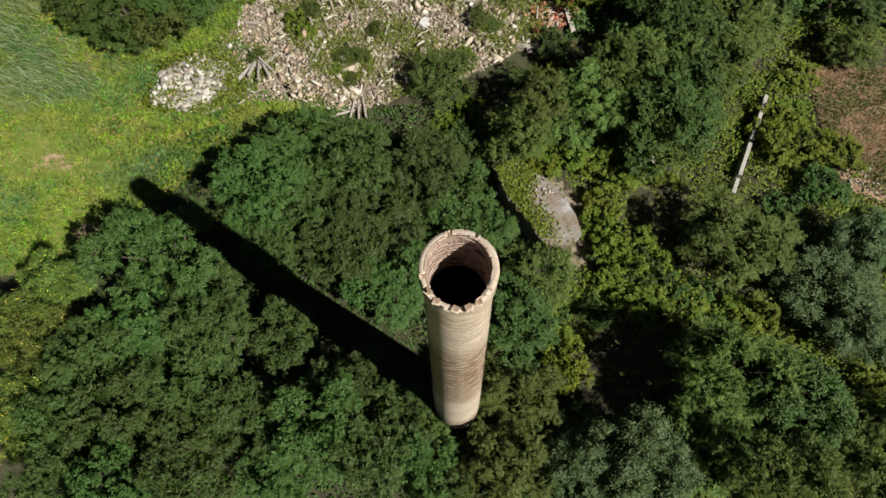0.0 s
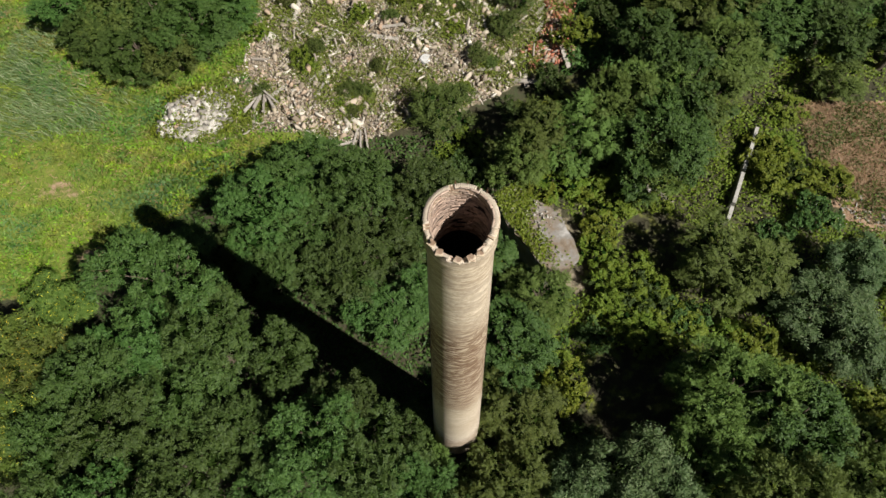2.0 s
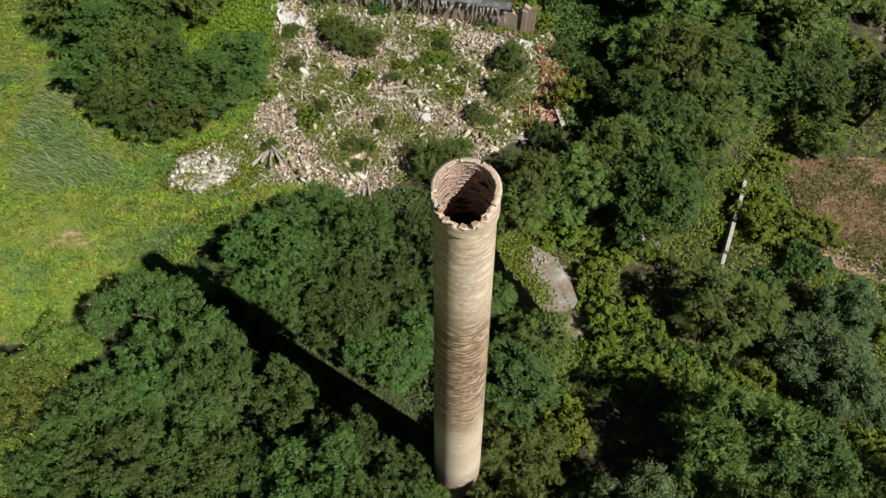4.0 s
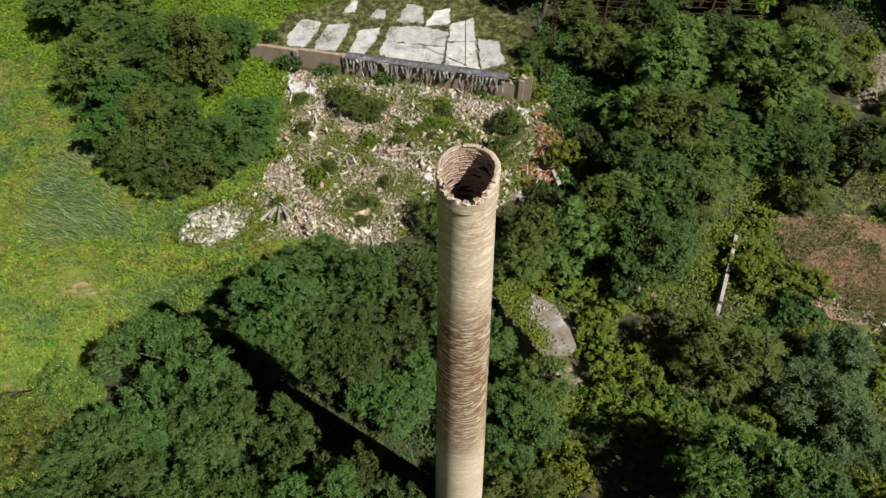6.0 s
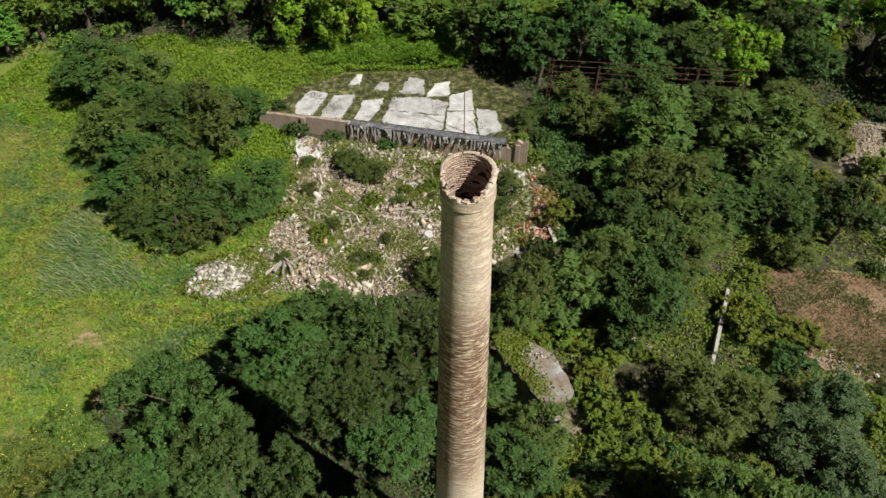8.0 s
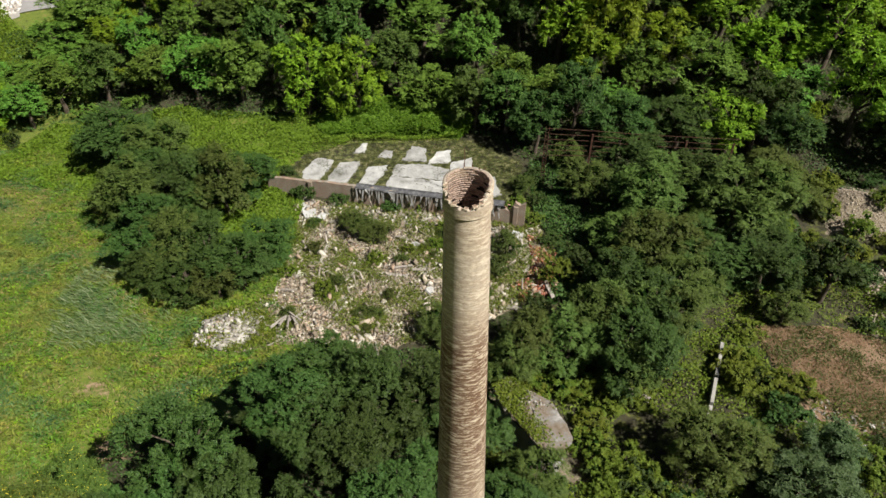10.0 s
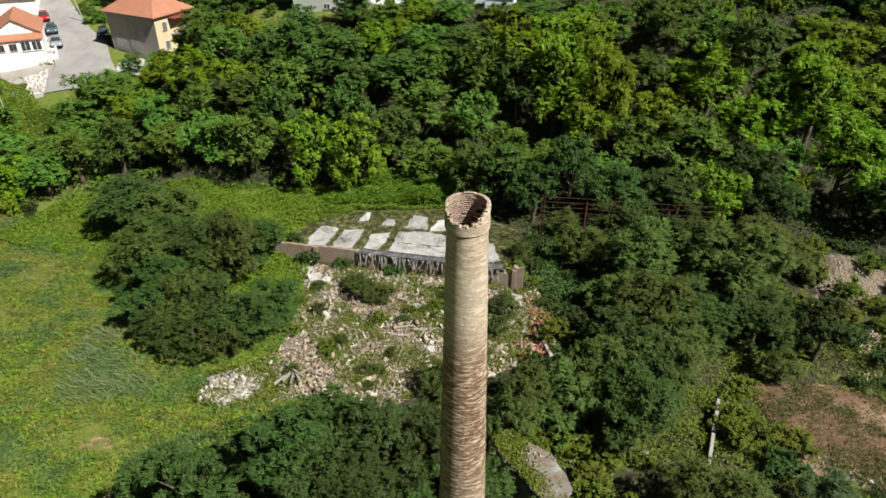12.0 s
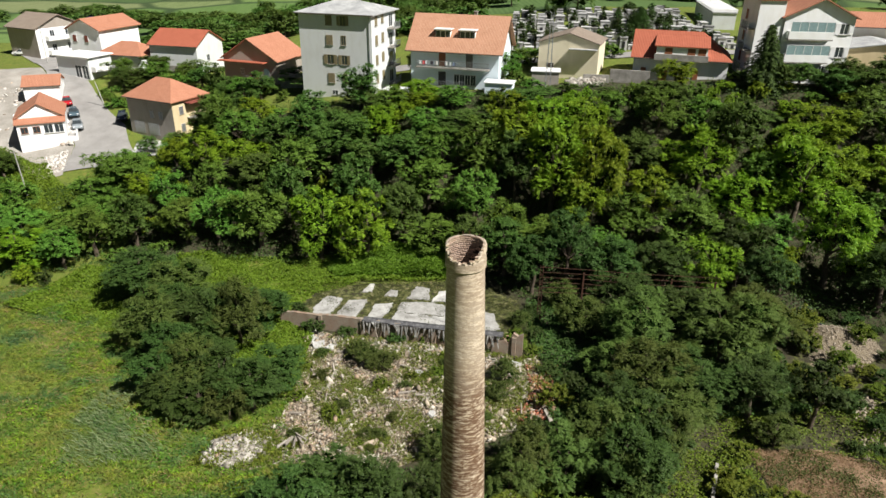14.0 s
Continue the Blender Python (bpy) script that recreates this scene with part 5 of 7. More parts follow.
lay(3, 9.2, 31.6, 100, 2, 0.12, "long grey plank lying against the red brick rubble", scale=1.35)
for x, y, a, tilt, lift, k in ((-12.9, 27.4, 78, 14, 0.45, 0), (-12.5, 27.2, 97, 16, 0.5, 1), (-12.2, 27.4, 118, 12, 0.5, 0), (-12.4, 27.8, 133, 10, 0.6, 1), (-13.3, 27.2, 60, 10, 0.3, 0), (-11.9, 27.9, 45, 6, 0.25, 2), (-13.2, 26.4, 95, 4, 0.1, 1)):
    lay(k, x, y, a, tilt, lift, "grey timber leaning in a pile of old beams", "pile of old beams")
for i in range(46):
    x, y = g.uniform(-14, 8), g.uniform(26, 43)
    if not inside(RUBBLE, np.array([x]), np.array([y]))[0] or math.hypot(x - 0.4, y - 3.8) < 3:
        continue
    lay(int(g.integers(4)), x, y, g.uniform(0, 180), g.uniform(-8, 8), g.uniform(0.02, 0.16), scale=g.uniform(0.5, 1.05))
for x, y, a in ((14.1, 19.45, -34), (14.6, 19.2, -30), (14.4, 18.95, -38), (14.9, 18.7, -33)):
    lay(2, x, y, a, 2, 0.25, "grey board in a small stack among the weeds", "stack of boards", 0.8)
for x, y, a in ((-5.9, 23.9, 80), (-5.5, 23.8, 93), (-5.1, 23.9, 100), (-6.6, 23.5, 20)):
    lay(1, x, y, a, 5, 0.2, "grey timber at the edge of the grove", scale=0.6)

# long low beam of pale concrete, broken in pieces
kerb = thing("concrete_beam", "long pale concrete beam lying broken among weeds", "beam", pose(0, 0, 0))
for x0, y0, x1, y1 in ((22.0, 23.7, 20.9, 21.3), (20.8, 21.1, 20.5, 20.4), (20.4, 20.2, 19.3, 17.9), (19.2, 17.7, 18.7, 16.7)):
    c, l = Vector(((x0 + x1) / 2, (y0 + y1) / 2)), math.hypot(x1 - x0, y1 - y0)
    part("beam_piece", boxes_mesh("beam_piece", [(-l / 2, -0.13, -0.25, l / 2, 0.13, 0.90)], CONCRETE, 0.02), kerb, at=pose(c.x, c.y, land(c.x, c.y), g.normal(0, 1.5), g.normal(0, 1.0), math.degrees(math.atan2(y1 - y0, x1 - x0)) + g.normal(0, 1)))

# ---- the floor of the fallen shed ----
shed_floor = thing("concrete_floor", "broken pale concrete floor of a fallen shed with weeds in its joints", "floor", pose(0, 0, 0), kind="structure")


def cracked_slab(outline, z, seed):
    g2 = np.random.default_rng(seed)
    pts = []
    n = len(outline)
    for i in range(n):
        a, b = Vector(outline[i]), Vector(outline[(i + 1) % n])
        steps = max(2, int((b - a).length / 0.35))
        for k in range(steps):
            q = a.lerp(b, k / steps)
            pts.append((q.x + g2.normal(0, 0.09), q.y + g2.normal(0, 0.09)))
    bm = bmesh.new()
    prism(bm, pts, -0.18, z)
    return bm_mesh("slab", bm, PALE_CONCRETE)


for i, outline in enumerate(SLABS):
    part("slab", cracked_slab(outline, 0.09 + 0.012 * (i % 4), i), shed_floor)

# ---- the long wall ----
def brick_wall_material():
    n = Nodes("old brick wall")
    c = n.add("TexCoord")
    brick = n.add("TexBrick", Scale=1.0, Mortar_Size=0.012, Brick_Width=0.26, Row_Height=0.08)
    turn = n.add("Mapping")
    turn.inputs["Rotation"].default_value = (radians(90), 0, 0)
    n.link(c.outputs["Object"], turn.inputs[0])
    n.link(turn.outputs[0], brick.inputs["Vector"])
    brick.inputs["Color1"].default_value = (0.30, 0.20, 0.14, 1)
    brick.inputs["Color2"].default_value = (0.23, 0.16, 0.11, 1)
    brick.inputs["Mortar"].default_value = (0.27, 0.235, 0.185, 1)
    stain = n.noise(c.outputs["Object"], 0.9, 5, 0.65)
    col = n.mix(n.grey(stain, 0.42, 0.62, 0.0, 0.85), brick.outputs["Color"], n.ramp(n.noise(c.outputs["Object"], 7.0), [(0.3, (0.22, 0.18, 0.135)), (0.7, (0.35, 0.305, 0.24))]))
    n.color(col, 0.93)
    n.bump(brick.outputs["Fac"], -0.5, 0.015)
    return n.mat


OLD_WALL = brick_wall_material()
TAR = rough_material("tar paper", [(0.055, 0.055, 0.058), (0.12, 0.12, 0.125), (0.24, 0.24, 0.235)], 2.5, 16.0)
SHEET = rough_material("torn fibre sheet", [(0.22, 0.215, 0.20), (0.38, 0.375, 0.35), (0.55, 0.54, 0.51)], 2.5, 14.0, per_object=0.25)
WX, WY, WYAW, WLEN = -17.6, 46.9, -15.3, 26.8
wall = thing("ruined_wall", "long low ruined wall of old brick with a torn roof edge hanging from it", "wall", pose(WX, WY, 0, 0, 0, WYAW), kind="structure")
bm = bmesh.new()
cols = 54
top = []
g2 = np.random.default_rng(9)
for i in range(cols + 1):
    s = i / cols * WLEN
    h = 1.72 + 0.9 * s / WLEN + (-0.10 if s < 4.8 else 0.0) + g2.normal(0, 0.03)
    if s > 25.6:
        h = 2.95 - 0.3 * (i % 2)
    elif s > 24.2:
        h -= 0.5 + 0.3 * (i % 2)
    top.append((s, h))
for y0, side in ((-0.17, 0), (0.17, 1)):
    lo = [bm.verts.new((s, y0, -0.4)) for s, h in top]
    hi = [bm.verts.new((s, y0 + (g2.normal(0, 0.01)), h)) for s, h in top]
    for i in range(cols):
        f = (lo[i], lo[i + 1], hi[i + 1], hi[i])
        bm.faces.new(f if side == 0 else f[::-1])
    if side == 0:
        lo0, hi0 = lo, hi
    else:
        for i in range(cols):
            bm.faces.new((hi0[i], hi0[i + 1], hi[i + 1], hi[i]))
        bm.faces.new((lo0[0], hi0[0], hi[0], lo[0]))
        bm.faces.new((lo0[-1], lo[-1], hi[-1], hi0[-1]))
part("wall_body", bm_mesh("wall_body", bm, OLD_WALL), wall)
# piers standing a little out of the wall
for s, h in ((4.75, 1.8), (9.6, 2.0), (17.5, 2.1), (25.9, 2.5)):
    part("pier", boxes_mesh("pier", [(s - 0.22, -0.30, -0.3, s + 0.22, 0.28, h)], OLD_WALL, 0.02), wall)
# ledge with tar paper, and torn strips hanging from it
ledge_v, ledge_f = [], []
for i in range(33):
    s = 9.7 + i * 0.47
    h = 1.74 + 0.9 * s / WLEN
    sag = 0.05 * math.sin(2.2 * s) + g2.normal(0, 0.02)
    for yy, zz in ((0.32, h + 0.10), (-0.42 + g2.normal(0, 0.05), h - 0.02 + sag), (-0.42, h - 0.10 + sag), (0.32, h + 0.01)):
        ledge_v.append((s, yy, zz))
for i in range(32):
    for j in range(4):
        ledge_f.append((i * 4 + j, i * 4 + (j + 1) % 4, i * 4 + 4 + (j + 1) % 4, i * 4 + 4 + j))
part("roof_edge", mesh_of("roof_edge", ledge_v, np.array(ledge_f), TAR), wall, "sagging roof edge covered with dark tar paper")
for i in range(46):
    s = 9.9 + i * 0.325 + g2.normal(0, 0.05)
    h = 1.74 + 0.9 * s / WLEN - 0.06
    l, w = g2.uniform(0.5, 1.45), g2.uniform(0.05, 0.13)
    lean = g2.normal(0, 0.16)
    bm = bmesh.new()
    rows = []
    for k in range(5):
        q = k / 4
        yy = -0.40 - 0.10 * q + 0.04 * math.sin(5 * q + i)
        ww = w * (1 - 0.6 * q) * (1 + g2.normal(0, 0.15))
        rows.append([bm.verts.new((s + lean * q + a * ww, yy + b, h - l * q)) for a, b in ((-1, -0.02), (1, -0.02), (1, 0.02), (-1, 0.02))])
    for a, b in zip(rows, rows[1:]):
        for j in range(4):
            bm.faces.new((a[j], a[(j + 1) % 4], b[(j + 1) % 4], b[j]))
    bm.faces.new(rows[0])
    bm.faces.new(rows[-1][::-1])
    part("hanging_strip", bm_mesh("hanging_strip", bm, SHEET), wall, "torn grey strip hanging down")
for k, (s, z, t) in enumerate(((24.5, 2.25, 20), (24.9, 2.2, -35), (24.2, 2.3, 70), (25.2, 2.5, 10), (23.9, 2.4, -10))):
    part("brick", boxes_mesh("brick", [(-0.13, -0.06, -0.035, 0.13, 0.06, 0.035)], RED_MAT, 0.006), wall, "loose red brick", pose(s, -0.05, z + 0.02, 5, 8, t))
# tilted broken slabs before the wall
for x, y, a, t, w in ((-12.6, 41.9, 30, 24, 1.5), (-13.6, 43.2, -40, 12, 1.2), (-11.4, 41.6, 70, 16, 1.1), (7.4, 38.2, -20, 18, 1.3), (-0.8, 30.4, 60, 30, 0.9), (-6.6, 28.2, 10, 20, 0.8), (-2.2, 36.5, 45, 14, 0.9)):
    solo("broken_slab", cracked_slab([(-w / 2, -w / 3), (w / 2, -w / 3), (w / 2.4, w / 3), (-w / 2.2, w / 2.6)], 0.0, int(100 * w)), "broken tilted concrete slab lying in the rubble", "slab", pose(x, y, land(x, y) + 0.26, t, t / 2, a), "broken slabs")

# thin mast on the floor behind the wall
mast = thing("thin_pole", "thin dark upright metal pole on the concrete floor", "pole", pose(2.7, 45.2, 0.09))
part("shaft", join_tubes("shaft", [tube([(0, 0, 0), (-0.05, 0, 3.0), (-0.12, 0, 5.7)], [0.05, 0.045, 0.03], 8)], RUST), mast)
part("foot_plate", boxes_mesh("foot_plate", [(-0.13, -0.13, -0.02, 0.13, 0.13, 0.02)], RUST, 0.005), mast)

# rusty steel frame half hidden by trees
OLD_RUST = rough_material("old dark rust", [(0.035, 0.018, 0.012), (0.075, 0.034, 0.020), (0.13, 0.062, 0.036)], 4.0, 30.0)
frame_thing = thing("rusty_frame", "rusty steel frame of posts and thin rails among trees", "steel frame", pose(11.0, 47.6, land(11, 47.6), 0, 0, -2))
for x, kind in ((0.0, "truss"), (4.6, "post"), (9.3, "post"), (14.2, "post"), (19.0, "post")):
    if kind == "truss":
        bars = [tube([(dx, dy, 0), (dx, dy, 6.9)], [0.035, 0.035], 5) for dx, dy in ((-0.16, 0), (0.16, 0))]
        bars += [tube([(-0.16, 0, 0.3 + 0.42 * k), (0.16, 0, 0.3 + 0.42 * k)], [0.022, 0.022], 4) for k in range(16)]
        bars += [tube([(-0.16, 0, 0.3 + 0.84 * k), (0.16, 0, 0.72 + 0.84 * k)], [0.018, 0.018], 4) for k in range(7)]
        part("truss_post", join_tubes("truss_post", bars, OLD_RUST), frame_thing, at=pose(x, 0, 0))
    else:
        part("post", boxes_mesh("post", [(x - 0.09, -0.07, -0.1, x + 0.09, 0.07, 6.3 - 0.06 * x)], OLD_RUST, 0.01), frame_thing)
for k in range(6):
    z = 6.6 - 0.62 * k
    part("rail", join_tubes("rail", [tube([(0, 0.09, z), (5, 0.09, z - 0.25 + 0.04 * k), (10, 0.09, z - 0.62), (19.5, 0.09, z - 1.0)], [0.028] * 4, 5)], OLD_RUST), frame_thing)

# roof of an overgrown hut
hut = thing("overgrown_hut", "small ruined concrete hut with soil and weeds on its flat roof", "hut", pose(0, 0, 0))
HUT = [(3.3, 17.7), (4.6, 18.4), (7.3, 16.2), (8.3, 13.4), (7.4, 12.1), (6.2, 12.4), (5.0, 14.4), (3.9, 15.9)]
ROOF_TOP = rough_material("soiled concrete roof", [(0.10, 0.075, 0.05), (0.20, 0.155, 0.11), (0.24, 0.225, 0.20), (0.42, 0.40, 0.37)], 1.1, 6.0)
g2 = np.random.default_rng(3)
pts = []
for i in range(len(HUT)):
    a, b = Vector(HUT[i]), Vector(HUT[(i + 1) % len(HUT)])
    for k in range(5):
        q = a.lerp(b, k / 5)
        pts.append((q.x + g2.normal(0, 0.06), q.y + g2.normal(0, 0.06)))
bm = bmesh.new()
prism(bm, pts, 3.02, 3.28)
part("roof_slab", bm_mesh("roof_slab", bm, ROOF_TOP), hut)
bm = bmesh.new()
prism(bm, [(5.9 + (x - 5.9) * 0.86, 15.2 + (y - 15.2) * 0.86) for x, y in HUT], -0.3, 3.02)
part("wall", bm_mesh("wall", bm, CONCRETE), hut)
x, y = spread(HUT, 500, g2)
rv = debris("roof_stones", "stones and crumbled concrete on the hut's roof", x, y, GREY_MAT, 0.035, g2, 0.02)
rv.location.z = 3.26
x, y = spread(HUT, 9000, g2, lambda a, b: wobble(a, b, 1.3, 0.2) + 0.1 - 0.5 * (a - 5.9))
ro = leaf_cover("roof_weeds", "weeds growing on the hut's roof", "weeds", x, y, g2.uniform(0.02, 0.25, len(x)), LEAF_WEED, 0.22, 0.09, g2)
ro.location.z = 3.25
# worn tyre on the spoil heap
tyre_v, tyre_f = [], []
for i in range(24):
    for j in range(10):
        a, b = 2 * math.pi * i / 24, 2 * math.pi * j / 10
        tyre_v.append(((0.26 + 0.10 * math.cos(b)) * math.cos(a), (0.26 + 0.10 * math.cos(b)) * math.sin(a), 0.10 * math.sin(b)))
        tyre_f.append((i * 10 + j, ((i + 1) % 24) * 10 + j, ((i + 1) % 24) * 10 + (j + 1) % 10, i * 10 + (j + 1) % 10))
solo("tyre", mesh_of("tyre", tyre_v, np.array(tyre_f), plain("rubber", (0.05, 0.05, 0.05), 0.8), True), "old black tyre lying on the spoil heap", "tyre", pose(41.3, 44.8, land(41.3, 44.8) + 0.1, 20, 0, 0))

# ---- the village ----
def tile_material(name, tones):
    """Rows of roof tiles, seen from far off: ribs down the slope, courses across, each patch its own tone."""
    n = Nodes(name)
    where = n.coords("Object")
    broad, fine = n.noise(where, 0.7, 4), n.noise(where, 6.0, 5, 0.7)
    rib = n.add("TexWave", Scale=1.3, Distortion=0.4, Detail=1.0)
    n.link(where, rib.inputs["Vector"])
    col = n.ramp(fine, [(0.3, tones[0]), (0.5, tones[1]), (0.7, tones[2])])
    col = n.mix(n.grey(broad, 0.4, 0.7, 0.0, 0.35), col, n.mix(1.0, col, (0.72, 0.66, 0.62), "MULTIPLY"))
    col = n.mix(n.grey(rib.outputs["Fac"], 0.2, 0.8, 0.25, 0.0), col, n.mix(1.0, col, (0.6, 0.55, 0.5), "MULTIPLY"))
    col = n.mix(1.0, col, (0.88, 0.86, 0.86), "MULTIPLY")
    n.color(col, 0.85)
    n.bump(rib.outputs["Fac"], 0.5, 0.05)
    return n.mat


def render_material(name, colour, stain=0.12):
    n = Nodes(name)
    where = n.coords("Object")
    run = n.noise(n.coords("Object", (0.8, 0.8, 0.35)), 0.9, 5, 0.6)
    fine = n.noise(where, 8.0, 4, 0.6)
    dark = tuple(c * (1 - stain) * k for c, k in zip(colour, (0.97, 0.95, 0.9)))
    col = n.mix(n.grey(run, 0.45, 0.85), colour, dark)
    col = n.mix(n.grey(fine, 0.4, 0.7, 0.0, 0.25), col, n.mix(1.0, col, (0.86, 0.85, 0.82), "MULTIPLY"))
    n.color(col, 0.9)
    n.bump(fine, 0.2, 0.01)
    return n.mat


TILE_ORANGE = tile_material("orange roof tiles", [(0.37, 0.155, 0.09), (0.47, 0.215, 0.13), (0.54, 0.28, 0.18)])
TILE_RED = tile_material("red roof tiles", [(0.32, 0.085, 0.05), (0.42, 0.125, 0.07), (0.48, 0.17, 0.10)])
TILE_PINK = tile_material("faded roof tiles", [(0.40, 0.19, 0.12), (0.53, 0.29, 0.18), (0.62, 0.39, 0.27)])
TILE_BROWN = tile_material("brown roof sheets", [(0.20, 0.165, 0.125), (0.29, 0.24, 0.19), (0.36, 0.31, 0.25)])
ROOF_GREY = rough_material("grey roof sheets", [(0.30, 0.31, 0.31), (0.42, 0.43, 0.43), (0.55, 0.56, 0.55)], 0.6, 7.0)
WHITE = render_material("white render", (0.86, 0.86, 0.85))
GREY_WALL = render_material("grey render", (0.66, 0.675, 0.67), 0.10)
BLUE_WALL = render_material("pale blue render", (0.71, 0.81, 0.87), 0.08)
CREAM = render_material("cream render", (0.76, 0.68, 0.51), 0.15)
OCHRE = render_material("ochre render", (0.64, 0.52, 0.32), 0.2)
GREY_SHADE_WALL = render_material("unpainted grey render", (0.33, 0.30, 0.265), 0.3)
BROWN_WALL = render_material("brown render", (0.36, 0.315, 0.27), 0.2)
ASPHALT = rough_material("worn asphalt", [(0.26, 0.25, 0.235), (0.32, 0.31, 0.295), (0.38, 0.37, 0.35)], 0.35, 8.0, bump=0.25)
GLASS = plain("dark window glass", (0.05, 0.06, 0.065), 0.12, 0.0, 0.2)
GLASS.node_tree.nodes["Principled BSDF"].inputs["Specular IOR Level"].default_value = 0.6
WOOD_SHUTTER = plain("brown shutters", (0.30, 0.115, 0.055), 0.6)
OLIVE_SHUTTER = plain("faded olive shutters", (0.24, 0.20, 0.115), 0.7)
WHITE_PAINT = plain("white paint", (0.78, 0.78, 0.77), 0.5, 0.0, 0.06)
GREY_METAL = plain("galvanised metal", (0.42, 0.43, 0.44), 0.45, 0.7)
DARK_TRIM = plain("dark gutter", (0.10, 0.085, 0.075), 0.5)


class House:
    """A house on a rectangle: local x along its front from the left corner, y into its depth, z up from its base."""

    def __init__(self, name, label, x, y, base, yaw, W, D, H, wall, category="house"):
        self.W, self.D, self.H, self.wall_mat = W, D, H, wall
        self.ob = thing(name, label, category, pose(x, y, base, 0, 0, yaw), "houses of the village" if category == "house" else "")

    def face(self, side, u, z):
        return {"F": pose(u, 0, z), "R": pose(self.W, u, z, 0, 0, 90), "L": pose(0, self.D - u, z, 0, 0, -90), "B": pose(self.W - u, self.D, z, 0, 0, 180)}[side]

    def body(self, gable=None, rise=0.0):
        W, D, H = self.W, self.D, self.H
        bm = bmesh.new()
        if gable == "x":
            pts, span = [(0, -4.0), (D, -4.0), (D, H), (D / 2, H + rise), (0, H)], W
            a = [bm.verts.new((0, y, z)) for y, z in pts]
            b = [bm.verts.new((W, y, z)) for y, z in pts]
        elif gable == "y":
            pts = [(0, -4.0), (W, -4.0), (W, H), (W / 2, H + rise), (0, H)]
            a = [bm.verts.new((x, 0, z)) for x, z in pts]
            b = [bm.verts.new((x, D, z)) for x, z in pts]
        else:
            pts = [(0, 0), (W, 0), (W, D), (0, D)]
            a = [bm.verts.new((x, y, -4.0)) for x, y in pts]
            b = [bm.verts.new((x, y, H)) for x, y in pts]
        bm.faces.new(a)
        bm.faces.new(b[::-1])
        for i in range(len(a)):
            bm.faces.new((a[i], a[(i + 1) % len(a)], b[(i + 1) % len(a)], b[i]))
        part("wall", bm_mesh("wall", bm, self.wall_mat), self.ob)
        return self

    def roof(self, kind, rise, over, mat, thick=0.16):
        W, D, H = self.W, self.D, self.H
        bm = bmesh.new()
        x0, x1, y0, y1 = -over, W + over, -over, D + over
        half_d, half_w = D / 2 + over, W / 2 + over
        low = H - rise * over / (D / 2 if kind in ("x", "hip", "half_hip") else W / 2) + 0.03
        if kind == "x":
            tops = [(x0, y0, low), (x1, y0, low), (x1, y1, low), (x0, y1, low), (x0, D / 2, H + rise + 0.03), (x1, D / 2, H + rise + 0.03)]
            faces = [(0, 1, 5, 4), (2, 3, 4, 5)]
        elif kind == "y":
            tops = [(x0, y0, low), (x1, y0, low), (x1, y1, low), (x0, y1, low), (W / 2, y0, H + rise + 0.03), (W / 2, y1, H + rise + 0.03)]
            faces = [(0, 4, 5, 3), (4, 1, 2, 5)]
        elif kind == "half_hip":
            run = half_d * 0.9
            faces = [(0, 1, 5, 4), (1, 2, 5), (2, 3, 4, 5)]
            tops = [(x0, y0, low), (x1, y0, low), (x1, y1, low), (x0, y1, low), (x0, D / 2, H + rise + 0.03), (x1 - run, D / 2, H + rise + 0.03)]
        elif kind == "hip":
            run = min(half_d, half_w) * 0.9
            if half_w >= half_d:
                ridge = ((x0 + run, D / 2), (x1 - run, D / 2))
                faces = [(0, 1, 5, 4), (1, 2, 5), (2, 3, 4, 5), (3, 0, 4)]
            else:
                ridge = ((W / 2, y0 + run), (W / 2, y1 - run))
                faces = [(0, 1, 4), (1, 2, 5, 4), (2, 3, 5), (3, 0, 4, 5)]
            tops = [(x0, y0, low), (x1, y0, low), (x1, y1, low), (x0, y1, low)] + [(*r, H + rise + 0.03) for r in ridge]
        else:
            tops = [(x0, y0, H + 0.03), (x1, y0, H + 0.03), (x1, y1, H + 0.03), (x0, y1, H + 0.03)]
            faces = [(0, 1, 2, 3)]
        hi = [bm.verts.new((x, y, z + thick)) for x, y, z in tops]
        lo = [bm.verts.new(t) for t in tops]
        for f in faces:
            bm.faces.new([hi[i] for i in f])
            bm.faces.new([lo[i] for i in f][::-1])
        for i in range(len(tops)):
            for j in range(i + 1, len(tops)):
                shared = sum(1 for f in faces if any({f[k], f[(k + 1) % len(f)]} == {i, j} for k in range(len(f))))
                if shared == 1:
                    bm.faces.new((hi[i], hi[j], lo[j], lo[i]))
        self.roof_ob = part("roof", bm_mesh("roof", bm, mat), self.ob)
        if kind in ("x", "hip", "half_hip"):
            part("gutter", boxes_mesh("gutter", [(x0, y0 - 0.10, low - 0.02, x1, y0 - 0.004, low + 0.10)], DARK_TRIM, 0.02), self.ob)
        return self

    def window(self, side, u, z, w=1.0, h=1.3, shutter=None, open_shutters=True, frame=None, kind="window"):
        """A framed pane; shutters stand open beside it, or closed over it."""
        at = self.face(side, u, z)
        t = 0.07
        win = part(kind, boxes_mesh("frame", [(-w / 2, -0.05, 0, -w / 2 + t, 0.05, h), (w / 2 - t, -0.05, 0, w / 2, 0.05, h), (-w / 2 + t, -0.05, 0, w / 2 - t, 0.05, t), (-w / 2 + t, -0.05, h - t, w / 2 - t, 0.05, h), (-0.03, -0.045, t, 0.03, 0.04, h - t)], frame or WHITE_PAINT), self.ob, at=at)
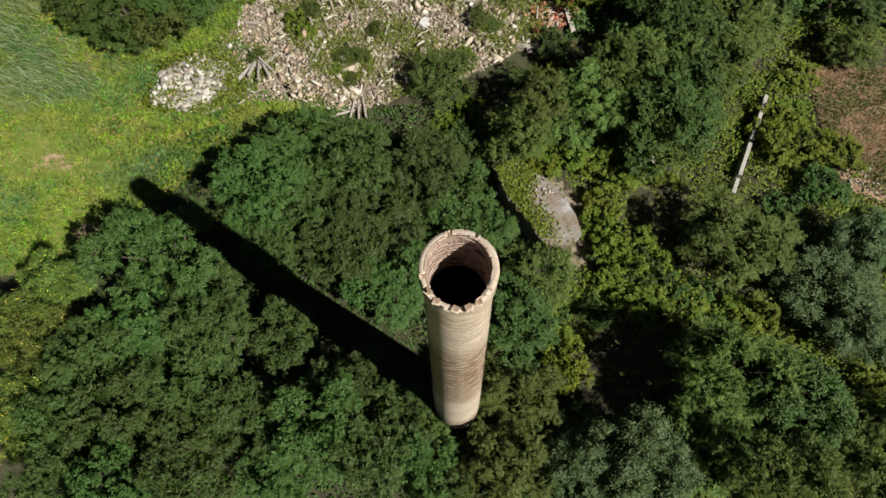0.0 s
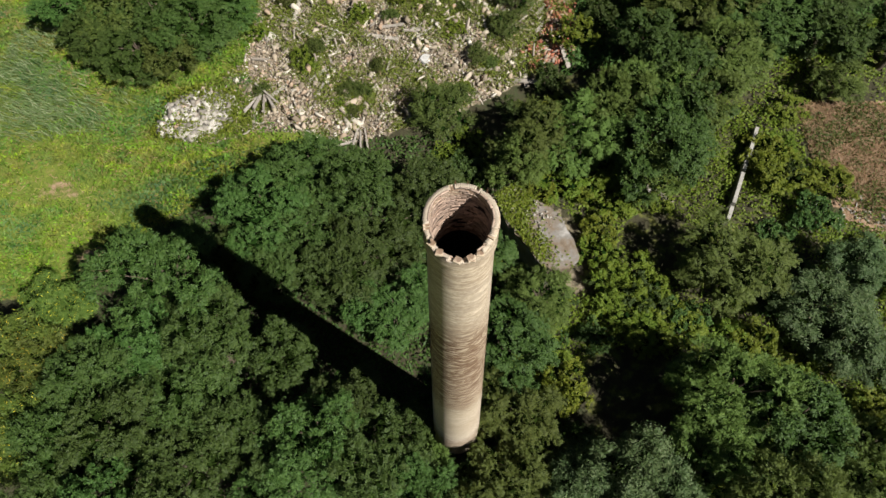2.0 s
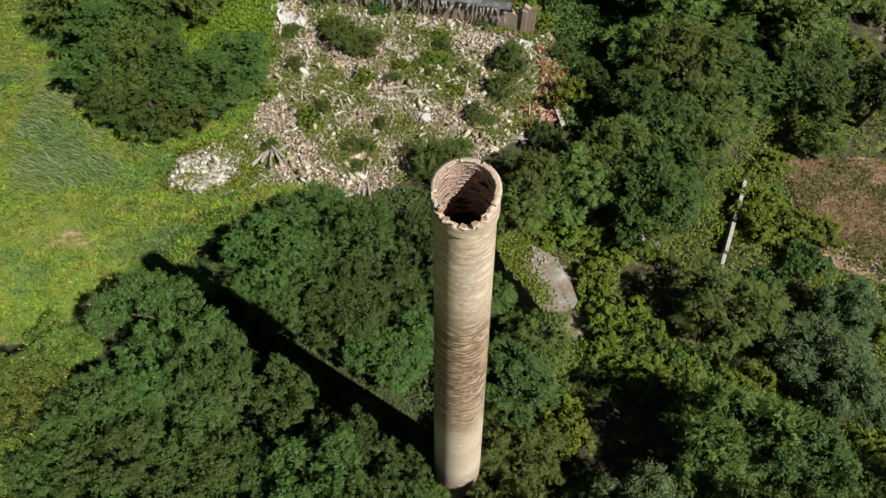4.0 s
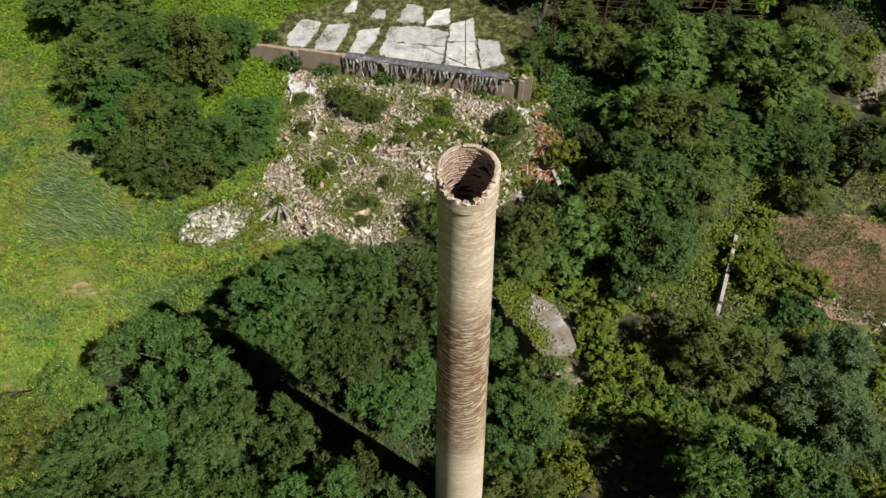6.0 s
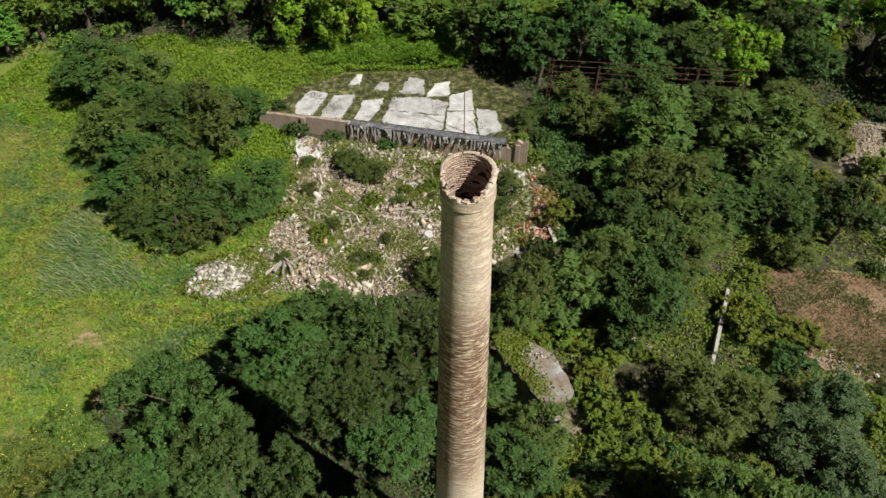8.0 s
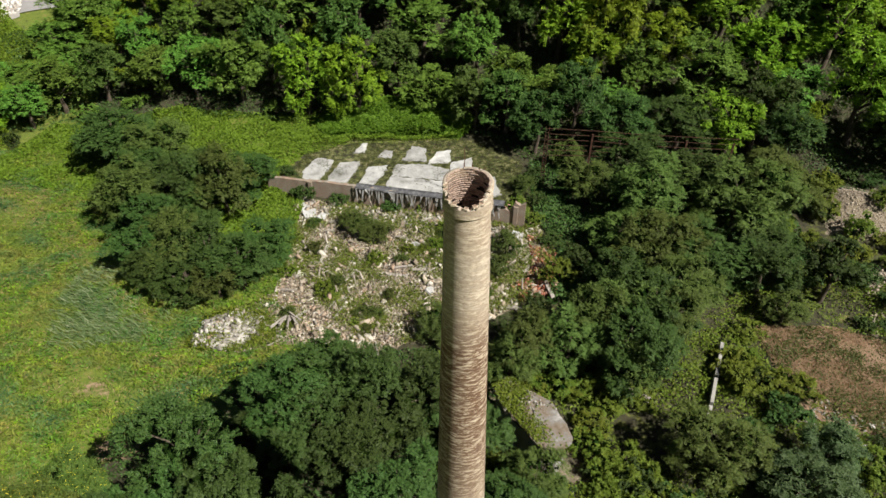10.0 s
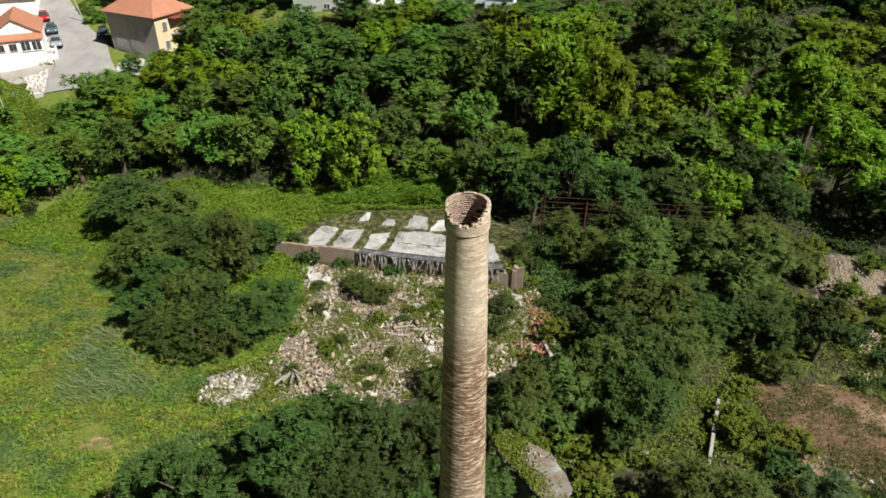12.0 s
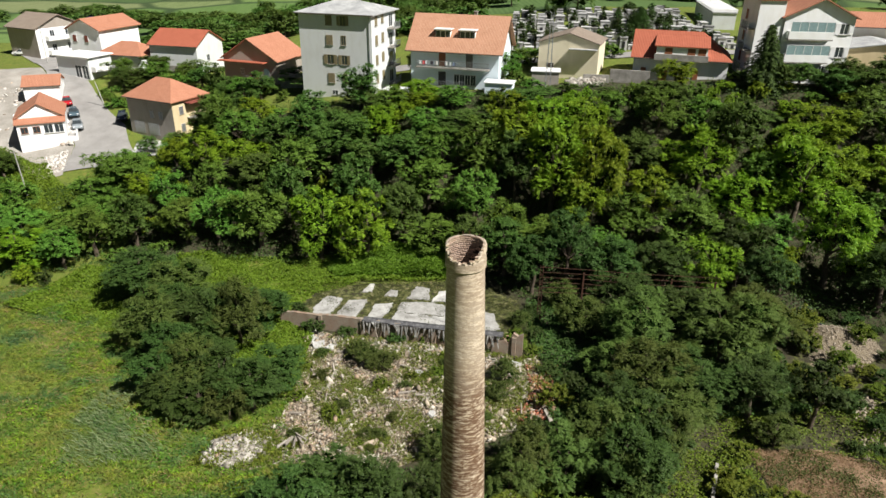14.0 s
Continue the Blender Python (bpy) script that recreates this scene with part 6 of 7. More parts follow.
        part("pane", boxes_mesh("pane", [(-w / 2 + t, -0.012, t, w / 2 - t, 0.03, h - t)], GLASS), win)
        part("sill", boxes_mesh("sill", [(-w / 2 - 0.08, -0.14, -0.07, w / 2 + 0.08, 0.03, -0.003)], CONCRETE), win)
        if shutter:
            for s in (-1, 1):
                cx = s * (w * 0.75 + 0.03) if open_shutters else s * w / 4
                part("shutter", boxes_mesh("shutter", [(cx - w / 4 + 0.01, -0.10, 0.01, cx + w / 4 - 0.01, -0.056, h - 0.01)], shutter, 0.006), win)
        return win

    def door(self, side, u, z, w=1.0, h=2.15, mat=None):
        d = part("door", boxes_mesh("door", [(-w / 2, -0.05, 0, w / 2, 0.04, h)], mat or WOOD_SHUTTER, 0.01), self.ob, at=self.face(side, u, z))
        part("handle", boxes_mesh("handle", [(w / 2 - 0.16, -0.10, 1.0, w / 2 - 0.12, -0.052, 1.12)], GREY_METAL), d)
        return d

    def balcony(self, side, u0, u1, z, deep=1.3, solid=None, bars=True):
        at = self.face(side, 0, z)
        b = part("balcony", boxes_mesh("balcony", [(u0, -deep, -0.18, u1, -0.004, 0)], CONCRETE, 0.02), self.ob, at=at)
        if solid:
            part("parapet", boxes_mesh("parapet", [(u0, -deep, 0.003, u1, -deep + 0.10, 1.0), (u0, -deep + 0.103, 0.003, u0 + 0.10, -0.01, 1.0), (u1 - 0.10, -deep + 0.103, 0.003, u1, -0.01, 1.0)], solid), b)
        elif bars:
            rail = [(u0, -deep, 0.95, u1, -deep + 0.05, 1.0), (u0, -deep, 0.10, u1, -deep + 0.04, 0.14)]
            k = u0
            while k < u1:
                rail.append((k, -deep + 0.005, 0.003, k + 0.025, -deep + 0.035, 0.95))
                k += 0.16
            part("railing", boxes_mesh("railing", rail, GREY_METAL), b)
        return b

    def chimney_pot(self, u, v, top, w=0.5):
        part("flue", boxes_mesh("flue", [(u - w / 2, v - w / 2, self.H, u + w / 2, v + w / 2, top), (u - w / 2 - 0.08, v - w / 2 - 0.08, top, u + w / 2 + 0.08, v + w / 2 + 0.08, top + 0.12)], CONCRETE, 0.01), self.ob)
        return self


# grey block of flats
h = House("apartment_block", "five-storey grey rendered block of flats with olive shutters", -22.5, 96.5, 13.0, -18.4, 12.6, 10.2, 14.7, GREY_WALL)
h.body().roof("hip", 1.5, 0.55, ROOF_GREY)
for k, z in enumerate((12.9, 9.9, 6.85, 3.9)):
    h.window("F", 5.3, z, 1.15, 1.5, OLIVE_SHUTTER, k == 2, OLIVE_SHUTTER)
    h.window("F", 7.75, z, 0.85 if k % 2 else 1.0, 1.5, OLIVE_SHUTTER if k != 1 else None, k in (0, 2), OLIVE_SHUTTER)
    h.window("R", 1.9, z, 0.9, 1.5, OLIVE_SHUTTER, False, OLIVE_SHUTTER)
    h.window("R", 4.5, z + 0.2, 0.9, 1.5, OLIVE_SHUTTER, False, OLIVE_SHUTTER)
    h.balcony("R", 6.6, 9.6, z - 0.9, 1.2)
    h.window("R", 8.1, z - 0.8, 1.6, 2.1)
h.window("F", 5.8, 1.9, 1.1, 0.8)
part("corner_pipe", join_tubes("corner_pipe", [tube([(12.2, -0.09, 0), (12.2, -0.09, 14.5)], [0.06, 0.06], 6)], GREY_METAL), h.ob)

# pale blue house with a deep tiled roof
h = House("blue_house", "pale blue three-storey house with a faded orange tiled roof and balconies", -4.4, 93.2, 15.6, -17.0, 14.3, 9.4, 7.4, BLUE_WALL)
h.body("x", 4.4).roof("x", 4.4, 0.75, TILE_PINK)
for u in (4.9, 8.9):
    d = part("dormer", boxes_mesh("dormer", [(u - 1.2, 1.35, 8.05, u + 1.2, 4.0, 9.95)], WHITE), h.ob, "white dormer with dark windows")
    part("dormer_roof", boxes_mesh("dormer_roof", [(u - 1.45, 0.95, 9.954, u + 1.45, 4.4, 10.1)], WHITE_PAINT, 0.02), d)
    for q in (-0.8, 0, 0.8):
        part("pane", boxes_mesh("pane", [(u + q - 0.33, 1.31, 8.85, u + q + 0.33, 1.346, 9.75)], GLASS), d)
h.balcony("F", 1.2, 13.0, 4.55)
h.balcony("F", 1.2, 9.2, 1.5)
h.door("F", 5.2, 4.56, 1.1, 2.2, WOOD_SHUTTER)
h.door("F", 9.6, 4.56, 1.1, 2.2, plain("grey door", (0.17, 0.16, 0.15), 0.5))
h.door("F", 5.2, 1.52, 1.2, 2.2, plain("dark door", (0.06, 0.06, 0.065), 0.4))
for u in (7.6, 8.5, 9.4, 10.3):
    h.window("F", u, 1.75, 0.88, 1.7)
for u, z in ((2.5, 4.9), (5.5, 4.9), (2.5, 1.9), (5.5, 1.9)):
    h.window("R", u, z, 0.8, 1.3)
for k, (u, c) in enumerate(((2.0, (0.75, 0.75, 0.75)), (2.6, (0.65, 0.12, 0.12)), (3.1, (0.7, 0.72, 0.75)), (3.9, (0.1, 0.1, 0.12)), (4.6, (0.75, 0.73, 0.7)), (6.2, (0.75, 0.75, 0.74)), (6.9, (0.6, 0.62, 0.66)), (7.5, (0.2, 0.25, 0.35)))):
    m = Matrix(h.ob.matrix_basis) @ pose(u, -1.37, 4.95)
    cloth = bmesh.new()
    box(cloth, -0.24, -0.02, 0, 0.24, 0.02, 0.55)
    bmesh.ops.subdivide_edges(cloth, edges=cloth.edges[:], cuts=3, use_grid_fill=True)
    for q in cloth.verts:
        q.co.y += 0.03 * math.sin(14 * q.co.x + k)
    solo("laundry", bm_mesh("laundry", cloth, plain("cloth", c, 0.9)), "piece of washing hung over the balcony rail", "laundry", m, "washing on the balcony")
h.chimney_pot(9.2, 5.4, 12.4)

# low white house with red hipped roof; its terrace box is shaped to look cut in from the camera
h = House("red_roofed_house", "white house with a red hipped roof and brown shutters", 30.3, 89.5, 17.6, -18.6, 13.8, 9.0, 4.8, WHITE)
h.body().roof("half_hip", 3.2, 0.5, TILE_RED)
bm = bmesh.new()
ga, gb2 = [[bm.verts.new((x, y, z)) for y, z in ((0, 4.78), (9.0, 4.78), (4.5, 7.98))] for x in (0.0, 0.25)]
bm.faces.new(ga)
bm.faces.new(gb2[::-1])
for i in range(3):
    bm.faces.new((ga[i], ga[(i + 1) % 3], gb2[(i + 1) % 3], gb2[i]))
part("gable_wall", bm_mesh("gable_wall", bm, WHITE), h.ob)
t = part("roof_terrace", boxes_mesh("roof_terrace", [(3.2, -0.75, 4.55, 10.6, 1.6, 6.42)], WHITE), h.ob, "white terrace front shaped to look set into the roof")
part("terrace_parapet", boxes_mesh("terrace_parapet", [(3.0, -0.92, 4.4, 10.8, -0.76, 5.35)], CONCRETE, 0.02), t)
bm = bmesh.new()
vs = [bm.verts.new((x, y, z)) for z0 in (0.0, 0.15) for x, y, z in ((2.9, -0.98, 6.42 + z0), (10.9, -0.98, 6.42 + z0), (10.9, 3.9, 7.5 + z0), (2.9, 3.9, 7.5 + z0))]
for q in ((3, 2, 1, 0), (4, 5, 6, 7), (0, 1, 5, 4), (1, 2, 6, 5), (2, 3, 7, 6), (3, 0, 4, 7)):
    bm.faces.new([vs[i] for i in q])
part("terrace_roof", bm_mesh("terrace_roof", bm, TILE_RED), t, "red tiles running down over the terrace")
for u in (5.0, 8.3, 9.8):
    part("terrace_door", boxes_mesh("terrace_door", [(u - 0.55, -0.79, 4.9, u + 0.55, -0.756, 6.3)], WOOD_SHUTTER), t)
for u, w, z, hh in ((1.6, 0.8, 1.6, 1.5), (4.6, 1.25, 0.9, 2.2), (7.3, 0.75, 1.5, 1.6), (9.3, 0.75, 1.2, 1.9)):
    h.window("F", u, z, w, hh, WOOD_SHUTTER, False, WOOD_SHUTTER)
part("balcony", boxes_mesh("balcony", [(3.2, -1.2, 0.2, 9.8, -0.004, 0.9)], CONCRETE, 0.02), h.ob)

# white three-storey house with glazed loggias and a tower
h = House("white_house", "tall white house with an orange gable roof and two glazed loggias", 49.6, 83.2, 20.2, -7.0, 9.6, 11.0, 8.7, WHITE)
h.body("y", 2.4).roof("y", 2.4, 0.5, TILE_ORANGE)
for z in (6.2, 3.0):
    lg = h.balcony("F", 0.5, 6.6, z - 0.4, 1.2, WHITE)
    for q in range(5):
        w = part("loggia_window", boxes_mesh("loggia_window", [(0.6 + q * 1.18, -1.16, 1.02, 0.66 + q * 1.18, -1.1, 2.4), (0.66 + q * 1.18, -1.16, 2.33, 1.78 + q * 1.18, -1.1, 2.4)], WHITE_PAINT), lg)
        part("pane", boxes_mesh("pane", [(0.67 + q * 1.18, -1.14, 1.03, 1.77 + q * 1.18, -1.12, 2.32)], plain("bluish glass", (0.26, 0.37, 0.38), 0.12)), w)
    h.window("F", 8.3, z + 0.2, 1.2, 1.5, WHITE_PAINT, True)
for u in (3.6, 6.4):
    h.window("F", u, -0.2 + 0.6, 0.8, 1.6)
h.window("F", 8.2, 0.4, 1.2, 1.3)
t = House("white_tower", "white stair tower with a red roof beside the house", 45.9, 83.9, 20.0, -7.0, 3.6, 8.0, 11.0, WHITE)
t.body().roof("flat", 0, 0.25, TILE_RED, 0.25)
for z in (2.0, 5.0, 8.0):
    t.window("L", 3.0, z, 0.9, 1.4, BROWN_WALL and WOOD_SHUTTER, False)
    t.balcony("L", 4.5, 7.5, z - 0.9, 1.1)

# low cream building with a shallow gable
h = House("cream_building", "low cream building with a shallow weathered roof", 16.3, 95.2, 18.2, -20.0, 9.6, 8.0, 5.3, CREAM)
h.body("y", 1.5).roof("y", 1.5, 0.25, TILE_BROWN)
part("canopy", boxes_mesh("canopy", [(5.0, -1.0, 4.5, 9.4, -0.004, 4.62)], ROOF_GREY), h.ob)
h.door("F", 2.0, 0.0, 1.1, 2.1, DARK_TRIM)
sh = House("white_shed", "small shed with a white metal roof", 14.6, 89.6, 17.4, -10.0, 4.2, 3.0, 2.4, GREY_SHADE_WALL, "shed")
sh.body().roof("flat", 0, 0.2, WHITE_PAINT, 0.12)
for x, y, w, d, z in ((-8.6, 88.0, 3.4, 2.6, 1.2), (7.0, 86.2, 4.2, 2.6, 1.4)):
    s2 = House("white_shed", "small shed with a white metal roof", x, y, land(x + 1, y + 1) - 0.4, -15.0, w, d, 2.2, BLUE_WALL, "shed")
    s2.body().roof("flat", 0, 0.2, WHITE_PAINT, 0.12)

# ochre house by the road, hipped roof
OY = math.degrees(math.atan2(104 - 109, -47.9 + 57.9))
# shade on the long side is put into its duller wall colour
h = House("ochre_house", "two-storey ochre house with a red hipped roof, its shaded side coloured darker", -54.8, 102.0, 6.5, OY, 10.6, 8.1, 6.6, GREY_SHADE_WALL)
h.body().roof("hip", 2.6, 0.55, TILE_ORANGE)
part("painted_front", boxes_mesh("painted_front", [(10.604, 0.0, 0, 10.66, 8.1, 6.58)], OCHRE), h.ob, "ochre rendered front")
for u in (5.6, 7.7):
    h.window("F", u, 3.1, 0.85, 1.3, plain("blind", (0.30, 0.31, 0.33), 0.6), False)
for u in (2.2, 5.6):
    part("garage_door", boxes_mesh("garage_door", [(u - 1.25, -0.03, 0.1, u + 1.25, 0.03, 2.2)], GREY_METAL, 0.01), h.ob)
h.W = 10.662
h.window("R", 1.9, 4.0, 0.9, 1.3, GREY_METAL, False)
h.window("R", 1.9, 1.0, 0.9, 1.3, GREY_METAL, False)
h.balcony("R", 3.0, 7.8, 3.2, 1.4)
part("awning", boxes_mesh("awning", [(10.67, 2.8, 5.7, 12.2, 7.9, 5.82)], plain("dark red awning", (0.24, 0.07, 0.05), 0.7)), h.ob)

# white house with orange roofs at the end of the road
h = House("white_cottage", "white house with two orange tiled roofs above a garden wall", -71.1, 95.4, 5.2, 24.0, 7.1, 9.0, 5.2, WHITE)
h.body("y", 2.2).roof("y", 2.2, 0.35, TILE_ORANGE)
bm = bmesh.new()
for y0, z0, y1, z1 in ((-1.6, 4.35, -0.004, 5.0),):
    vs = [bm.verts.new(q) for q in ((-0.3, y0, z0), (7.5, y0, z0), (7.5, y1, z1), (-0.3, y1, z1), (-0.3, y0, z0 + 0.14), (7.5, y0, z0 + 0.14), (7.5, y1, z1 + 0.14), (-0.3, y1, z1 + 0.14))]
    for q in ((3, 2, 1, 0), (4, 5, 6, 7), (0, 1, 5, 4), (1, 2, 6, 5), (2, 3, 7, 6), (3, 0, 4, 7)):
        bm.faces.new([vs[i] for i in q])
part("porch_roof", bm_mesh("porch_roof", bm, TILE_ORANGE), h.ob, "orange tiled porch roof")
part("porch_wall", boxes_mesh("porch_wall", [(0, -1.3, -2.0, 7.2, -0.004, 4.3)], WHITE), h.ob)
PY = Matrix(h.ob.matrix_basis)
for u, w, hh in ((1.1, 1.1, 1.1), (2.9, 1.1, 1.1), (4.7, 1.4, 1.5), (6.3, 1.4, 1.5)):
    win = h.window("F", u, 2.8 if w < 1.3 else 2.6, w, hh, None, False, WOOD_SHUTTER if w < 1.3 else None)
    win.matrix_basis = pose(0, -1.3, 0) @ win.matrix_basis
gw = thing("garden_wall", "white garden wall with clutter behind it", "wall", pose(-64.4, 97.9, 5.6, 0, 0, 24))
part("wall_front", boxes_mesh("wall_front", [(0, 0, -1.5, 1.6, 0.25, 1.0)], WHITE, 0.02), gw)
part("wall_side", boxes_mesh("wall_side", [(1.35, 0.254, -1.5, 1.6, 7.0, 1.6)], WHITE, 0.02), gw)
g = np.random.default_rng(77)
for i in range(14):
    x, y = (Matrix.Rotation(radians(24), 2) @ Vector((g.uniform(0.3, 1.1), g.uniform(0.6, 7)))) + Vector((-64.4, 97.9))
    s = g.uniform(0.25, 0.6)
    solo("garden_crate", boxes_mesh("garden_crate", [(-s, -s * 0.7, 0, s, s * 0.7, s * 1.1)], plain("garden stuff", tuple(g.uniform(0.35, 0.8) * np.array([1, 0.97, 0.93])), 0.8), 0.02), "pale box of garden clutter behind the wall", "crate", pose(x, y, land(x, y) + 0.02, 0, 0, g.uniform(0, 90)), "garden clutter")

# the rest of the village up the slope
h = House("brown_house", "brown gabled house with orange roof and red porch", -39.3, 110.0, 12.0, -21.0, 11.2, 9.5, 6.4, BROWN_WALL)
h.body("y", 3.4).roof("y", 3.4, 0.5, TILE_ORANGE)
part("porch_roof", boxes_mesh("porch_roof", [(-0.3, -1.6, 5.9, 9.5, -0.004, 6.05)], TILE_RED, 0.01), h.ob)
h.window("F", 3.9, 3.6, 0.7, 1.0)
h.window("F", 6.2, 3.1, 1.1, 0.8)
h.door("F", 9.0, 2.6, 1.1, 2.2, plain("green door", (0.10, 0.15, 0.14), 0.5))
h.balcony("F", 5.0, 10.6, 2.6, 1.2)
h = House("long_red_house", "house with a long red roof and a white gable end", -61.0, 131.2, 11.0, -15.5, 11.2, 10.0, 6.4, GREY_WALL)
h.body("x", 2.6).roof("x", 2.6, 0.4, TILE_RED)
h.balcony("F", 0, 11.0, 1.4, 1.0, CONCRETE)
h.window("R", 4.0, 3.0, 1.2, 1.3, None)
h = House("terrace_house", "grey house with a shallow hipped orange roof", -73.0, 133.4, 9.0, -16.0, 10.6, 7.5, 6.2, GREY_WALL)
h.body().roof("hip", 2.0, 0.6, TILE_ORANGE)
for u in (2.4, 4.6, 7.2):
    h.window("F", u, 3.3, 1.0, 1.3, WHITE_PAINT, False)
h = House("gabled_white_house", "white house with an orange roof carrying a solar panel", -82.2, 140.6, 11.0, -20.0, 8.6, 12.0, 8.4, WHITE)
h.body("y", 2.0).roof("y", 2.0, 0.6, TILE_ORANGE)
part("solar_panel", boxes_mesh("solar_panel", [(-1.3, -0.9, 0, 1.3, 0.9, 0.08)], plain("solar glass", (0.03, 0.05, 0.11), 0.15), 0.01), h.ob, "dark blue solar panel", pose(2.4, 3.5, 10.0, 0, -25, 0))
for u, z in ((1.6, 5.6), (4.8, 5.6), (1.6, 2.2), (4.6, 2.2), (6.8, 2.2)):
    h.window("F", u, z, 1.0, 1.4, plain("red-brown shutter", (0.22, 0.07, 0.05), 0.6), False)
h = House("glazed_annex", "flat-roofed grey building with large dark windows and white terraces", -79.6, 128.4, 8.4, -22.0, 8.6, 6.0, 7.0, GREY_WALL)
h.body().roof("flat", 0, 0.5, WHITE, 0.2)
for u in (5.6, 7.5):
    h.window("F", u, 2.6, 1.7, 2.8)
h.balcony("R", 0.4, 5.6, 4.2, 1.3, WHITE)
h.balcony("R", 0.4, 5.6, 1.2, 1.3, WHITE)
h = House("brown_roofed_flats", "white block with a brown sheet roof and rounded balconies", -101.8, 151.0, 9.0, -28.0, 10.4, 12.0, 9.4, BROWN_WALL)
h.body("x", 2.6).roof("x", 2.6, 0.5, TILE_BROWN)
part("painted_front", boxes_mesh("painted_front", [(10.404, 0.0, 0, 10.46, 12.0, 9.3)], WHITE), h.ob, "white rendered front")
h.W = 10.462
for z in (6.6, 3.4, 0.6):
    h.balcony("R", 2.0, 9.5, z, 1.4, WHITE)
    h.window("R", 4.0, z + 0.1, 1.2, 2.1)
    h.window("R", 8.0, z + 0.1, 1.2, 2.1)
h = House("garden_hut", "small hut with an orange roof and bare grey walls", -79.0, 113.0, 8.2, 20.0, 6.2, 7.0, 3.8, WHITE, "hut")
h.body("x", 1.4).roof("x", 1.4, 0.3, TILE_ORANGE)
h = House("far_house", "white village house with an orange roof", 66.0, 98.0, 21.0, -17.0, 9.0, 8.0, 5.0, WHITE)
h.body("x", 1.8).roof("x", 1.8, 0.4, TILE_ORANGE)
h = House("brick_shed", "long low shed with a pale sheet roof", 62.5, 88.0, 20.6, -17.0, 10.0, 9.0, 3.2, OCHRE, "shed")
h.body("y", 0.8).roof("y", 0.8, 0.3, ROOF_GREY)
h = House("brown_shed", "long brown shed with a grey sheet roof", 62.0, 108.0, 20.6, -10.0, 22.0, 9.0, 3.4, BROWN_WALL, "shed")
h.body("x", 1.2).roof("x", 1.2, 0.3, ROOF_GREY)

h = House("lean_to", "low grey lean-to with a flat sheet roof beside the road", -79.5, 119.0, 6.4, 24.0, 6.0, 3.2, 2.6, GREY_WALL, "shed")
h.body().roof("flat", 0, 0.25, ROOF_GREY, 0.12)
h.door("F", 1.4, 0.0, 1.0, 2.0, WOOD_SHUTTER)

# rough concrete yard walls between the houses
for x, y, l, hh, yaw in ((26.6, 88.6, 6.0, 2.0, -18), (-28, 104, 5, 2.2, -18), (56, 82.5, 6, 1.5, -17), (22.5, 88.8, 4.0, 1.4, -10)):
    solo("yard_wall", boxes_mesh("yard_wall", [(0, 0, -1.5, l, 0.22, hh)], CONCRETE, 0.02), "rough grey concrete yard wall", "wall", pose(x, y, land(x, y), 0, 0, yaw), "yard walls")
x, y = spread([(20.0, 86.0), (25.0, 86.0), (25.5, 89.5), (20, 89.5)], 900, g)
debris("yard_rubble", "heap of pale rubble and building waste in a yard", x, y, GREY_MAT, 0.16, g, 0.25)

# road and lay-by
road_pts = [(-57.5, 82.5), (-52.0, 88.0), (-50.6, 92.0), (-54.5, 99.0), (-57.0, 104.5), (-62.0, 110.0), (-69.0, 120.0), (-80.0, 136.0), (-100.0, 160.0), (-106.0, 158.0), (-86.0, 134.0), (-75.0, 117.0), (-68.0, 105.0), (-62.6, 96.5), (-60.0, 86.0)]


def draped(name, outline, mat, lift, step=1.0):
    xs, ys = [p[0] for p in outline], [p[1] for p in outline]
    ax, ay = np.arange(min(xs), max(xs) + step, step), np.arange(min(ys), max(ys) + step, step)
    mx, my = np.meshgrid(ax, ay)
    ok = inside(outline, (mx[:-1, :-1] + step / 2).ravel(), (my[:-1, :-1] + step / 2).ravel())
    i = np.arange(mx.size).reshape(mx.shape)
    f = np.stack([i[:-1, :-1], i[:-1, 1:], i[1:, 1:], i[1:, :-1]], -1).reshape(-1, 4)[ok]
    z = bank(mx.ravel(), my.ravel()) + lift
    return mesh_of(name, np.stack([mx.ravel(), my.ravel(), z], 1), f, mat, True)


def strip(name, side_a, side_b, mat, lift, along=70, across=12):
    """A surface between two border lines, lying on the land."""
    def resample(line):
        p = np.array(line, dtype=float)
        d = np.concatenate([[0], np.cumsum(np.linalg.norm(np.diff(p, axis=0), axis=1))])
        w = np.linspace(0, d[-1], along)
        return np.stack([np.interp(w, d, p[:, 0]), np.interp(w, d, p[:, 1])], 1)
    a, b = resample(side_a), resample(side_b)
    for line, seed in ((a, 0.3), (b, 1.7)):
        line += 0.12 * np.stack([wobble(line[:, 0], line[:, 1], 1.5, seed), wobble(line[:, 0], line[:, 1], 1.9, seed + 1)], 1)
    k = np.linspace(0, 1, across)[None, :, None]
    p = (a[:, None] * (1 - k) + b[:, None] * k).reshape(-1, 2)
    i = np.arange(along * across).reshape(along, across)
    f = np.stack([i[:-1, :-1], i[:-1, 1:], i[1:, 1:], i[1:, :-1]], -1).reshape(-1, 4)
    return mesh_of(name, np.stack([p[:, 0], p[:, 1], bank(p[:, 0], p[:, 1]) + lift], 1), f[:, ::-1], mat, True)


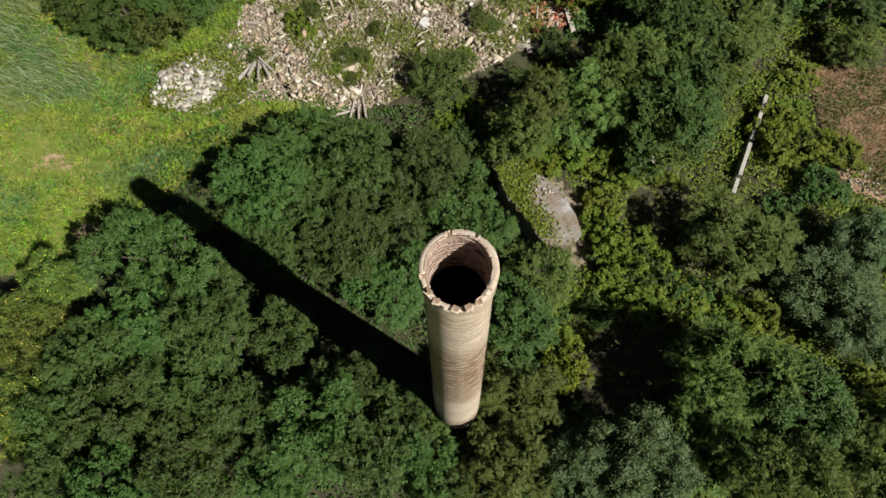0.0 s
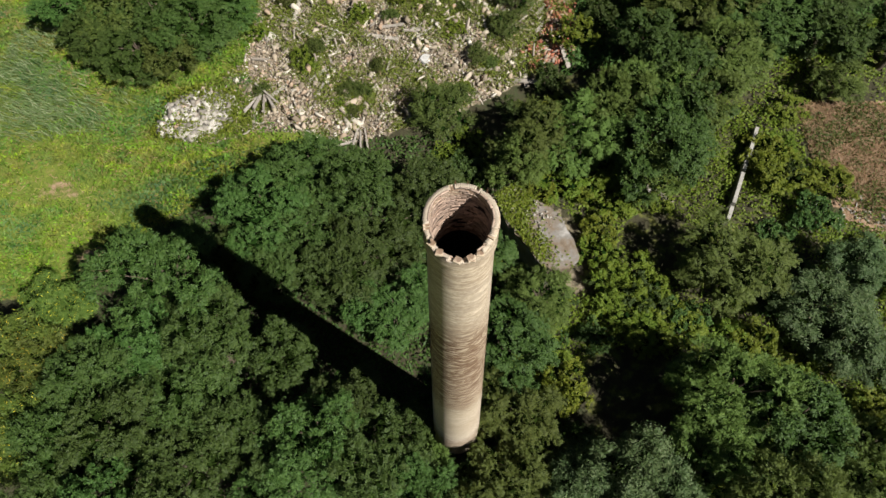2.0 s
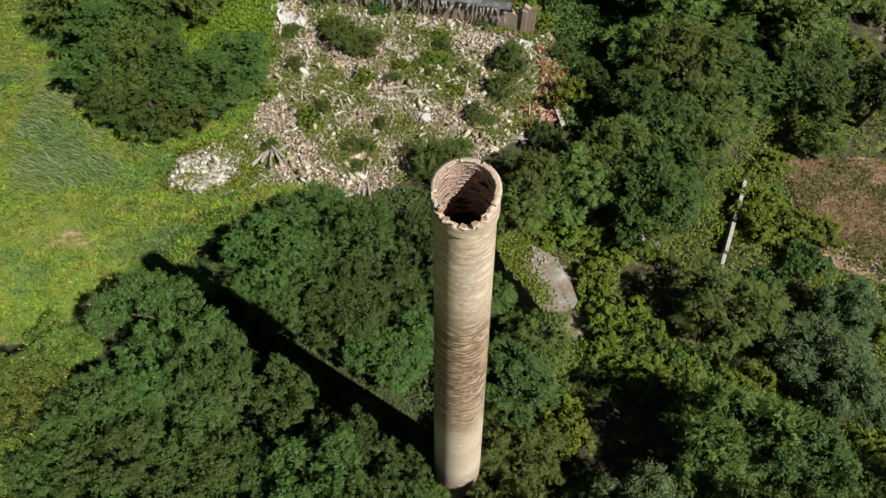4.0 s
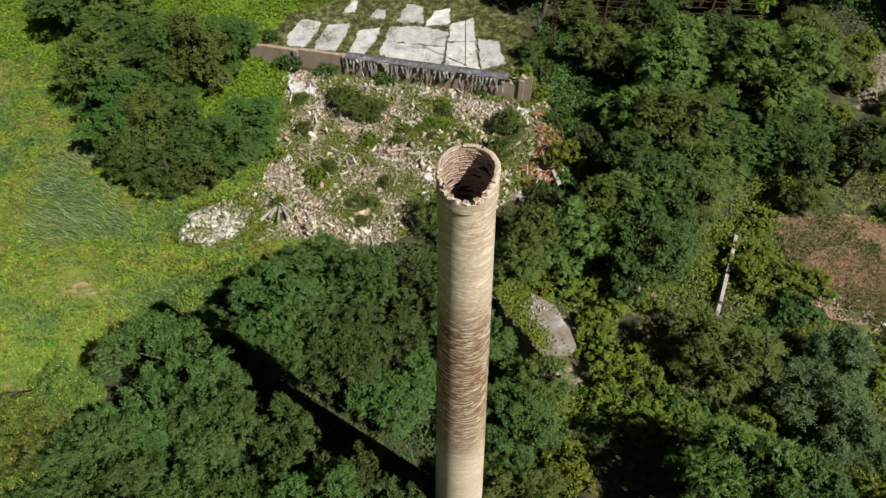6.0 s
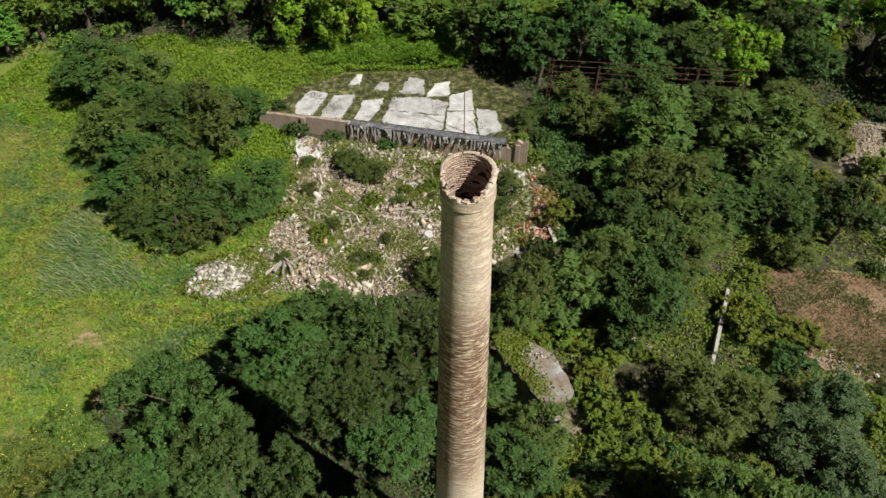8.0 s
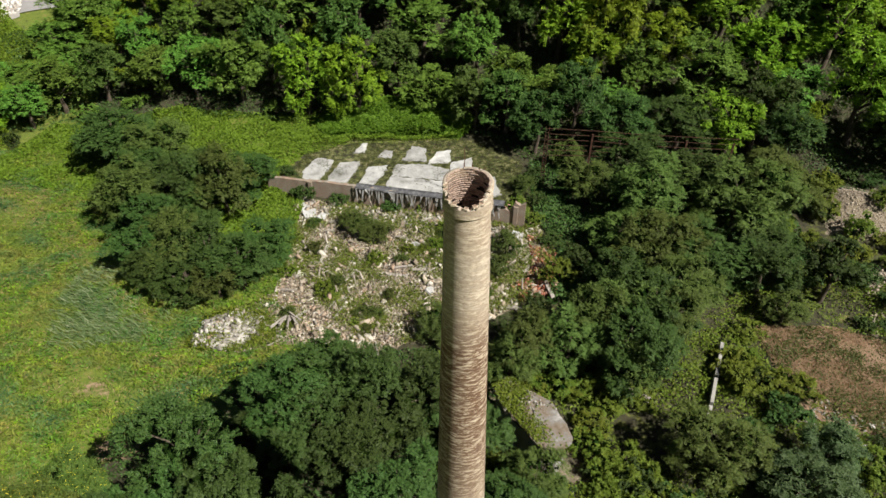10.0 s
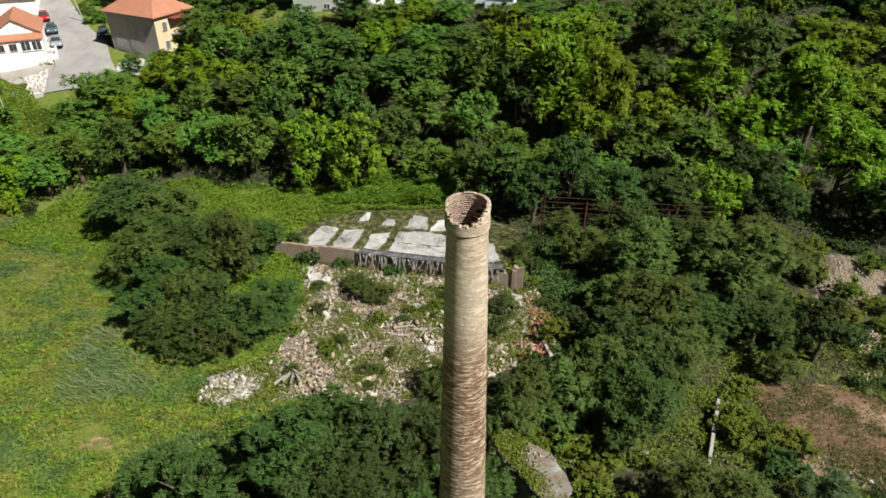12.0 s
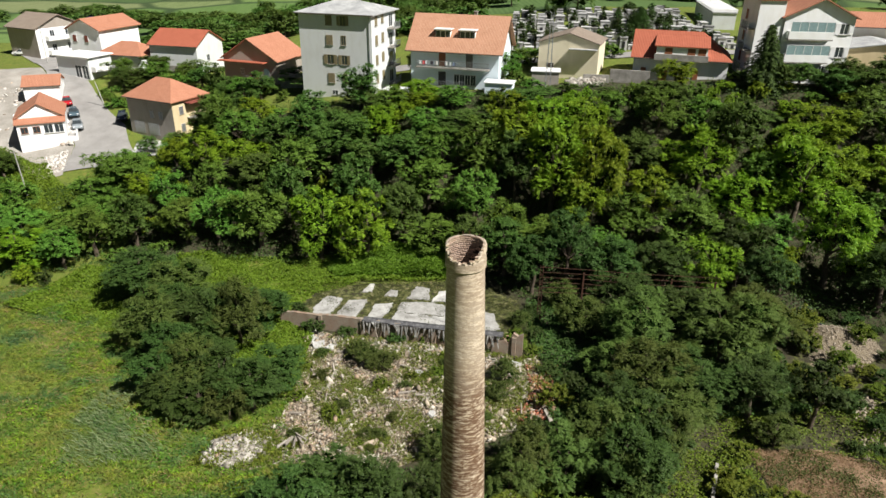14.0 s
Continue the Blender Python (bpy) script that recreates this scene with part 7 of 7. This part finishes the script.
solo("road", strip("road", road_pts[1:9], road_pts[:8:-1], ASPHALT, 0.16), "worn pale grey asphalt road between the houses", "road", kind="structure")
solo("pavement", strip("pavement", [(-52.5, 97.5), (-50.5, 99.0), (-44.5, 97.5)], [(-51.6, 90.6), (-49.0, 92.0), (-43.0, 94.0)], PALE_CONCRETE, 0.2, 24, 10), "pale concrete forecourt before the ochre house", "pavement", kind="structure")
solo("street", strip("street", [(-30, 108), (60, 103)], [(-30, 112), (60, 106.5)], ASPHALT, 0.16), "asphalt street behind the houses", "road", kind="structure")
solo("paved_yard", strip("paved_yard", [(-59.5, 85.0), (-62.8, 96.5), (-68.2, 105.0), (-75.2, 117.0), (-86.2, 134.0)], [(-62.2, 83.0), (-70.0, 88.0), (-80.0, 96.0), (-93.0, 112.0), (-103.0, 130.0)], rough_material("trodden gravel", [(0.27, 0.25, 0.215), (0.37, 0.345, 0.305), (0.47, 0.445, 0.40)], 0.3, 6.0), 0.12, 60, 16), "pale concrete yard round the white houses", "pavement", kind="structure")
WASTE = island_material("white building waste", [(0.0, (0.40, 0.36, 0.30)), (0.4, (0.66, 0.63, 0.58)), (0.8, (0.76, 0.75, 0.73)), (0.9, (0.45, 0.36, 0.28)), (1.0, (0.70, 0.68, 0.64))])
x, y = spread([(-63.2, 96.8), (-64.6, 96.2), (-70.5, 105.5), (-68.8, 106.5)], 800, g)
debris("yard_clutter", "pale boxes, sacks and boards piled beside the road", x, y, WASTE, 0.17, g, 0.2)
x, y = spread([(-60.0, 86.5), (-62.0, 85.0), (-65.5, 91.5), (-63.0, 95.0)], 1300, g)
debris("roadside_waste", "tipped white rubble at the end of the road", x, y, WASTE, 0.085, g, 0.10)
x, y = spread([(-74.0, 112.5), (-77.5, 110.5), (-82.0, 118.0), (-78.0, 121.0)], 260, g)
x2, y2 = spread([(-73, 97), (-84, 107), (-92, 122), (-84, 124), (-76, 108)], 500, g, lambda a, b: wobble(a, b, 2.2, 0.5) - 0.1)
x, y = np.concatenate([x, x2]), np.concatenate([y, y2])
debris("yard_scrap", "boards and pale scrap lying in a yard", x, y, WASTE, 0.15, g, 0.15)

# ---- cars ----
TYRE = plain("tyre rubber", (0.03, 0.03, 0.03), 0.85)
RIMS = plain("wheel rim", (0.5, 0.5, 0.52), 0.35, 0.8)
LAMP = plain("headlight", (0.75, 0.76, 0.78), 0.15)
TAIL = plain("tail light", (0.4, 0.02, 0.02), 0.25)


def car(label, x, y, yaw, paint, long=4.1):
    ob = thing("car", label, "car", pose(x, y, land(x, y) + 0.19, 0, 0, yaw), "parked cars")
    mat = plain("car paint", paint, 0.25, 0.3, 0.05)
    s = long / 4.1
    lower = [(-2.05, 0.35), (-2.0, 0.72), (-1.75, 0.88), (-0.95, 0.93), (1.55, 0.95), (2.0, 0.85), (2.05, 0.4)]
    cabin = [(-1.0, 0.92), (-0.35, 1.42), (1.05, 1.45), (1.75, 0.94)]

    def shell(pts, w0, w1, name, mat2):
        bm = bmesh.new()
        low = min(z for _, z in pts)
        top_z = max(z for _, z in pts)
        a, b = [], []
        for px, pz in pts:
            w = w0 + (w1 - w0) * (pz - low) / (top_z - low)
            a.append(bm.verts.new((px * s, -w, pz)))
            b.append(bm.verts.new((px * s, w, pz)))
        bm.faces.new(a)
        bm.faces.new(b[::-1])
        for i in range(len(a)):
            bm.faces.new((a[i], a[(i + 1) % len(a)], b[(i + 1) % len(a)], b[i]))
        return bm_mesh(name, bm, mat2, 0.05)
    body = part("body", shell(lower, 0.84, 0.82, "body", mat), ob)
    part("cabin_glass", shell(cabin, 0.76, 0.60, "cabin_glass", GLASS), ob, "dark car windows")
    part("roof", shell([(-0.32, 1.40), (-0.30, 1.47), (1.02, 1.49), (1.05, 1.42)], 0.615, 0.58, "roof", mat), ob)
    for wx in (-1.3 * s, 1.3 * s):
        for wy in (-0.80, 0.80):
            bm = bmesh.new()
            bmesh.ops.create_cone(bm, cap_ends=True, segments=16, radius1=0.31, radius2=0.31, depth=0.2, matrix=pose(wx, wy, 0.31, 90))
            wheel = part("wheel", bm_mesh("wheel", bm, TYRE), ob)
            bm = bmesh.new()
            bmesh.ops.create_cone(bm, cap_ends=True, segments=12, radius1=0.19, radius2=0.19, depth=0.22, matrix=pose(wx, wy, 0.31, 90))
            part("rim", bm_mesh("rim", bm, RIMS), wheel)
    for wy in (-0.6, 0.6):
        part("headlight", boxes_mesh("headlight", [(-2.07 * s, wy - 0.16, 0.60, -1.96 * s, wy + 0.16, 0.74)], LAMP, 0.02), ob)
        part("tail_light", boxes_mesh("tail_light", [(1.98 * s, wy - 0.14, 0.62, 2.07 * s, wy + 0.14, 0.80)], TAIL, 0.02), ob)
    return ob


car("small red hatchback parked at the roadside", -71.2, 113.0, 117, (0.55, 0.02, 0.03), 3.7)
car("dark blue-grey car parked at the roadside", -67.6, 107.8, 117, (0.10, 0.15, 0.18))
car("silver estate car parked at the roadside", -65.0, 103.2, 117, (0.36, 0.40, 0.42), 4.4)
car("dark blue car parked in the shade of a house", -58.2, 106.6, 110, (0.02, 0.03, 0.06))
car("white car parked between the houses", -99.0, 150.0, 10, (0.78, 0.78, 0.78))
car("red car parked under a porch roof", -32.5, 105.8, -20, (0.50, 0.02, 0.03))

# ---- poles ----
def pole(label, x, y, height, lean=0.0, arm=False, r=0.12, z=None):
    ob = thing("utility_pole", label, "pole", pose(x, y, land(x, y) if z is None else z, 0, lean, 0))
    part("shaft", join_tubes("shaft", [tube([(0, 0, -0.4), (0, 0, height)], [r, r * 0.65], 8)], PALE_CONCRETE), ob)
    if arm:
        part("crossarm", boxes_mesh("crossarm", [(-0.55, -0.05, height - 0.4, 0.55, 0.05, height - 0.28)], DEADWOOD, 0.01), ob)
        for q in (-0.45, 0.0, 0.45):
            part("insulator", join_tubes("insulator", [tube([(q, 0, height - 0.28), (q, 0, height - 0.12)], [0.04, 0.03], 6)], WHITE_PAINT), ob)
    return ob


pole("pale concrete utility pole with a crossarm on the slope", -61.0, 77.4, 7.6, -3.0, True, z=2.8)
pole("pale concrete street pole beside the road", -63.6, 112.0, 5.0, -12)
pole("thin street pole between houses", -36.5, 112.5, 8.0)
pole("thin street pole between houses", -88.0, 140.0, 8.0, 0)
lattice = thing("lattice_mast", "slim galvanised steel lattice mast among trees", "mast", pose(16.6, 86.0, land(16.6, 86.0)))
LW = 0.28
for dx, dy in ((-LW, -LW), (LW, -LW), (LW, LW), (-LW, LW)):
    part("leg", join_tubes("leg", [tube([(dx * 1.4, dy * 1.4, -0.3), (dx * 0.6, dy * 0.6, 11.5)], [0.035, 0.03], 5)], GREY_METAL), lattice)
for k in range(18):
    z0 = 0.2 + 0.62 * k
    w0, w1 = LW * (1.4 - 0.8 * z0 / 11.5), LW * (1.4 - 0.8 * (z0 + 0.62) / 11.5)
    s = 1 if k % 2 else -1
    part("brace", join_tubes("brace", [tube([(-s * w0, -w0, z0), (s * w1, -w1, z0 + 0.62)], [0.016, 0.016], 4), tube([(w0, -s * w0, z0), (w1, s * w1, z0 + 0.62)], [0.016, 0.016], 4), tube([(-w0, s * w0, z0), (-w1, -s * w1, z0 + 0.62)], [0.016, 0.016], 4)], GREY_METAL), lattice)

# ---- cemetery ----
tomb = thing("tomb", "small pale stone family tomb with a dark doorway", "tomb", Matrix(), "tombs of the cemetery")
part("tomb_body", boxes_mesh("tomb_body", [(-1.1, -1.3, -0.9, 1.1, 1.3, 2.7)], rough_material("tomb stone", [(0.36, 0.36, 0.35), (0.55, 0.55, 0.54), (0.72, 0.72, 0.70)], 0.8, 6.0, per_object=0.35), 0.03), tomb)
part("roof", boxes_mesh("roof", [(-1.25, -1.45, 2.704, 1.25, 1.45, 2.9)], rough_material("tomb roof", [(0.25, 0.25, 0.245), (0.40, 0.40, 0.39), (0.56, 0.56, 0.55)], 1.0, 8.0, per_object=0.45), 0.02), tomb)
part("doorway", boxes_mesh("doorway", [(-0.45, -1.34, 0, 0.45, -1.303, 2.0)], plain("dark iron door", (0.05, 0.05, 0.055), 0.4)), tomb)
g = np.random.default_rng(91)
first = True
for row in range(14):
    y0 = 112 + row * 3.3
    for col in range(22):
        x = 13.0 + col * 2.0 + row * 0.5 + g.normal(0, 0.2) + 0.9 * (col // 6)
        if g.random() < 0.14 or (row < 2 and 22 < x < 31) or x > 55:
            continue
        y = y0 + g.normal(0, 0.35) - 0.16 * col
        m = pose(x, y, land(x, y), 0, 0, -10 + g.normal(0, 3)) @ Matrix.Diagonal((g.uniform(0.55, 0.82), g.uniform(0.5, 0.8), g.choice([0.3, 0.5, 0.62, 0.75]) * g.uniform(0.9, 1.1), 1))
        if first:
            tomb.matrix_basis = m
            first = False
            base_tomb = tomb
        else:
            keep = base_tomb.matrix_basis.copy()
            base_tomb.matrix_basis = Matrix()
            copy_thing(base_tomb, m)
            base_tomb.matrix_basis = keep
for x, y in ((17, 121), (22, 119), (27, 126), (33, 120), (38, 131), (44, 118), (20, 135), (30, 138), (47, 126), (52, 133), (24, 113), (36, 112)):
    plant("cypress", x, y, 1.0, g.uniform(3.5, 5.5), "cypresses of the cemetery")
h = House("burial_hall", "long white burial building with stepped niches", 57.5, 130.0, 21.6, -12.0, 4.6, 26.0, 3.0, GREY_WALL, "burial building")
h.body().roof("flat", 0, 0.2, ROOF_GREY, 0.2)
for k in range(13):
    part("rib", boxes_mesh("rib", [(-0.25, 0.5 + k * 1.95, 3.24, 4.85, 1.0 + k * 1.95, 3.8)], WHITE, 0.02), h.ob)

# ---- garden trees and hedges round the houses ----
plant("fir", 46.4, 80.0, 4.9, 12.4, "garden trees", 16.4, "dark fir tree beside the white house")
plant("fir", 40.5, 124.0, 3.6, 7.0, "cypresses of the cemetery", None, "broad dark conifer among the tombs")
for x, y, r, hh in ((48.8, 79.2, 2.0, 3.6), (51.5, 79.6, 2.4, 4.2), (54.6, 79.0, 2.4, 3.9), (57.8, 79.4, 2.6, 4.3), (61.0, 78.6, 2.4, 4.0), (64.2, 79.0, 2.6, 4.4), (56.0, 76.6, 2.4, 4.6), (60.0, 75.8, 2.6, 4.8)):
    plant("dark", x, y, r, hh, "garden trees", None, "dark broadleaf tree along the garden edge")
g = np.random.default_rng(15)
for x, y, r, hh, key in ((-48.6, 92.6, 1.7, 4.6, "dark"), (-50.0, 88.5, 1.5, 2.4, "locust"), (-40.0, 96.0, 2.2, 3.4, "dark"), (-38.5, 100.5, 2.0, 4.0, "bright"), (-60.5, 121, 3.2, 5.2, "dark"), (-66, 126, 2.8, 4.6, "locust"), (-58, 127, 3.2, 5.4, "dark"), (-50, 125, 3.2, 5.6, "locust"), (-36.5, 102, 2.6, 5.6, "dark"), (-37, 99.5, 2.8, 5.2, "locust"), (-43.5, 92.0, 2.0, 3.0, "locust"), (-33, 99.5, 2.6, 5.2, "locust"), (-30, 97.5, 2.4, 5.0, "dark"), (-56.5, 122, 2.8, 4.8, "locust"), (-52, 119, 2.6, 5.0, "locust"), (-47.5, 121, 2.6, 5.0, "dark"), (-43.5, 118, 2.4, 6.2, "dark"), (-64, 122.5, 2.2, 4.2, "dark"), (11.5, 92.5, 1.8, 5.4, "locust"), (-73, 82.0, 3.0, 5.2, "dark"), (-68, 84, 2.6, 4.4, "dark"), (-78, 86, 3, 5.0, "locust"), (62, 96, 2.2, 2.6, "bush"), (60, 103, 2.4, 3.4, "dark"), (69, 112, 3.2, 7.5, "dark"), (63, 116, 3.2, 8.5, "dark"), (75, 118, 3.4, 8.0, "dark"), (27, 104, 2.2, 2.4, "bush"), (31, 106, 2.4, 2.6, "bush"), (14, 103, 2.4, 3.4, "locust"), (17, 106, 2.2, 3.0, "locust"), (46, 100, 2.0, 3.4, "dark"), (-3.5, 99, 1.8, 6, "dark")):
    plant(key, x, y, r, hh, "garden trees")
VERGE = [(-61, 113), (-52, 107), (-45, 106.5), (-41, 112), (-44, 124), (-52, 129), (-68, 126)]
for i in range(46):
    x, y = g.uniform(-70, -40), g.uniform(105, 130)
    if inside(VERGE, np.array([x]), np.array([y]))[0]:
        plant("bush", x, y, g.uniform(1.2, 2.1), g.uniform(1.2, 2.8), "garden bushes")
for x, y in ((-30, 99.5), (-26, 96), (-33, 103), (12, 91), (14.5, 88), (45, 84), (58, 81), (61, 82), (64, 84), (-74, 88), (-78, 92), (-84, 98), (-70, 86)):
    plant("bush", x, y, g.uniform(1.3, 2.2), g.uniform(1.5, 3.0), "garden bushes")
for i in range(60):
    x, y = g.uniform(-72, -52), g.uniform(101, 125)
    if inside([(-56.2, 104.5), (-53.6, 101.5), (-51.5, 104), (-55.5, 110.5), (-62.0, 119), (-69, 125), (-71, 124), (-61.5, 110.6)], np.array([x]), np.array([y]))[0] and math.hypot(x + 58.2, y - 106.6) > 2.6:
        plant("bush", x, y, g.uniform(0.8, 1.4), g.uniform(0.8, 1.8), "garden bushes")
for i in range(64):
    x = g.uniform(12, 56)
    y = g.uniform(110, 156)
    plant("cypress", x, y, g.uniform(0.8, 1.3), g.uniform(2.5, 4.8), "cypresses of the cemetery")
hedgerow = 0
for i in range(1500):
    x, y = g.uniform(-170, 120), 142 + 130 * g.random() ** 1.2
    if x > 8 and y < 164 or x < -75 and y < 168 or -75 <= x < -50 and y < 150:
        continue
    if wobble(np.array([x]), np.array([y]), 26.0, 0.7)[0] + 0.4 * wobble(np.array([x]), np.array([y]), 9.0, 1.7)[0] < 0.02 or hedgerow >= 295:
        continue
    hedgerow += 1
    plant("hedge", x, y, g.uniform(2.6, 6.0), g.uniform(2.6, 6.0), "hedgerow trees in the fields")
